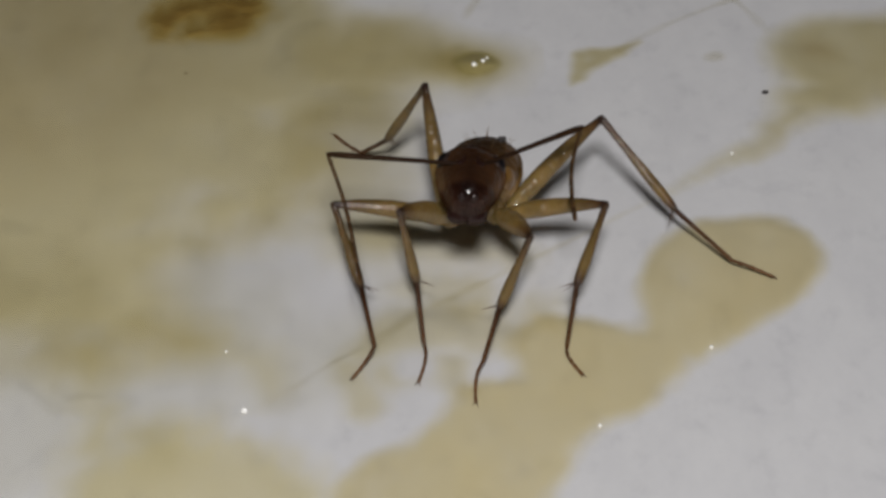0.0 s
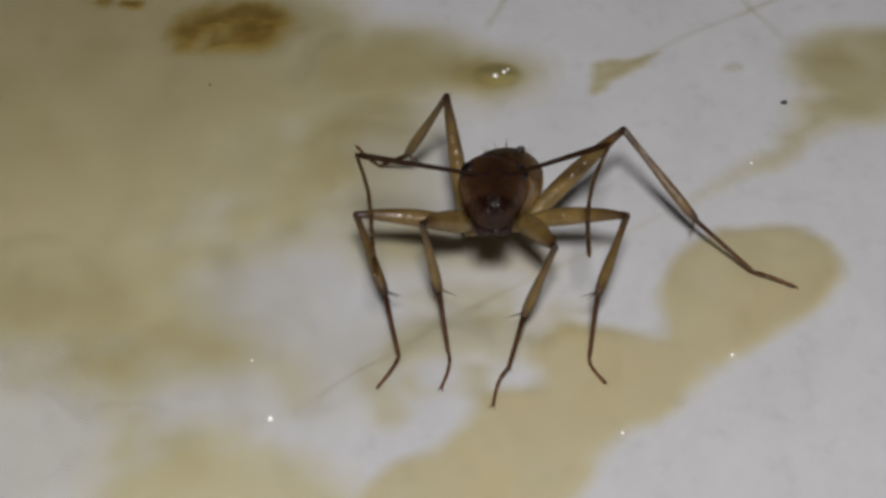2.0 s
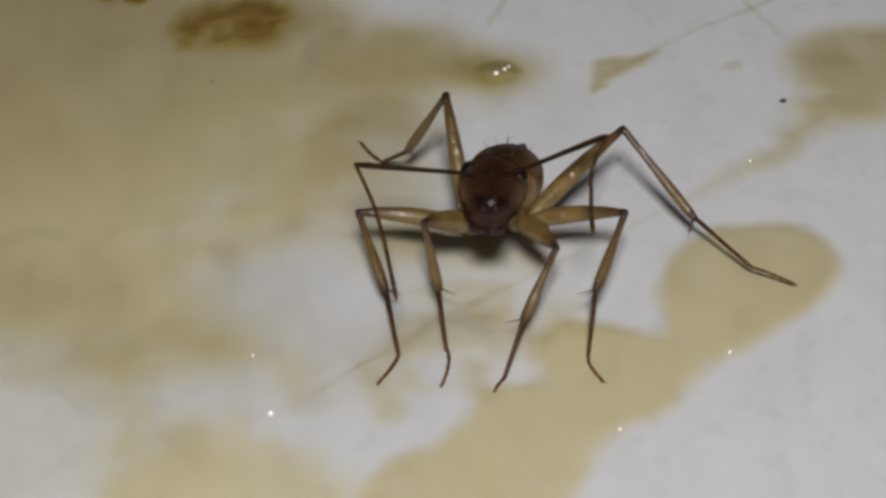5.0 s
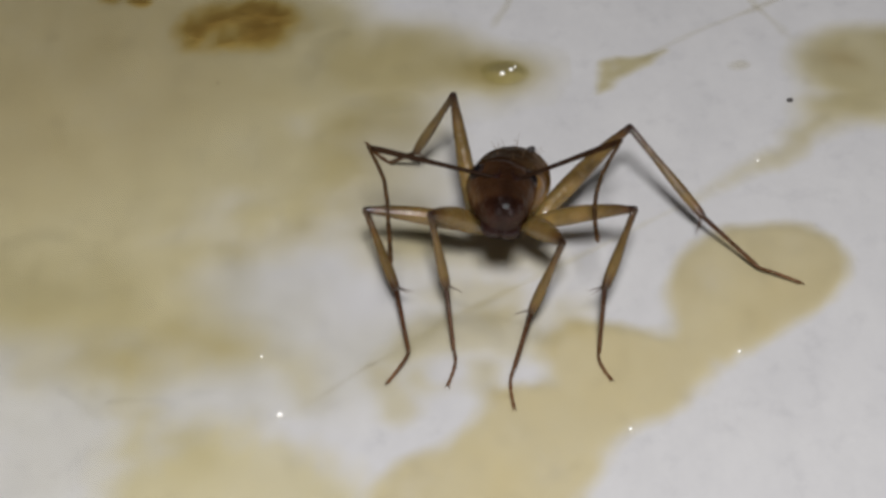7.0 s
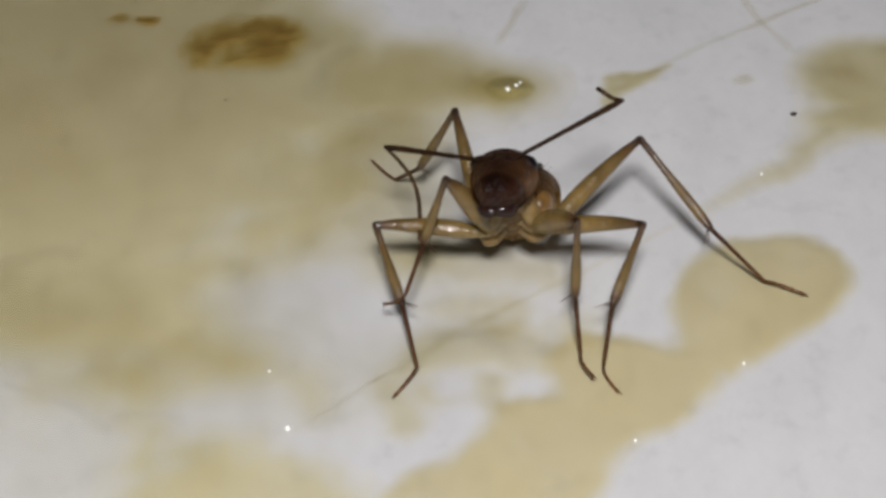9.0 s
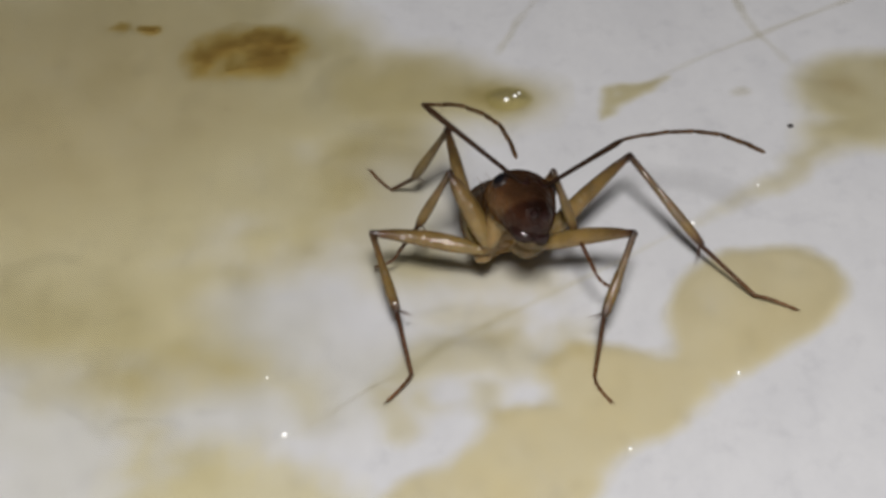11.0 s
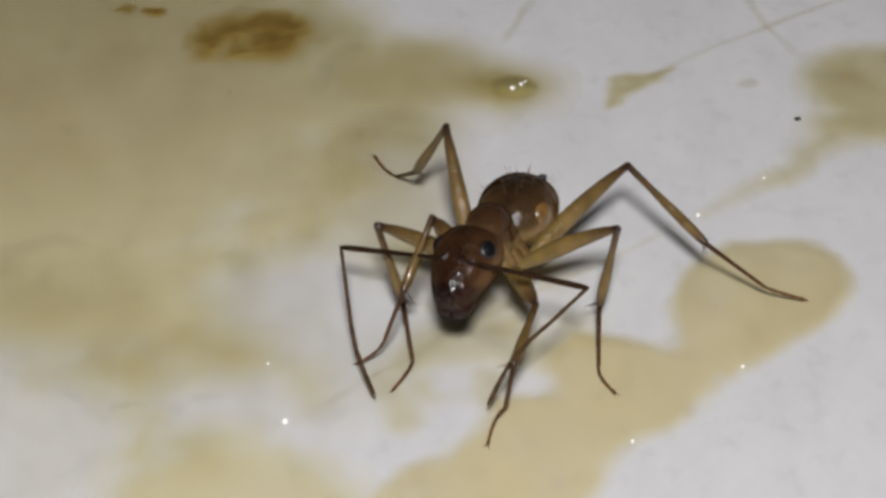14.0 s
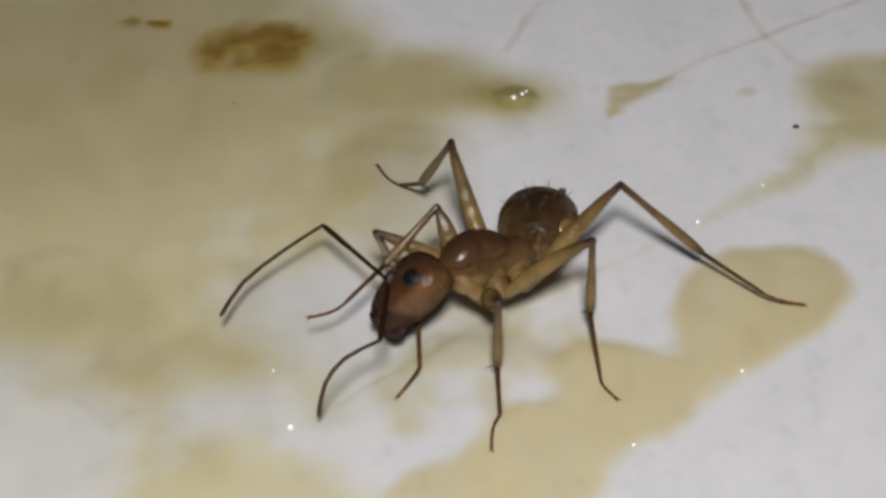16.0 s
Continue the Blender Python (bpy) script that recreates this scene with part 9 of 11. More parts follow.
    walk(A["right", "feeler", 3], [
        at(0, 2.962, -2.971, -0.55, 17.7, 53.1, 14.5),
        at(0.25, 2.493, -3.062, -0.213, 13.9, 49.8, 10),
        at(0.5, 2.408, -3.109, 0.14, 10.7, 45.1, 6),
        at(1, 2.647, -3.059, 0.169, 5, 49.5, -0.7),
        at(1.25, 2.585, -3.138, 0.015, 5.7, 54.2, 0.2),
        at(1.5, 3.043, -3.234, -0.224, 6.7, 58.1, 1.4),
        at(1.75, 3.041, -3.104, -0.234, 6.2, 59.1, 0.9),
        at(2, 3.059, -2.98, -0.251, 5.7, 59.9, 0.4),
        at(2.5, 1.82, -3.021, 0.057, 2.3, 51.9, -3.1),
        at(3, 3.395, -2.804, -0.329, 13.1, 55.5, 8.6),
        at(3.5, 3.433, -2.849, -0.333, 13.5, 52.1, 8.7),
        at(4, 2.951, -2.852, -0.573, 25.5, 58.5, 21.9),
        at(5.25, 3.076, -2.898, -0.434, 21.2, 55.3, 17.2),
        at(6.5, 3.159, -2.929, -0.293, 17.2, 51.1, 12.6),
        at(6.667, 3.271, -2.842, -0.174, 16.6, 50.4, 11.8),
        at(6.833, 3.427, -2.681, 0.066, 14.8, 47.3, 9.6),
        at(7, 3.492, -2.595, 0.2, 13.9, 46.1, 8.5),
        at(7.125, 3.217, -2.755, 0.156, 5.8, 54.6, -1.3),
        at(7.25, 2.591, -3.066, 0.267, -22.8, 61.9, -31.2),
        at(7.375, 2.313, -3.23, 0.649, -33.9, 48.8, -34.6),
        at(7.5, 2.277, -3.233, 0.907, -38.2, 39.1, -29.8),
        at(7.667, 2.307, -3.366, 1.132, -57.2, 31.9, -35),
        at(7.833, 2.369, -3.498, 1.641, -87.6, 17.4, -40.8),
        at(8, 2.446, -3.488, 1.964, -100.8, 9.8, -42.2),
        at(8.167, 2.419, -3.534, 2.258, -111.2, 3.8, -41.9),
        at(8.333, 1.921, -3.358, 2.867, -130.2, -8, -40.9),
        at(8.5, 1.998, -3.007, 3.205, -138.8, -11.8, -39.1),
        at(8.567, 2.177, -3.018, 3.219, -133.5, -17, -53),
        at(8.633, 2.493, -3.068, 3.129, -134.5, -9.7, -45.5),
        at(8.7, 2.678, -3.059, 3.083, -135.6, -0.4, -33),
        at(8.75, 2.414, -3.392, 2.34, -135.3, 15.1, -28.4),
        at(8.8, 2.139, -3.575, 1.542, -133.5, 31.1, -22.7),
        at(8.833, 2.014, -3.532, 1.347, -135.2, 40.8, -25.2),
        at(8.867, 1.69, -3.36, 0.917, -145.7, 63.8, -38.1),
        at(8.9, 0.761, -3.053, 0.724, 141.4, 80.7, -113.4),
        at(8.933, 1.14, -2.7, 0.421, 77.4, 43.4, 179),
        at(8.967, 1.027, -2.464, 0.524, -70.7, 57.4, 16.9),
        at(9, 1.007, -2.386, 0.6, -59.5, 47.8, 16.9),
        at(9.05, 1.182, -2.024, 1.444, -70.6, 45.5, 8.1),
        at(9.1, 1.566, -1.686, 2.081, -76.9, 40, 2.5),
        at(9.15, 1.886, -1.417, 2.703, -12.2, 31.4, 5.2),
        at(9.2, 2.3, -1.209, 3.243, 112.1, 22.6, 9.9),
        at(9.55, 1.232, -1.08, 3.725, 77.9, -26.5, 157.2),
        at(9.9, 1.714, -0.867, 3.443, 86, -16.1, 136.8),
        at(10.25, 2.401, -0.768, 2.944, 90.2, -2.6, 118.7),
        at(10.6, 3.417, -0.957, 2.2, 93.7, 3.3, 119.8),
        at(10.95, 2.818, -1.022, 2.067, 63.9, 31.6, 35.1),
        at(11.3, 3.375, -1.21, 1.737, 58.4, 32.3, 25.5),
        at(11.4, 3.433, -1.612, 1.842, 54.4, 28.4, 17.3),
        at(11.5, 2.202, -1.899, 2.318, 51.1, 24, 9.7),
        at(11.533, 3.154, -1.579, 2.486, 145.1, 29.3, 138.4),
        at(11.567, 2.269, -1.68, 2.734, 22.6, 58.5, 8.1),
        at(11.6, 1.407, -2.109, 2.469, -148.5, 23, -21.6),
        at(11.633, 1.238, -2.283, 2.386, -150.3, 24.5, -25.7),
        at(11.667, 1.967, -2.694, 1.843, -155.6, 25.7, -33),
        at(11.7, 0.753, -2.782, 2.054, -156.5, 25.8, -34.1),
        at(11.75, 1.382, -2.834, 1.482, -151, 31.9, -45.5),
        at(11.8, 1.045, -2.816, 1.213, -151.9, 36.9, -56.9),
        at(11.85, 1.057, -3.083, 0.766, -133.9, 45.5, -49.5),
        at(11.9, 1.06, -3.255, 0.322, -112.9, 52.2, -39.8),
        at(11.95, 1.135, -3.254, 0.32, -96.8, 54.3, -30.3),
        at(12, 1.236, -3.281, 0.159, -76.3, 50.4, -15.9),
        at(12.1, 1.088, -3.483, 0.1, -102.4, 55.2, -35.8),
        at(12.2, 1.111, -3.713, 0.223, -122, 53.4, -54),
        at(12.35, 1.513, -3.633, -0.154, -105.3, 56, -36.4),
        at(12.5, 1.996, -3.455, -0.589, -85.9, 54.1, -16.1),
        at(12.75, 2.426, -3.372, -0.798, -70.8, 54.3, -1.3),
        at(13, 2.65, -3.19, -0.815, -59.7, 56.2, 9.3),
        at(13.5, 2.584, -3.257, -0.77, -58.3, 52.1, 10.7),
        at(14, 2.125, -3.134, -1.158, -43.6, 51.6, 24.3),
        at(14.25, 2.132, -3.254, -1.362, -47.2, 48, 21),
        at(14.5, 2.192, -3.347, -1.514, -50, 41.3, 18.4),
        at(14.75, 2.141, -3.533, -1.169, -67.3, 40.6, 3.8),
        at(15, 2.454, -3.829, -0.783, -80.5, 34.6, -5.4),
        at(15.25, 2.838, -3.927, -0.577, -82.3, 18.4, 3.8),
        at(15.5, 3.07, -3.864, -0.272, -90.5, 2.6, 13.9),
        at(15.667, 3.312, -3.913, -0.217, -89, 6.8, 12.4),
        at(15.833, 3.325, -3.922, -0.119, -90.7, 14.3, 4.3),
        at(16, 3.499, -3.902, -0.037, -91.4, 15.3, 2.8),
    ])
    walk(A["right", "feeler", 4], [
        at(0, 3.358, -2.869, -1.094, 12.9, 50.1, 10.1),
        at(0.25, 2.925, -2.986, -0.733, 9.5, 47.3, 5.8),
        at(0.5, 2.886, -3.058, -0.342, 6.6, 43.6, 2.2),
        at(1, 3.088, -3.064, -0.348, 0.1, 50.1, -5.8),
        at(1.25, 2.983, -3.136, -0.536, 1.9, 56.6, -3.8),
        at(1.5, 3.402, -3.225, -0.801, 4.5, 62, -1.1),
        at(1.75, 3.39, -3.098, -0.818, 3.2, 60.7, -2.5),
        at(2, 3.4, -2.977, -0.84, 2, 59.3, -3.6),
        at(2.5, 2.238, -3.043, -0.478, -1.5, 51.2, -7.3),
        at(3, 3.776, -2.746, -0.889, 9.6, 57.6, 5),
        at(3.5, 3.846, -2.786, -0.869, 9.5, 57.5, 4.6),
        at(4, 3.281, -2.719, -1.153, 25.8, 63, 21.5),
        at(5.25, 3.446, -2.784, -0.993, 19.2, 58.6, 14.4),
        at(6.5, 3.575, -2.837, -0.822, 13.4, 52.2, 8),
        at(6.667, 3.695, -2.753, -0.698, 12.2, 51.4, 6.6),
        at(6.833, 3.882, -2.604, -0.434, 10.4, 50.8, 4.7),
        at(7, 3.959, -2.525, -0.29, 9.4, 49.4, 3.7),
        at(7.125, 3.611, -2.764, -0.398, 1, 55, -4.8),
        at(7.25, 2.865, -3.232, -0.333, -20.4, 56, -23.8),
        at(7.375, 2.682, -3.484, 0.138, -35.2, 43.5, -27.8),
        at(7.5, 2.734, -3.495, 0.478, -44.4, 36, -27.4),
        at(7.667, 2.78, -3.698, 0.773, -60.5, 30.6, -30.9),
        at(7.833, 2.86, -3.922, 1.437, -88.4, 19.7, -35.4),
        at(8, 2.943, -3.939, 1.848, -101.3, 14.3, -37.3),
        at(8.167, 2.924, -3.987, 2.213, -111.6, 10.1, -38.7),
        at(8.333, 2.43, -3.799, 2.962, -116.7, -17.9, -123.2),
        at(8.5, 2.514, -3.426, 3.344, -116.6, -25.8, -122.8),
        at(8.567, 2.568, -3.537, 3.418, -121, -23.9, -112.7),
        at(8.633, 2.963, -3.547, 3.244, -119.1, -24.2, -118.5),
        at(8.7, 3.248, -3.43, 3.088, -110.7, -26.7, -136),
        at(8.75, 2.992, -3.705, 2.163, -138.6, -15.7, -148.1),
        at(8.8, 2.676, -3.8, 1.191, 169.3, -5.4, -160.4),
        at(8.833, 2.479, -3.751, 0.903, 154.8, 2.1, -158.4),
        at(8.867, 1.926, -3.546, 0.307, 136.4, 19, -155.8),
        at(8.9, 0.717, -3.154, 0.053, 125.9, 33.2, -157.5),
        at(8.933, 0.645, -2.691, -0.046, 115.7, 30.8, -168.9),
        at(8.967, 1.378, -2.357, -0.049, 109.8, 18.9, -179.1),
        at(9, 1.443, -2.253, 0.096, 108.2, 14.3, 176.9),
        at(9.05, 1.653, -1.956, 0.959, 108.6, 3.4, 179.2),
        at(9.1, 2.086, -1.664, 1.644, 108.7, -8.1, -178.3),
        at(9.15, 2.464, -1.364, 2.349, 110.2, -19, 174.7),
        at(9.2, 2.919, -1.1, 2.982, 113, -29.5, 167.3),
        at(9.55, 0.671, -0.845, 4.028, 117.7, -24, 157.4),
        at(9.9, 1.238, -0.419, 3.632, 123.6, -8.5, 138.1),
        at(10.25, 2.075, -0.172, 2.974, 124.7, 9.5, 120.8),
        at(10.6, 3.079, -0.368, 2.16, 129.2, 14.3, 124.2),
        at(10.95, 3.292, -0.689, 1.71, 76.6, 40.2, 28.8),
        at(11.3, 3.894, -0.963, 1.374, 68.6, 38.5, 16.8),
        at(11.4, 4.004, -1.434, 1.519, 63.8, 33.2, 8.6),
        at(11.5, 2.814, -1.795, 2.041, 60.2, 27.6, 1.8),
        at(11.533, 2.711, -1.185, 2.153, -102.9, 21.2, -179.8),
        at(11.567, 2.621, -1.63, 2.154, -77, 13.6, -165.6),
        at(11.6, 1.989, -2.339, 2.203, -26.2, 23.6, -21.5),
        at(11.633, 1.796, -2.552, 2.104, -25.1, 25.2, -24.3),
        at(11.667, 2.481, -3.028, 1.548, -25.4, 27, -28.2),
        at(11.7, 1.26, -3.125, 1.758, -26.3, 28.2, -31.6),
        at(11.75, 1.787, -3.245, 1.123, -21.8, 34.8, -42.5),
        at(11.8, 1.342, -3.272, 0.806, -23.6, 40.5, -54.1),
        at(11.85, 1.367, -3.446, 0.281, -4.7, 48.8, -46.7),
        at(11.9, 1.38, -3.522, -0.215, 16.2, 55.6, -36.8),
        at(11.95, 1.478, -3.454, -0.232, 31.2, 58.4, -28.4),
        at(12, 1.653, -3.4, -0.364, 50.7, 55.2, -14),
        at(12.1, 1.402, -3.711, -0.458, 28.8, 56.7, -29.4),
        at(12.2, 1.35, -4.041, -0.322, 8.4, 55.6, -47.2),
        at(12.35, 1.819, -3.859, -0.717, 24, 60, -32.6),
        at(12.5, 2.379, -3.565, -1.14, 44.5, 59.5, -12),
        at(12.75, 2.822, -3.381, -1.35, 61, 57.5, 4.7),
        at(13, 3.023, -3.128, -1.381, 73.5, 57.1, 16.6),
        at(13.5, 2.994, -3.18, -1.307, 71.5, 50.6, 14.6),
        at(14, 2.51, -2.96, -1.69, 88.5, 49.3, 28.9),
        at(14.25, 2.557, -3.091, -1.867, 84.2, 48, 24.9),
        at(14.5, 2.677, -3.186, -1.963, 79.9, 41.9, 20.8),
        at(14.75, 2.656, -3.5, -1.611, 64.4, 41.8, 8.1),
        at(15, 3.012, -3.881, -1.169, 53.2, 36.8, 1.3),
        at(15.25, 3.482, -3.885, -0.791, 52.8, 23.5, 9.3),
        at(15.5, 3.73, -3.701, -0.303, 48.8, 8, 19.6),
        at(15.667, 3.972, -3.768, -0.297, 47.7, 10.8, 18.9),
        at(15.833, 3.982, -3.873, -0.288, 41.2, 16.9, 10.1),
        at(16, 4.154, -3.869, -0.216, 39.8, 15, 10.7),
    ])
    walk(A["right", "feeler", 5], [
        at(0, 3.787, -2.792, -1.615, 11.4, 47.2, 8.6),
        at(0.25, 3.384, -2.939, -1.233, 6.7, 44.4, 2.7),
        at(0.5, 3.377, -3.04, -0.811, 2.9, 40.7, -2.5),
        at(1, 3.523, -3.109, -0.87, -1.2, 48.6, -7.6),
        at(1.25, 3.356, -3.161, -1.103, 3.1, 58.6, -3),
        at(1.5, 3.721, -3.231, -1.401, 10.9, 65.5, 4.7),
        at(1.75, 3.722, -3.113, -1.411, 8.6, 58.9, 2.4),
        at(2, 3.747, -2.999, -1.424, 6.7, 49.8, 0.2),
        at(2.5, 2.661, -3.097, -1.008, 3.7, 48, -3.2),
        at(3, 4.139, -2.715, -1.463, 11.6, 52.6, 5.9),
        at(3.5, 4.21, -2.757, -1.443, 6.8, 60.4, 0.9),
        at(4, 3.568, -2.606, -1.759, 27.9, 65.7, 21.5),
        at(5.25, 3.789, -2.695, -1.573, 20, 62, 13.6),
        at(6.5, 3.988, -2.778, -1.36, 12.5, 53.9, 5.5),
        at(6.667, 4.116, -2.705, -1.23, 12.3, 60.8, 5.6),
        at(6.833, 4.31, -2.569, -0.961, 11, 59.7, 4.4),
        at(7, 4.4, -2.496, -0.807, 10.6, 49.8, 4.3),
        at(7.125, 4, -2.796, -0.955, 0.3, 47.5, -1),
        at(7.25, 3.213, -3.386, -0.896, -25.4, 40.5, -11.2),
        at(7.375, 3.118, -3.714, -0.33, -55.1, 31.7, -18.8),
        at(7.5, 3.223, -3.748, 0.079, -70.6, 27.7, -22.1),
        at(7.667, 3.282, -3.998, 0.427, -81.1, 25.8, -24),
        at(7.833, 3.382, -4.293, 1.208, -98.6, 22.4, -27.2),
        at(8, 3.467, -4.338, 1.68, -106, 21.3, -29.1),
        at(8.167, 3.446, -4.406, 2.093, -115.4, 19.2, -30.8),
        at(8.333, 2.076, -4.34, 3.171, -134.3, 13.7, -34.7),
        at(8.5, 2.183, -3.941, 3.64, -141.5, -13, -131.7),
        at(8.567, 2.328, -4.111, 3.694, -140.6, -14.6, -135.5),
        at(8.633, 2.667, -4.092, 3.523, -139, -17, -140.4),
        at(8.7, 2.811, -3.852, 3.394, -137.8, -18.5, -143.9),
        at(8.75, 2.436, -4.05, 2.347, -137.4, -10, -153),
        at(8.8, 2.038, -4.027, 1.255, -138.4, -2, -162.1),
        at(8.833, 1.847, -4.001, 0.878, -138.7, 0.2, -162.5),
        at(8.867, 1.339, -3.809, 0.086, -139.5, 4.8, -164.8),
        at(8.9, 0.191, -3.373, -0.319, -140.7, 10.7, -168.4),
        at(8.933, 0.072, -2.804, -0.394, -142.2, 16.3, -172.3),
        at(8.967, 0.735, -2.368, -0.269, -143.8, 20.2, -175.8),
        at(9, 0.785, -2.218, -0.071, -144.4, 22.9, -177.1),
        at(9.05, 0.974, -1.947, 0.918, -143.4, 8.5, -174.5),
        at(9.1, 1.413, -1.684, 1.739, -142.9, -6.3, -171.9),
        at(9.15, 1.824, -1.305, 2.571, -140.8, -17.8, 177.6),
        at(9.2, 2.342, -0.97, 3.317, -136.4, -28.9, 166),
        at(9.55, 0.097, -0.606, 4.304, -133.5, -19.9, 159.6),
        at(9.9, 0.738, 0.03, 3.732, -131.2, 2.5, 148.1),
        at(10.25, 1.732, 0.404, 2.863, -132.9, 26.8, 136.6),
        at(10.6, 2.709, 0.177, 1.992, -127.6, 30.4, 140.9),
        at(10.95, 3.747, -0.439, 1.272, 126.2, 52.3, 12.7),
        at(11.3, 4.404, -0.809, 0.951, 117.9, 45.3, 2.2),
        at(11.4, 4.567, -1.349, 1.147, 107.9, 37.5, -11.7),
        at(11.5, 3.417, -1.776, 1.727, 101.6, 28.1, -22),
        at(11.533, 2.076, -1.187, 1.908, 101.4, 25.7, -22),
        at(11.567, 1.981, -1.794, 1.994, 101.3, 23.2, -21.7),
        at(11.6, 2.569, -2.568, 1.931, 101.6, 22, -20.9),
        at(11.633, 2.357, -2.805, 1.815, 91.5, 29.2, -44.9),
        at(11.667, 3.015, -3.315, 1.24, 89.6, 33, -53.5),
        at(11.7, 1.77, -3.439, 1.436, 109.9, 29.9, -28.1),
        at(11.75, 2.199, -3.623, 0.735, 122.4, 36.2, -31.6),
        at(11.8, 1.645, -3.691, 0.364, 128.7, 42.9, -36),
        at(11.85, 1.674, -3.772, -0.231, 150.2, 53.9, -32.9),
        at(11.9, 1.688, -3.752, -0.776, 167.2, 62.9, -27.2),
        at(11.95, 1.791, -3.623, -0.811, 172.4, 67.8, -25.4),
        at(12, 2.029, -3.494, -0.923, -175.2, 66.4, -14.5),
        at(12.1, 1.727, -3.894, -1.027, 172.8, 58.2, -21.3),
        at(12.2, 1.61, -4.323, -0.884, 165.1, 50.1, -21.4),
        at(12.35, 2.105, -4.042, -1.306, -170.8, 61, -6.5),
        at(12.5, 2.716, -3.637, -1.726, -146.2, 62.4, 15.1),
        at(12.75, 3.187, -3.351, -1.924, -136.8, 55.3, 24.1),
        at(13, 3.378, -3.023, -1.951, -129.1, 49.7, 30.7),
        at(13.5, 3.412, -3.071, -1.832, -134.8, 42.2, 24.5),
        at(14, 2.898, -2.745, -2.205, -114.4, 39.3, 36.2),
        at(14.25, 2.97, -2.899, -2.373, -118.7, 44, 34.1),
        at(14.5, 3.15, -3.006, -2.417, -125.1, 41.3, 27.9),
        at(14.75, 3.158, -3.428, -2.064, -138.5, 42.1, 17.5),
        at(15, 3.556, -3.869, -1.576, -146.8, 37.4, 14),
        at(15.25, 4.097, -3.784, -1.061, -145.6, 31.7, 18.5),
        at(15.5, 4.364, -3.475, -0.398, -146.6, 26.7, 21.6),
        at(15.667, 4.603, -3.551, -0.425, -147.1, 21.5, 24.9),
        at(15.833, 4.623, -3.759, -0.486, -152.4, 15.4, 25.9),
        at(16, 4.799, -3.747, -0.392, -154, 10.7, 29.7),
    ])
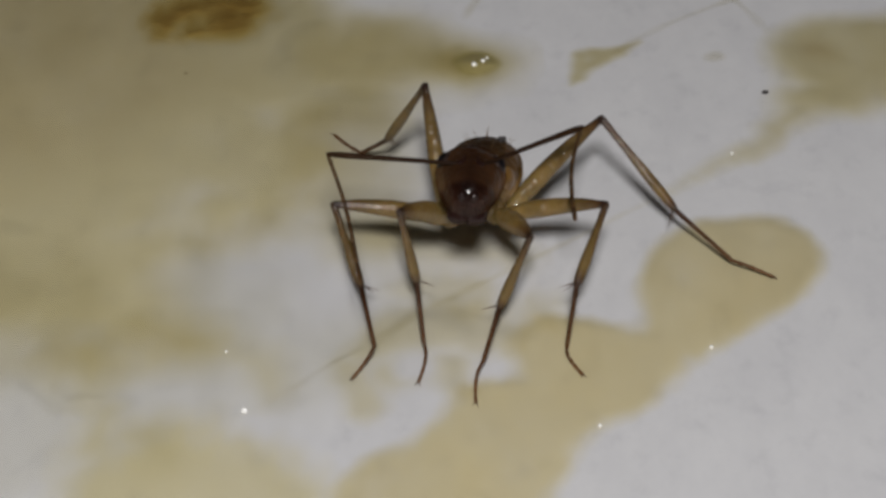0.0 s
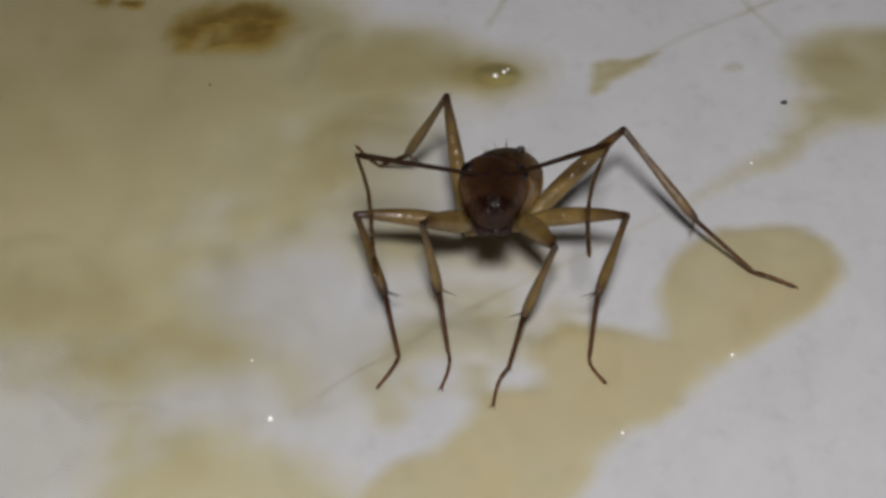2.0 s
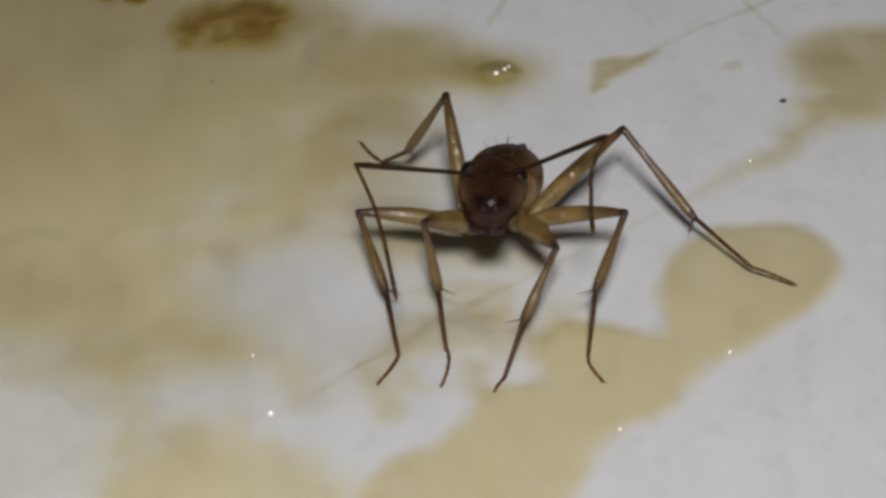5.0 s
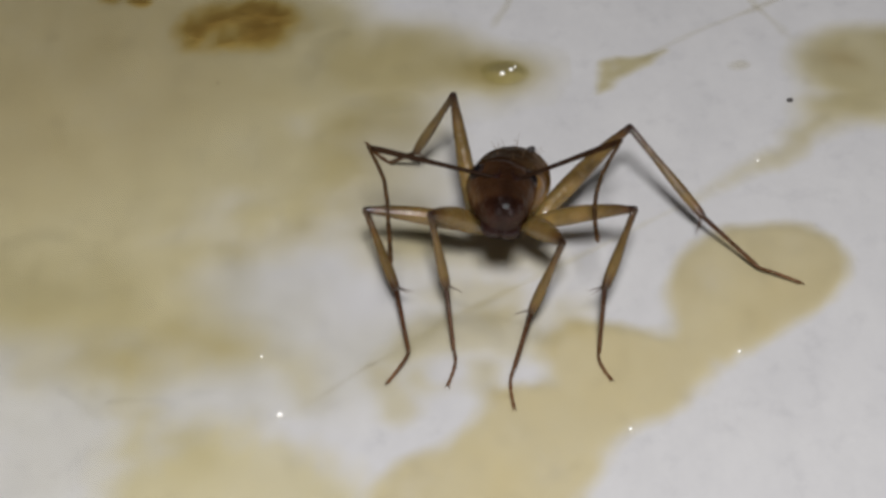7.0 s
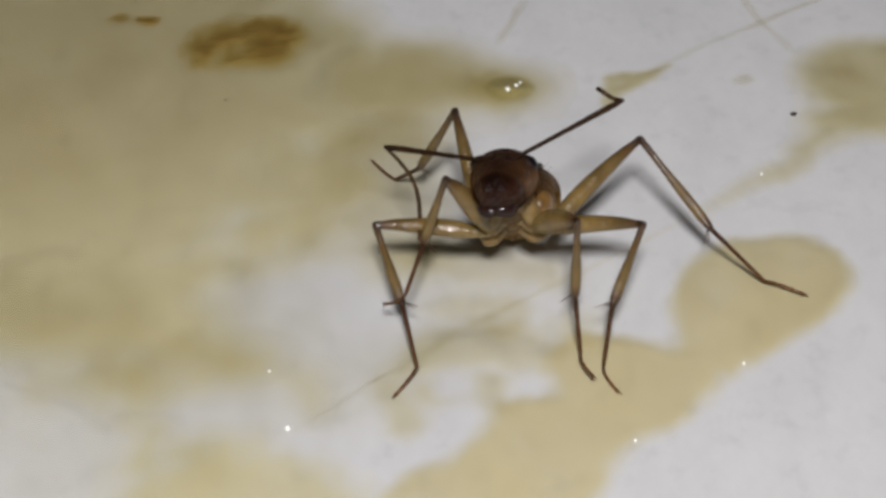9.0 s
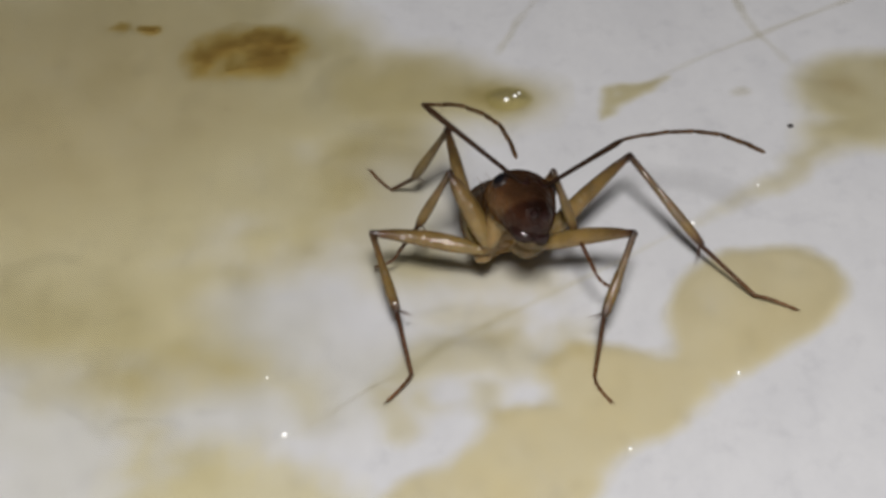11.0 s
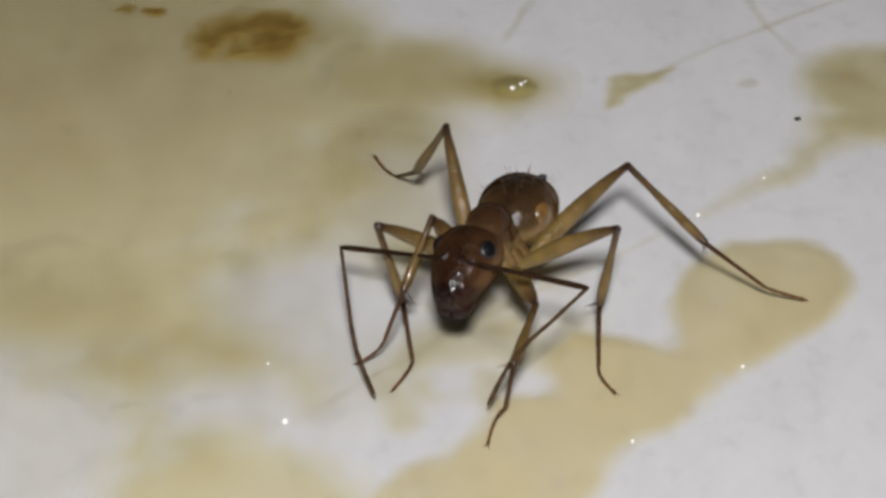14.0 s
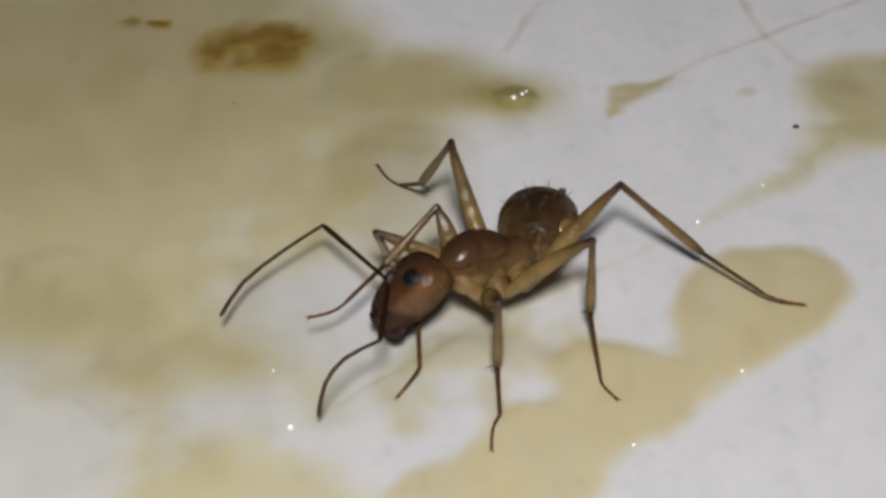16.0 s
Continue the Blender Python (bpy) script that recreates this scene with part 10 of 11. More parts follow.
    walk(A["right", "feeler", 6], [
        at(0, 4.264, -2.72, -2.137, 10.5, 46.8, 7.8),
        at(0.25, 3.891, -2.915, -1.729, 5.5, 44, 1.4),
        at(0.5, 3.915, -3.063, -1.274, 1.4, 40.2, -4.1),
        at(1, 3.988, -3.171, -1.403, -2.2, 49.1, -9),
        at(1.25, 3.726, -3.181, -1.709, 3.1, 60.5, -3.3),
        at(1.5, 4.014, -3.207, -2.048, 13, 67.8, 6.6),
        at(1.75, 4.089, -3.097, -2.019, 10.1, 59.8, 3.4),
        at(2, 4.205, -2.997, -1.966, 7.5, 47.9, 0.5),
        at(2.5, 3.135, -3.124, -1.536, 4.8, 47.8, -2.9),
        at(3, 4.568, -2.67, -2.027, 12.2, 52.5, 5.8),
        at(3.5, 4.56, -2.751, -2.06, 5.5, 62.8, -1),
        at(4, 3.84, -2.498, -2.406, 29, 67, 21.5),
        at(5.25, 4.114, -2.617, -2.2, 20.4, 64.1, 13.1),
        at(6.5, 4.404, -2.738, -1.934, 12, 55.5, 4.3),
        at(6.667, 4.461, -2.671, -1.849, 11.8, 66, 4.1),
        at(6.833, 4.667, -2.541, -1.574, 10.7, 60.1, 3.3),
        at(7, 4.857, -2.462, -1.349, 11.1, 45.4, 3.8),
        at(7.125, 4.479, -2.805, -1.479, -0.7, 42.1, -0.9),
        at(7.25, 3.743, -3.49, -1.357, -29, 35.3, -9.9),
        at(7.375, 3.69, -3.909, -0.703, -61.1, 28.2, -17.4),
        at(7.5, 3.805, -3.985, -0.252, -76.4, 25, -20.5),
        at(7.667, 3.866, -4.258, 0.117, -83.6, 24.4, -21.7),
        at(7.833, 3.966, -4.593, 0.938, -96, 23.3, -24.3),
        at(8, 4.045, -4.659, 1.421, -101.3, 23.6, -26.1),
        at(8.167, 4.022, -4.749, 1.859, -110.1, 22.2, -28.3),
        at(8.333, 2.643, -4.733, 3.003, -128.6, 17.9, -33.5),
        at(8.5, 1.723, -4.457, 3.8, -146.3, -8.1, -132.3),
        at(8.567, 1.838, -4.593, 3.873, -145.5, -10.3, -136.5),
        at(8.633, 2.144, -4.525, 3.73, -143.7, -14.2, -144.8),
        at(8.7, 2.267, -4.248, 3.62, -142.5, -16.2, -149.5),
        at(8.75, 1.813, -4.368, 2.47, -140.9, -10.2, -157.3),
        at(8.8, 1.363, -4.246, 1.279, -140.2, -3.9, -165.1),
        at(8.833, 1.17, -4.215, 0.875, -140.2, -1.4, -165.8),
        at(8.867, 0.657, -3.994, 0.026, -140.3, 4.7, -167.2),
        at(8.9, -0.492, -3.513, -0.451, -2.9, 45.8, -11.5),
        at(8.933, -0.603, -2.895, -0.593, 9.3, 52.7, -9.8),
        at(8.967, 0.07, -2.417, -0.514, 17, 58.6, -7.9),
        at(9, 0.132, -2.251, -0.347, 19.8, 60.8, -7),
        at(9.05, 0.275, -2.015, 0.813, -141.5, 11, -171.4),
        at(9.1, 0.714, -1.783, 1.817, -140.9, -5.3, -168.8),
        at(9.15, 1.149, -1.277, 2.789, -138.6, -17.4, 178.9),
        at(9.2, 1.739, -0.819, 3.661, -133.4, -28.8, 165.3),
        at(9.55, -0.529, -0.374, 4.546, -131.4, -18.5, 160.9),
        at(9.9, 0.135, 0.404, 3.701, -130.2, 6.5, 153.1),
        at(10.25, 1.272, 0.84, 2.543, -132.4, 34.5, 144.2),
        at(10.6, 2.234, 0.564, 1.632, -127.6, 39.3, 148),
        at(10.95, 4.171, -0.343, 0.71, 101.9, 56.7, 5),
        at(11.3, 4.903, -0.79, 0.446, 95, 48, -3.6),
        at(11.4, 5.118, -1.463, 0.715, 83.5, 38.9, -18.8),
        at(11.5, 3.997, -2.011, 1.392, 76.3, 28.1, -30.3),
        at(11.533, 2.67, -1.427, 1.6, 77.4, 26.6, -27.7),
        at(11.567, 2.587, -2.035, 1.714, 79.9, 23.1, -21.7),
        at(11.6, 3.184, -2.803, 1.665, 81.1, 21.3, -18.6),
        at(11.633, 2.796, -3.242, 1.468, 67, 31.4, -49.9),
        at(11.667, 3.369, -3.793, 0.853, 63.7, 35.5, -60),
        at(11.7, 2.314, -3.729, 1.083, 89.2, 30.6, -26.7),
        at(11.75, 2.687, -3.922, 0.316, 104.1, 36.7, -28.4),
        at(11.8, 2.066, -3.997, -0.119, 113.7, 43.3, -30.4),
        at(11.85, 2.025, -3.999, -0.805, 135.1, 55.4, -28.2),
        at(11.9, 1.975, -3.9, -1.408, 149.8, 65.6, -24.1),
        at(11.95, 2.033, -3.738, -1.469, 151.3, 71.4, -25.1),
        at(12, 2.304, -3.566, -1.573, 163.6, 69.5, -13.7),
        at(12.1, 2.075, -4.03, -1.63, 152.8, 60.2, -20.1),
        at(12.2, 2.035, -4.489, -1.428, 149.7, 47.9, -14.8),
        at(12.35, 2.448, -4.081, -1.927, 178.1, 60.9, 1.6),
        at(12.5, 3.034, -3.551, -2.355, -156.1, 62.5, 23.9),
        at(12.75, 3.556, -3.185, -2.507, -149.5, 54.9, 30),
        at(13, 3.772, -2.789, -2.493, -143.7, 48.1, 34.6),
        at(13.5, 3.891, -2.853, -2.309, -150.8, 39, 26.9),
        at(14, 3.342, -2.421, -2.655, -128.8, 36.3, 38.2),
        at(14.25, 3.393, -2.613, -2.865, -132.7, 42.8, 37.4),
        at(14.5, 3.622, -2.756, -2.885, -139.5, 40.9, 31.3),
        at(14.75, 3.66, -3.27, -2.541, -151.8, 42.5, 21.7),
        at(15, 4.104, -3.733, -2.007, -160, 38.1, 18),
        at(15.25, 4.67, -3.592, -1.434, -159.1, 35.6, 21.5),
        at(15.5, 4.954, -3.242, -0.717, -160.7, 33, 22.3),
        at(15.667, 5.203, -3.273, -0.686, -160.4, 26.1, 26.1),
        at(15.833, 5.238, -3.46, -0.674, -164.1, 16, 29.9),
        at(16, 5.405, -3.401, -0.524, -164.6, 9.1, 35.6),
    ])
    walk(A["left", "feeler", 0], [
        at(0, 2.758, 0.222, 0.085, -19.6, -18.3, 122.8),
        at(0.5, 2.765, 0.093, -0.001, -14.8, -16.2, 116.4),
        at(1, 2.763, 0.158, 0.028, -13.1, -14.3, 116.5),
        at(1.5, 2.756, -0.002, -0.092, -12.3, -15.4, 112.4),
        at(2, 2.729, 0.228, -0.14, -12.1, -15.3, 117.7),
        at(2.5, 2.757, 0.071, -0.077, -13.5, -15.7, 115.1),
        at(3, 2.713, 0.407, 0.018, -18.2, -17.4, 122.1),
        at(3.5, 2.705, 0.359, -0.123, -19.5, -19.1, 119.6),
        at(4, 2.736, 0.278, -0.046, -20.7, -20.2, 118.6),
        at(6.5, 2.749, 0.182, -0.062, -15.6, -17.1, 117.7),
        at(7, 2.709, 0.435, 0.082, -19.3, -17.3, 121),
        at(7.125, 2.718, 0.392, 0.099, -16.8, -15.7, 119.2),
        at(7.25, 2.738, 0.298, 0.136, -12.7, -13, 114.6),
        at(7.375, 2.758, 0.204, 0.172, -9.5, -10.4, 110.2),
        at(7.5, 2.767, 0.161, 0.189, -8.3, -9.2, 108.4),
        at(7.75, 2.76, 0.205, 0.191, -8.6, -9.8, 108.5),
        at(8, 2.754, 0.25, 0.194, -9.1, -11, 109.2),
        at(8.25, 2.764, 0.115, 0.204, -9.4, -14.1, 103.2),
        at(8.5, 2.775, -0.019, 0.214, -8.1, -15.9, 93.7),
        at(8.7, 2.766, -0.148, 0.062, -7, -17.9, 86.8),
        at(8.8, 2.757, -0.161, -0.025, -7.5, -19.3, 87.4),
        at(8.9, 2.766, -0.068, 0.043, -9.3, -22.2, 90),
        at(9, 2.775, 0.024, 0.11, -10.9, -25, 92.2),
        at(9.05, 2.772, -0.034, 0.077, -8.6, -21.8, 88.9),
        at(9.1, 2.769, -0.092, 0.043, -7.7, -19.6, 89.7),
        at(9.15, 2.771, -0.004, 0.134, -8.7, -22.1, 89.3),
        at(9.2, 2.772, 0.084, 0.224, -10.7, -25.7, 91),
        at(9.725, 2.751, 0.159, 0.172, -13.2, -27, 95.6),
        at(10.25, 2.706, 0.322, 0.056, -18.8, -28.9, 103.9),
        at(10.775, 2.661, 0.486, -0.061, -24.8, -28.4, 114),
        at(11.3, 2.64, 0.56, -0.113, -25.3, -24.6, 120.7),
        at(11.5, 2.743, 0.196, -0.089, -17.4, -21.8, 112.5),
        at(11.6, 2.747, -0.071, -0.131, -12.7, -21, 108.2),
        at(11.65, 2.74, -0.179, -0.095, -12.7, -21.2, 109),
        at(11.7, 2.733, -0.287, -0.06, -12.2, -20.9, 109.1),
        at(11.733, 2.716, -0.33, -0.088, -10.9, -20.3, 106.1),
        at(11.767, 2.685, -0.41, -0.139, -7.9, -18.7, 98.4),
        at(11.8, 2.669, -0.453, -0.167, -7, -18, 95.9),
        at(11.85, 2.652, -0.449, -0.23, -6.3, -16.7, 95.9),
        at(11.9, 2.636, -0.444, -0.294, -5.4, -14.9, 95.1),
        at(11.95, 2.668, -0.448, -0.133, -3.6, -11.2, 91.5),
        at(12, 2.7, -0.451, 0.028, -2.3, -7.4, 86),
        at(12.1, 2.697, -0.458, 0.014, -2.6, -5.9, 89.7),
        at(12.2, 2.693, -0.464, 0, -3, -4.6, 94),
        at(12.5, 2.766, -0.146, 0.054, -3.5, -4.3, 101.7),
        at(12.75, 2.764, 0.02, 0.056, -3.2, -6.3, 98.5),
        at(13, 2.761, 0.186, 0.058, -2.8, -8.2, 95.3),
        at(13.5, 2.769, -0.002, 0.003, -2.9, -6.3, 95.7),
        at(13.75, 2.764, -0.067, -0.017, -2.6, 1.5, 89.9),
        at(14, 2.758, -0.131, -0.037, -3.2, 9.3, 84),
        at(14.5, 2.68, -0.427, -0.152, -4.9, 7.7, 72.4),
        at(15, 2.742, -0.237, -0.057, -4.2, 4, 79.6),
        at(15.25, 2.724, -0.321, -0.049, -4.4, 3.3, 76.5),
        at(15.5, 2.707, -0.405, -0.041, -4.5, 2.6, 73.5),
        at(15.75, 2.698, -0.445, -0.001, -4.8, 0.3, 62.3),
        at(16, 2.69, -0.484, 0.038, -4.6, -2.1, 51.1),
    ])
    walk(A["left", "feeler", 1], [
        at(0, 1.169, 2.687, 1.057, -1.8, 33.5, -165.2),
        at(0.5, 1.447, 2.752, 0.859, -3, 23.4, -168.1),
        at(1, 1.426, 2.837, 0.791, 94.3, 37.3, -34.3),
        at(1.5, 1.622, 2.753, 0.728, -0.6, 23.9, -162.7),
        at(2, 1.345, 2.868, 0.675, 91, 48.1, -42.9),
        at(2.5, 1.495, 2.765, 0.759, 92.5, 51.7, -46.2),
        at(3, 1.148, 2.905, 0.944, 100.1, 50, -38.1),
        at(3.5, 1.261, 2.897, 0.888, 107.7, 49.5, -34.4),
        at(4, 1.349, 2.825, 1.02, 107.3, 39.9, -26.7),
        at(6.5, 1.376, 2.798, 0.844, 88.9, 51.7, -46.4),
        at(7, 1.187, 2.963, 0.999, 91.3, 42, -36.5),
        at(7.125, 1.266, 2.988, 0.936, 80.6, 44.5, -47.4),
        at(7.25, 1.483, 3.035, 0.829, 69.4, 43.6, -58.8),
        at(7.375, 1.708, 3.056, 0.73, 76.5, 34.7, -45.7),
        at(7.5, 1.805, 3.055, 0.685, 80.8, 28.4, -37),
        at(7.75, 1.792, 3.092, 0.717, 75.9, 32.6, -46.5),
        at(8, 1.756, 3.114, 0.785, 71.2, 36, -55.2),
        at(8.25, 2.079, 3.032, 0.959, 70.9, 24.9, -51.3),
        at(8.5, 2.581, 2.947, 1.059, 70.8, 13.5, -46.2),
        at(8.7, 2.929, 2.787, 1.014, 80, -18.3, -142.3),
        at(8.8, 2.889, 2.753, 0.994, 82.3, -20.4, -142.6),
        at(8.9, 2.767, 2.794, 1.209, 90.1, -22.1, -157.4),
        at(9, 2.665, 2.823, 1.414, 105.7, -22.3, -172.9),
        at(9.05, 2.826, 2.834, 1.225, -180, -36.1, -173.8),
        at(9.1, 2.782, 2.819, 1.081, -163.9, -47.1, -170.3),
        at(9.15, 2.806, 2.859, 1.296, -111.9, -51.4, 175.1),
        at(9.2, 2.722, 2.868, 1.563, -68.1, -54, 161.8),
        at(9.725, 2.485, 2.9, 1.574, -10.7, -47.2, 139),
        at(10.25, 2.058, 2.949, 1.548, 46.6, -28.6, 105.4),
        at(10.775, 1.555, 2.969, 1.409, 57.9, -12.6, 98.3),
        at(11.3, 1.206, 2.976, 1.172, 57.5, -8.5, 106.5),
        at(11.5, 1.644, 2.846, 1.059, 54.1, -16.9, 117.8),
        at(11.6, 1.847, 2.669, 0.977, 47.5, -19, 139),
        at(11.65, 1.803, 2.545, 1.023, 45.8, -14.5, 145.7),
        at(11.7, 1.789, 2.442, 1.041, 44.7, -9.8, 152.3),
        at(11.733, 1.912, 2.453, 0.986, 44.3, 25.7, 141.4),
        at(11.767, 2.257, 2.486, 0.85, 70.9, 38.7, 161.8),
        at(11.8, 2.369, 2.471, 0.787, 144.2, 5.4, -174.9),
        at(11.85, 2.348, 2.495, 0.657, 149, 11, -169.6),
        at(11.9, 2.372, 2.53, 0.501, 150.6, 17.1, -165.5),
        at(11.95, 2.59, 2.582, 0.469, 157.9, 18.5, -162),
        at(12, 2.913, 2.606, 0.427, 163.3, 25, -156.5),
        at(12.1, 2.715, 2.616, 0.33, 156.3, 33.3, -154.6),
        at(12.2, 2.479, 2.608, 0.25, 153.9, 37.4, -152.2),
        at(12.5, 2.141, 2.871, 0.286, 177.6, 51, -123.8),
        at(12.75, 2.308, 3.057, 0.395, -176, 48.1, -118.1),
        at(13, 2.478, 3.231, 0.501, 179.7, 39.9, -125.6),
        at(13.5, 2.465, 3.054, 0.34, -179.1, 44.1, -123.2),
        at(13.75, 2.771, 3.022, -0.1, -168.7, 44.9, -109.5),
        at(14, 3.076, 2.902, -0.536, -163.4, 43, -103.4),
        at(14.5, 3.604, 2.493, -0.564, -156.1, 34, -99.3),
        at(15, 3.3, 2.795, -0.27, -150.9, 33.3, -90),
        at(15.25, 3.442, 2.679, -0.227, -146.9, 31.7, -83.3),
        at(15.5, 3.583, 2.555, -0.183, -145.2, 30.5, -80.5),
        at(15.75, 4.135, 2.29, -0.015, -142.8, 32, -74.6),
        at(16, 4.631, 1.918, 0.153, -140.3, 33.3, -69.1),
    ])
    walk(A["left", "feeler", 2], [
        at(0, 0.645, 2.549, 0.698, 130.9, 47, -20.6),
        at(0.5, 0.863, 2.629, 0.601, 115, 40.7, -26.9),
        at(1, 1.853, 2.546, 0.397, 106.5, 37.7, -30),
        at(1.5, 1.054, 2.576, 0.465, 97.9, 41.6, -36.7),
        at(2, 1.663, 2.572, 0.191, 103.6, 48.3, -36.5),
        at(2.5, 1.774, 2.474, 0.249, 105.7, 49.2, -37.2),
        at(3, 1.477, 2.648, 0.446, 113.1, 49.2, -31.1),
        at(3.5, 1.609, 2.658, 0.394, 119.9, 47.5, -28),
        at(4, 1.794, 2.601, 0.603, 121.9, 39.6, -21.4),
        at(6.5, 1.653, 2.506, 0.334, 102.5, 50, -37.3),
        at(7, 1.575, 2.675, 0.564, 104.1, 40.9, -29.5),
        at(7.125, 1.58, 2.647, 0.481, 93.5, 44.6, -39.8),
        at(7.25, 1.727, 2.632, 0.381, 80.6, 46.2, -53.3),
        at(7.375, 2.081, 2.674, 0.36, 87.2, 37.3, -41.7),
        at(7.5, 2.262, 2.711, 0.376, 91.5, 30.5, -33.4),
        at(7.75, 2.169, 2.695, 0.367, 88, 33.1, -39.7),
        at(8, 2.055, 2.682, 0.403, 85.1, 35.3, -45),
        at(8.25, 2.447, 2.572, 0.686, 83.6, 25.9, -43.7),
        at(8.5, 3.019, 2.491, 0.908, 82.8, 15.9, -41),
        at(8.7, 2.441, 2.41, 1.218, 82.9, 14.3, -39.9),
        at(8.8, 2.405, 2.383, 1.221, 82.6, 14, -41),
        at(8.9, 2.211, 2.562, 1.453, 85.8, 15.6, -28),
        at(9, 2.068, 2.749, 1.661, 89.5, 16.3, -13.9),
        at(9.05, 2.304, 2.777, 1.609, 89.3, 9.5, -14.2),
        at(9.1, 2.346, 2.744, 1.557, 89.1, 2.5, -14.3),
        at(9.15, 2.403, 2.893, 1.805, 88.6, -0.6, -4.5),
        at(9.2, 2.359, 2.988, 2.089, 87.6, -3.5, 5.6),
        at(9.725, 2.151, 3.19, 2.05, 85.8, -4.6, 18.3),
        at(10.25, 1.907, 3.5, 1.858, 81.6, -3.1, 43.4),
        at(10.775, 1.463, 3.596, 1.551, 76.3, 6.1, 49.9),
        at(11.3, 1.023, 3.593, 1.269, 71.4, 10.6, 42.6),
        at(11.5, 1.353, 3.396, 1.248, 78.1, 7.4, 29.6),
        at(11.6, 1.383, 3.073, 1.189, 68.7, 14.7, 14.5),
        at(11.65, 1.283, 2.899, 1.186, 49.7, 18.9, 11.7),
        at(11.7, 1.222, 2.74, 1.151, 22.7, 22.4, 7.9),
        at(11.733, 1.454, 2.819, 0.704, -46.1, 48.5, 15.9),
        at(11.767, 1.774, 2.645, 0.444, -85.5, 60.8, -4.2),
        at(11.8, 1.724, 2.413, 0.726, -99.2, 38.3, -16.8),
        at(11.85, 1.721, 2.38, 0.534, -102.9, 42.6, -21.8),
        at(11.9, 1.77, 2.375, 0.31, -107.9, 46.5, -28.3),
        at(11.95, 2.004, 2.391, 0.263, -110.6, 44.7, -31),
        at(12, 2.373, 2.371, 0.152, -112.3, 41.8, -32.5),
        at(12.1, 2.224, 2.383, -0.026, -109.9, 42.3, -29.6),
        at(12.2, 2.022, 2.368, -0.144, -107.8, 44.4, -27.6),
        at(12.5, 1.913, 2.532, -0.219, -105.8, 43.4, -24.7),
        at(12.75, 2.103, 2.675, -0.089, 179.3, 46.8, -118.2),
        at(13, 2.188, 2.826, 0.083, 174.5, 39.5, -126.1),
        at(13.5, 2.209, 2.664, -0.112, 176.3, 44, -123),
        at(13.75, 2.617, 2.588, -0.558, -173.8, 44.7, -110.1),
        at(14, 2.966, 2.44, -0.979, -125.4, 26.7, -35.4),
        at(14.5, 3.517, 1.961, -0.928, -130.5, 20.4, -38.7),
        at(15, 3.3, 2.252, -0.627, -126.7, 13.6, -26),
        at(15.25, 3.506, 2.13, -0.569, -125.3, 6.1, -14.8),
        at(15.5, 3.675, 2.003, -0.513, -125.5, -2.1, -2.7),
        at(15.75, 4.282, 1.759, -0.36, -120.1, -4.5, 8.5),
        at(16, 4.825, 1.41, -0.204, -113.3, -6.3, 20.5),
    ])
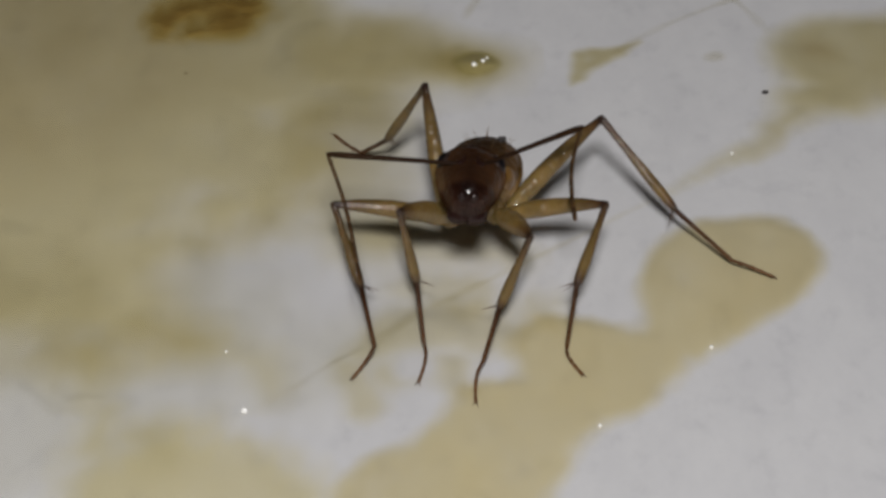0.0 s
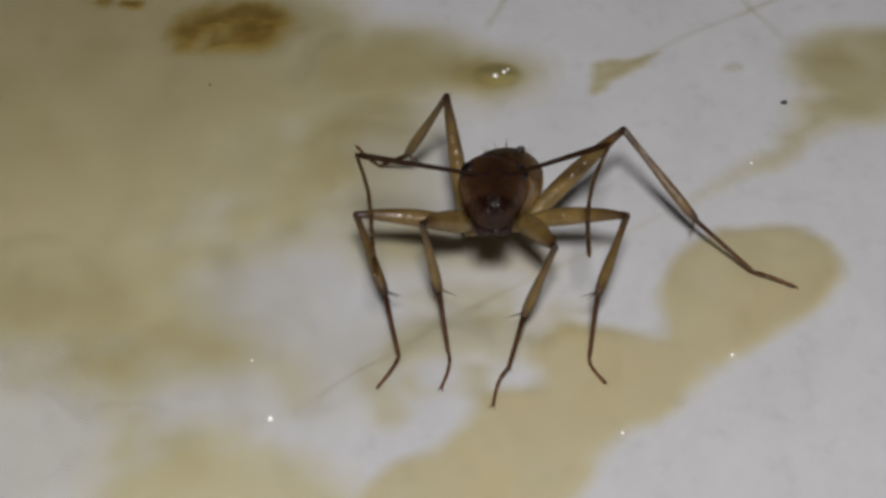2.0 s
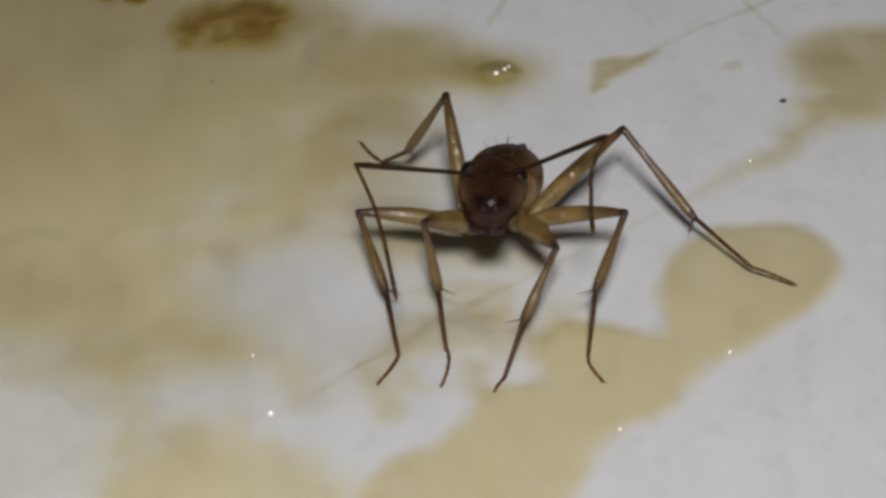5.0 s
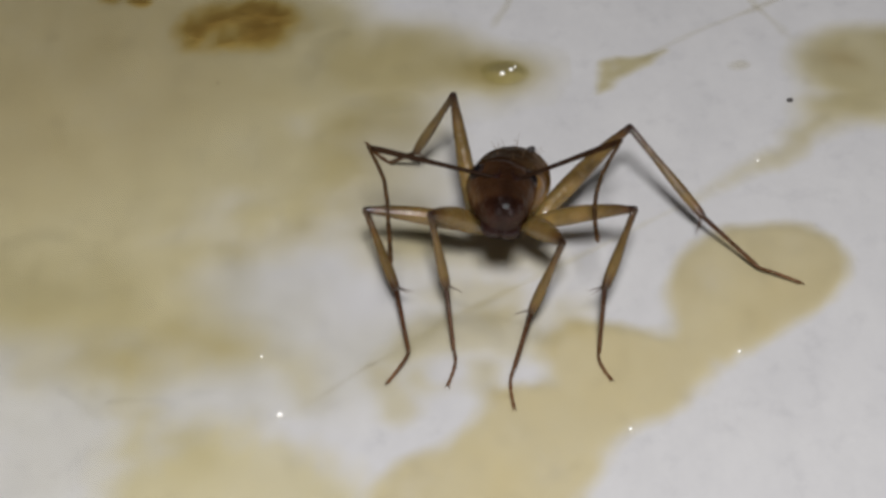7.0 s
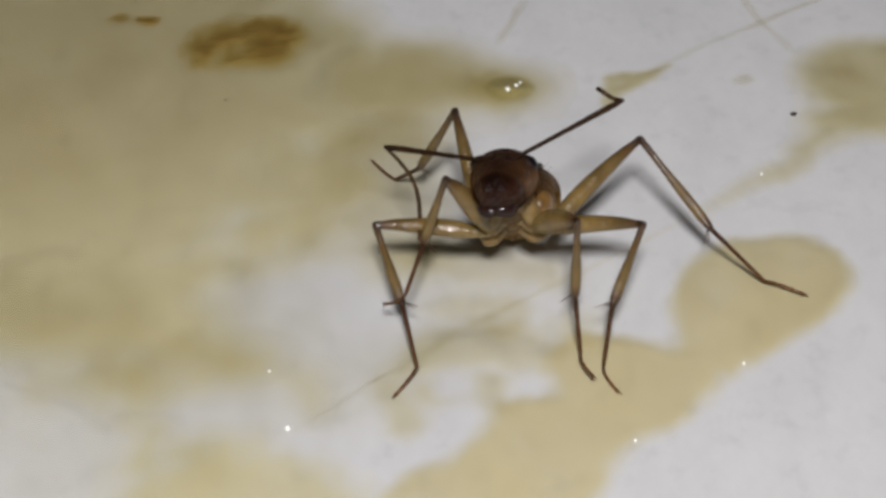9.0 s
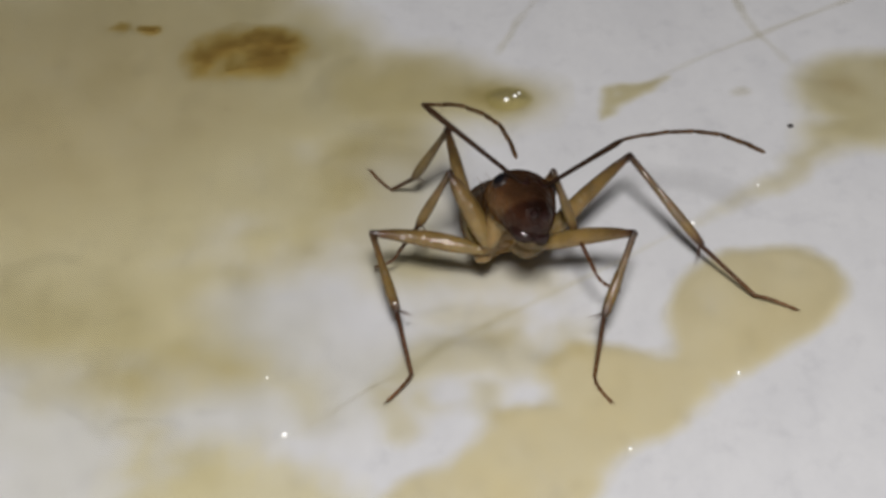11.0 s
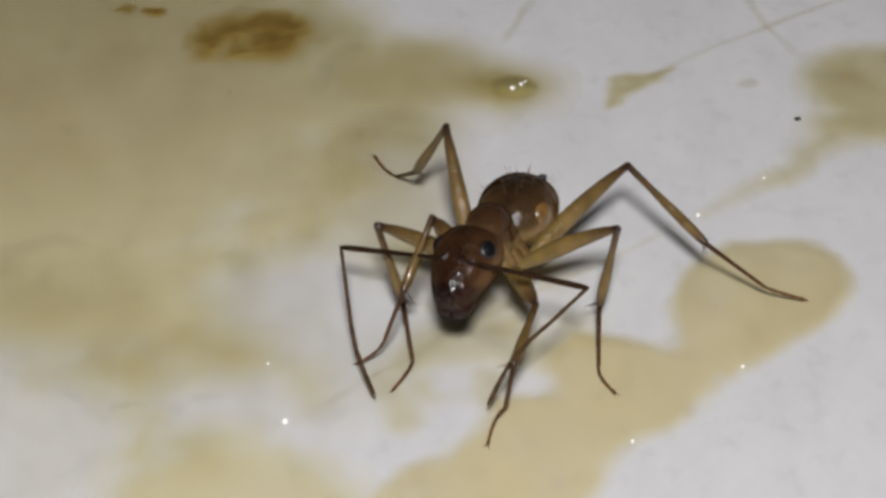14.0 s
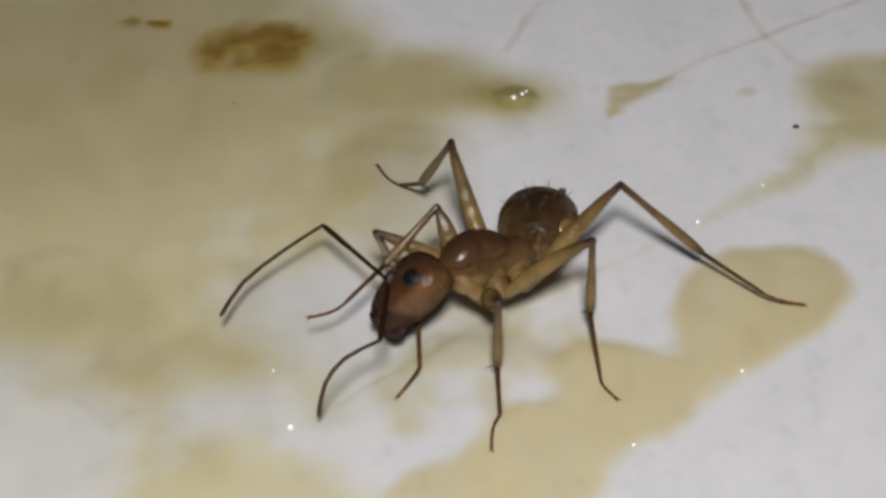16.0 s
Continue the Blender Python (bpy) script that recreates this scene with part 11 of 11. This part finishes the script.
    walk(A["left", "feeler", 3], [
        at(0, 1.066, 2.391, 0.215, 161.4, 41.9, -8.6),
        at(0.5, 1.309, 2.403, 0.17, 135.9, 43, -21.7),
        at(1, 2.305, 2.285, -0.007, 136.2, 40.3, -21.5),
        at(1.5, 1.45, 2.281, 0.027, 120.2, 40.6, -27.8),
        at(2, 2.015, 2.311, -0.302, 134, 51.1, -24.6),
        at(2.5, 2.117, 2.213, -0.25, 135.4, 44, -21.8),
        at(3, 1.847, 2.425, -0.053, 144.4, 50.2, -18.2),
        at(3.5, 2.003, 2.449, -0.092, 150.1, 43.9, -15.8),
        at(4, 2.268, 2.415, 0.182, 161.5, 41, -9.7),
        at(6.5, 1.99, 2.249, -0.172, 131.2, 47.2, -22.7),
        at(7, 2.009, 2.43, 0.132, 135.1, 40, -17),
        at(7.125, 1.941, 2.346, 0.017, 124.8, 48.5, -27),
        at(7.25, 2, 2.266, -0.095, 106.3, 56.5, -46.7),
        at(7.375, 2.473, 2.324, -0.04, 116.7, 44.5, -32.2),
        at(7.5, 2.737, 2.398, 0.041, 122, 34.6, -23.9),
        at(7.75, 2.594, 2.341, 0.007, 121.1, 32.8, -25),
        at(8, 2.436, 2.301, 0.022, 120.6, 31.4, -25.6),
        at(8.25, 2.876, 2.161, 0.397, 118.3, 25.3, -28.4),
        at(8.5, 3.498, 2.074, 0.727, 116.7, 19, -30.9),
        at(8.7, 2.931, 2, 1.055, 117.8, 23.5, -28.9),
        at(8.8, 2.888, 1.963, 1.061, 118.3, 23.5, -27.8),
        at(8.9, 2.772, 2.264, 1.276, 120.9, 18.8, -19.7),
        at(9, 2.683, 2.597, 1.475, 122.9, 13.8, -12),
        at(9.05, 2.935, 2.618, 1.5, 124, 11.4, -6.4),
        at(9.1, 2.985, 2.581, 1.528, 124.8, 8.8, -0.6),
        at(9.15, 3.061, 2.841, 1.812, 125.2, 1.2, 5.9),
        at(9.2, 3.015, 3.052, 2.13, 124.7, -6.4, 12.6),
        at(9.725, 2.775, 3.396, 2.103, 122.5, -5.4, 24.8),
        at(10.25, 2.385, 3.953, 1.895, 118.6, 0.3, 47.7),
        at(10.775, 1.885, 4.098, 1.481, 112, 12.8, 50),
        at(11.3, 1.501, 4.031, 1.148, 104.5, 17.9, 40.9),
        at(11.5, 1.923, 3.719, 1.163, 96.4, 18.8, 21.8),
        at(11.6, 2.002, 3.233, 1.022, 78.7, 24.5, 14.2),
        at(11.65, 1.895, 3.026, 0.972, 68.2, 24.5, 9),
        at(11.7, 1.827, 2.823, 0.899, 49.9, 23.7, 2.7),
        at(11.733, 1.874, 2.939, 0.21, 14.3, 27.1, 1.5),
        at(11.767, 2.096, 2.621, -0.132, -31.9, 34.6, -1.5),
        at(11.8, 2.22, 2.263, 0.317, -45.4, 38.3, -2.6),
        at(11.85, 2.172, 2.199, 0.087, -73.6, 44.8, -9.1),
        at(11.9, 2.17, 2.159, -0.169, -96.7, 49.3, -19),
        at(11.95, 2.406, 2.149, -0.201, -105.5, 51, -24.1),
        at(12, 2.788, 2.107, -0.287, -110.8, 47.6, -25.7),
        at(12.1, 2.648, 2.142, -0.471, -122.2, 48.5, -33.4),
        at(12.2, 2.439, 2.149, -0.606, -130.5, 47.4, -39.8),
        at(12.5, 2.349, 2.331, -0.672, -119.1, 43, -25.3),
        at(12.75, 1.889, 2.276, -0.57, 165.1, 45.4, -120.8),
        at(13, 1.888, 2.414, -0.337, 160, 37.9, -129.2),
        at(13.5, 1.951, 2.266, -0.571, 161.7, 45.1, -125.4),
        at(13.75, 2.456, 2.147, -1.023, 171.8, 44.2, -113),
        at(14, 3.446, 2.098, -1.276, -138.5, 23.1, -33.3),
        at(14.5, 4, 1.575, -1.158, -140.5, 23.1, -35.9),
        at(15, 3.876, 1.97, -0.783, -136.3, 15.7, -23.5),
        at(15.25, 4.141, 1.962, -0.639, -135.2, 7, -12),
        at(15.5, 4.334, 1.972, -0.489, -136.9, -4.4, 3.1),
        at(15.75, 4.933, 1.856, -0.308, -122.7, -4.8, 17),
        at(16, 5.44, 1.639, -0.132, -101.7, -4, 32),
    ])
    walk(A["left", "feeler", 4], [
        at(0, 1.567, 2.315, -0.239, 176.9, 38.2, -3.7),
        at(0.5, 1.77, 2.219, -0.294, 151, 42.2, -16.3),
        at(1, 2.787, 2.095, -0.447, 154.4, 43.1, -16.3),
        at(1.5, 1.907, 2.04, -0.415, 138.3, 39.7, -21.1),
        at(2, 2.404, 2.133, -0.831, 152, 51.2, -16.9),
        at(2.5, 2.571, 2.031, -0.723, 152.4, 42.4, -15.4),
        at(3, 2.261, 2.289, -0.575, 161.6, 48.4, -10.9),
        at(3.5, 2.475, 2.315, -0.564, 166.3, 44.5, -10.6),
        at(4, 2.773, 2.329, -0.264, 177.5, 40.3, -5.1),
        at(6.5, 2.416, 2.07, -0.671, 150.2, 46.3, -14.6),
        at(7, 2.508, 2.277, -0.305, 156.7, 39.4, -9.1),
        at(7.125, 2.343, 2.142, -0.492, 148.7, 47, -15),
        at(7.25, 2.257, 1.993, -0.662, 132.6, 58.1, -30.4),
        at(7.375, 2.883, 2.066, -0.516, 133.4, 51, -27.7),
        at(7.5, 3.248, 2.172, -0.345, 137.1, 42.6, -22.1),
        at(7.75, 3.112, 2.1, -0.362, 137.6, 39.1, -21),
        at(8, 2.96, 2.051, -0.333, 138, 35.2, -19.9),
        at(8.25, 3.417, 1.869, 0.106, 136.9, 30.6, -21.4),
        at(8.5, 4.05, 1.744, 0.505, 135.9, 26, -22.8),
        at(8.7, 3.477, 1.698, 0.784, 137.5, 30.2, -19.9),
        at(8.8, 3.439, 1.672, 0.789, 139, 29.7, -17.1),
        at(8.9, 3.378, 2.047, 1.057, 140.1, 21.6, -14),
        at(9, 3.329, 2.46, 1.313, 140.8, 13.3, -11.2),
        at(9.05, 3.598, 2.543, 1.365, 142.8, 14.8, -2.3),
        at(9.1, 3.657, 2.575, 1.424, 145.1, 15.9, 6.6),
        at(9.15, 3.737, 2.911, 1.797, 146.8, 7.1, 15),
        at(9.2, 3.674, 3.2, 2.206, 147.2, -1.4, 22.7),
        at(9.725, 3.39, 3.68, 2.167, 146.1, 0.7, 33.4),
        at(10.25, 2.843, 4.456, 1.892, 144.6, 8.3, 52),
        at(10.775, 2.312, 4.606, 1.33, 137, 20.8, 50.1),
        at(11.3, 1.99, 4.455, 0.939, 128.2, 24.8, 40.5),
        at(11.5, 2.521, 3.958, 0.945, 112.9, 25.3, 20),
        at(11.6, 2.602, 3.385, 0.74, 98.3, 29.6, 14.8),
        at(11.65, 2.506, 3.122, 0.691, 89.3, 27.3, 7.7),
        at(11.7, 2.449, 2.853, 0.626, 74.8, 24, 0.3),
        at(11.733, 2.48, 2.954, -0.1, 55.6, 26.5, 1.4),
        at(11.767, 2.655, 2.607, -0.518, 25.1, 33.6, 2.1),
        at(11.8, 2.753, 2.238, -0.104, 15.5, 39.6, 3.9),
        at(11.85, 2.648, 2.123, -0.392, -17, 45.7, -2.7),
        at(11.9, 2.59, 2.015, -0.684, -43.4, 49.4, -11.7),
        at(11.95, 2.797, 1.974, -0.73, -56.4, 53.3, -18.3),
        at(12, 3.201, 1.908, -0.789, -63.7, 50.4, -20.9),
        at(12.1, 3.024, 1.893, -0.98, -80.5, 52.6, -31.6),
        at(12.2, 2.793, 1.855, -1.107, -90.8, 51.8, -38.5),
        at(12.5, 2.799, 2.119, -1.136, -165.4, 48.5, -127.4),
        at(12.75, 1.645, 1.866, -1.054, -163, 46.8, -125),
        at(13, 1.549, 1.999, -0.754, -165.5, 41.6, -129.1),
        at(13.5, 1.673, 1.875, -1.053, -163.7, 48.4, -125.7),
        at(13.75, 2.266, 1.698, -1.496, -152.2, 48.4, -111.8),
        at(14, 3.969, 1.755, -1.543, -147.7, 45.2, -107.6),
        at(14.5, 4.507, 1.208, -1.425, -140.6, 45.9, -97.8),
        at(15, 4.476, 1.71, -0.967, -133.5, 44.9, -88.3),
        at(15.25, 4.801, 1.822, -0.722, -86.4, 11.3, -4.5),
        at(15.5, 5.011, 2.008, -0.436, -82.1, 1.8, 10.2),
        at(15.75, 5.581, 2.054, -0.251, -66, -0.4, 25.1),
        at(16, 6.015, 1.999, -0.085, -138.2, 52, -90.9),
    ])
    walk(A["left", "feeler", 5], [
        at(0, 2.1, 2.281, -0.659, -175.3, 32.7, -1.8),
        at(0.5, 2.253, 2.078, -0.751, 172.3, 36.3, -8.4),
        at(1, 3.264, 1.955, -0.912, 170.8, 45.6, -10.7),
        at(1.5, 2.395, 1.852, -0.85, 164.9, 36.9, -11.9),
        at(2, 2.812, 2.009, -1.361, 168.3, 46.5, -9.2),
        at(2.5, 3.056, 1.898, -1.181, 166.1, 41.3, -10.6),
        at(3, 2.704, 2.204, -1.084, 174.9, 41.3, -5.2),
        at(3.5, 2.951, 2.226, -1.041, 175.8, 47.4, -7.7),
        at(4, 3.29, 2.283, -0.704, 179.1, 36, -5),
        at(6.5, 2.871, 1.952, -1.163, 170.2, 44.9, -6.6),
        at(7, 3.026, 2.194, -0.737, -179, 36.7, -0.9),
        at(7.125, 2.791, 2.022, -0.989, 172.8, 40.4, -3.9),
        at(7.25, 2.567, 1.812, -1.24, 157.6, 49.3, -12.7),
        at(7.375, 3.262, 1.867, -1.045, 144.3, 55.6, -23.5),
        at(7.5, 3.712, 1.983, -0.805, 139.5, 56.3, -27.5),
        at(7.75, 3.605, 1.911, -0.791, 138.8, 56.7, -28),
        at(8, 3.482, 1.861, -0.725, 144.5, 47.4, -20.2),
        at(8.25, 3.962, 1.655, -0.24, 149, 43.9, -14.4),
        at(8.5, 4.613, 1.508, 0.207, 152.7, 39.7, -9.1),
        at(8.7, 4.03, 1.498, 0.442, -13.3, 0.7, 178),
        at(8.8, 4.004, 1.498, 0.453, -46.1, -4.2, 171.6),
        at(8.9, 3.992, 1.894, 0.807, 7.6, -14.6, 177.2),
        at(9, 3.978, 2.331, 1.156, -130.6, -25.1, -176.6),
        at(9.05, 4.254, 2.516, 1.191, 149.9, -23.2, 166.8),
        at(9.1, 4.306, 2.65, 1.237, -161.9, -17.4, 154.6),
        at(9.15, 4.389, 3.085, 1.713, 170.1, -20.7, 136.4),
        at(9.2, 4.301, 3.462, 2.223, 165.2, -22.5, 121.3),
        at(9.725, 3.958, 4.054, 2.159, 177.3, -11.5, 114.8),
        at(10.25, 3.258, 4.986, 1.793, 174.5, 23.7, 58),
        at(10.775, 2.72, 5.094, 1.089, 163.2, 33.6, 47.9),
        at(11.3, 2.46, 4.855, 0.653, 152.5, 35, 36.4),
        at(11.5, 3.098, 4.167, 0.654, -161.7, 6.3, 136.1),
        at(11.6, 3.173, 3.535, 0.405, -160.9, 2.6, 143.8),
        at(11.65, 3.105, 3.203, 0.379, -160.8, -3.3, 152.9),
        at(11.7, 3.07, 2.856, 0.35, -161.8, -9.3, 162.3),
        at(11.733, 3.088, 2.969, -0.404, -161.7, -3.8, 162.7),
        at(11.767, 3.222, 2.628, -0.894, -161.4, 6.4, 163.4),
        at(11.8, 3.276, 2.274, -0.538, -161.1, 11.8, 163.8),
        at(11.85, 3.122, 2.101, -0.879, -159.3, 15, 169.3),
        at(11.9, 3.023, 1.925, -1.201, -157.1, 18.1, 174.9),
        at(11.95, 3.183, 1.846, -1.275, -154.3, 27.1, -179.2),
        at(12, 3.606, 1.753, -1.313, -149.9, 35.9, -172.2),
        at(12.1, 3.376, 1.677, -1.52, -144.6, 45.3, -164.8),
        at(12.2, 3.122, 1.593, -1.641, -136.7, 51.4, -155.5),
        at(12.5, 2.525, 1.761, -1.646, -125.8, 46.7, -144.1),
        at(12.75, 1.377, 1.485, -1.55, -119.1, 49.7, -135.7),
        at(13, 1.228, 1.604, -1.206, -113.2, 50.8, -128.7),
        at(13.5, 1.41, 1.508, -1.562, -115, 52.8, -130.7),
        at(13.75, 2.098, 1.279, -2.005, -100.4, 57.9, -113.5),
        at(14, 3.824, 1.298, -2.026, -95.1, 57.4, -107.8),
        at(14.5, 4.442, 0.739, -1.914, -90.3, 57.7, -102.3),
        at(15, 4.49, 1.228, -1.447, -78.5, 57.6, -88.6),
        at(15.25, 5.466, 1.77, -0.855, -79.3, 62.2, -85.4),
        at(15.5, 5.68, 2.128, -0.457, -81.1, 64.9, -83.3),
        at(15.75, 6.197, 2.341, -0.246, -96.8, 64.9, -93.5),
        at(16, 6.008, 1.58, -0.62, -110.2, 59.2, -101),
    ])
    walk(A["left", "feeler", 6], [
        at(0, 2.697, 2.262, -1.042, -170.1, 30.6, -0.8),
        at(0.5, 2.819, 1.994, -1.172, -178.7, 34.3, -6),
        at(1, 3.751, 1.863, -1.419, 177.3, 46.4, -8.4),
        at(1.5, 2.95, 1.735, -1.276, 175.9, 35.7, -8.8),
        at(2, 3.294, 1.931, -1.876, 175.2, 44.9, -6.6),
        at(2.5, 3.58, 1.799, -1.65, 172.2, 40.5, -8.7),
        at(3, 3.235, 2.155, -1.553, -178.7, 38.9, -3.1),
        at(3.5, 3.428, 2.162, -1.563, 180, 48.1, -6.2),
        at(4, 3.862, 2.233, -1.121, -177.9, 34.5, -4.4),
        at(6.5, 3.371, 1.894, -1.664, 178.7, 44.1, -3.5),
        at(7, 3.595, 2.185, -1.161, -169, 35.7, 2.1),
        at(7.125, 3.33, 1.985, -1.449, -177.4, 38.8, -0.6),
        at(7.25, 3.018, 1.71, -1.778, 166.5, 46.9, -8.2),
        at(7.375, 3.629, 1.707, -1.631, 151.2, 54.4, -19.1),
        at(7.5, 4.062, 1.801, -1.395, 144, 57.1, -25.2),
        at(7.75, 3.949, 1.728, -1.385, 138.3, 63.3, -31.7),
        at(8, 3.933, 1.695, -1.248, 147.6, 52.1, -20.3),
        at(8.25, 4.457, 1.528, -0.732, 155, 48.9, -11.4),
        at(8.5, 5.153, 1.421, -0.246, 161.1, 44.3, -3.5),
        at(8.7, 3.321, 1.523, 0.433, -32.3, 4.3, 173.4),
        at(8.8, 3.304, 1.601, 0.504, -66.2, -1, 166.3),
        at(8.9, 3.306, 1.927, 0.986, -37.1, -13, 174.4),
        at(9, 3.336, 2.293, 1.457, -125.8, -25, -176.6),
        at(9.05, 3.619, 2.665, 1.471, -163.1, -20.6, 165.3),
        at(9.1, 3.694, 2.941, 1.45, -134.5, -11.9, 152.4),
        at(9.15, 3.908, 3.544, 1.964, -165, -13.4, 131.8),
        at(9.2, 3.961, 4.022, 2.495, -172.1, -14, 115.1),
        at(9.725, 3.666, 4.686, 2.3, -164.3, -3.1, 109.2),
        at(10.25, 3.602, 5.537, 1.508, -172.5, 27.6, 62.8),
        at(10.775, 3.116, 5.533, 0.696, 173.2, 37.7, 48.3),
        at(11.3, 2.928, 5.2, 0.246, 161.3, 38.4, 35.3),
        at(11.5, 2.59, 4.657, 0.577, -145.9, 9, 135.7),
        at(11.6, 2.601, 3.954, 0.372, -144.9, 5, 143.3),
        at(11.65, 2.474, 3.526, 0.419, -144.5, -2.2, 153),
        at(11.7, 2.402, 3.069, 0.464, -145.4, -9.2, 162.7),
        at(11.733, 2.411, 3.18, -0.356, -145.3, -3.2, 162.6),
        at(11.767, 2.546, 2.83, -0.973, -145.1, 8, 162.4),
        at(11.8, 2.608, 2.468, -0.683, -145, 13.9, 162.4),
        at(11.85, 2.448, 2.228, -1.063, -143.2, 16.1, 167.6),
        at(11.9, 2.351, 1.985, -1.422, -141.3, 18.3, 172.8),
        at(11.95, 2.55, 1.837, -1.598, -138.3, 28.3, 179.1),
        at(12, 3.036, 1.675, -1.729, -133.4, 37.8, -173.3),
        at(12.1, 2.894, 1.546, -2.025, -129.7, 47.1, -168.1),
        at(12.2, 2.719, 1.409, -2.197, -123.4, 54.5, -160.7),
        at(12.5, 2.131, 1.476, -2.163, -112.2, 46.4, -148.5),
        at(12.75, 1.049, 1.165, -2.091, -103.6, 51.9, -137.8),
        at(13, 0.947, 1.254, -1.756, -94.4, 54.8, -126.9),
        at(13.5, 1.13, 1.182, -2.127, -97.6, 55.3, -130.5),
        at(13.75, 1.947, 0.933, -2.607, -80, 61.5, -110.3),
        at(14, 3.707, 0.934, -2.624, -74.5, 61.6, -104.3),
        at(14.5, 4.362, 0.369, -2.514, -70.6, 62.1, -99.8),
        at(15, 4.5, 0.847, -2.046, -55, 62.2, -82.1),
        at(15.25, 5.493, 1.44, -1.483, -51.6, 68.3, -74.1),
        at(15.5, 5.715, 1.829, -1.1, -57.7, 71.4, -75.8),
        at(15.75, 6.178, 2.041, -0.889, -85, 69.4, -96.8),
        at(16, 5.939, 1.224, -1.23, -104.2, 59.2, -108.2),
    ])


motions()
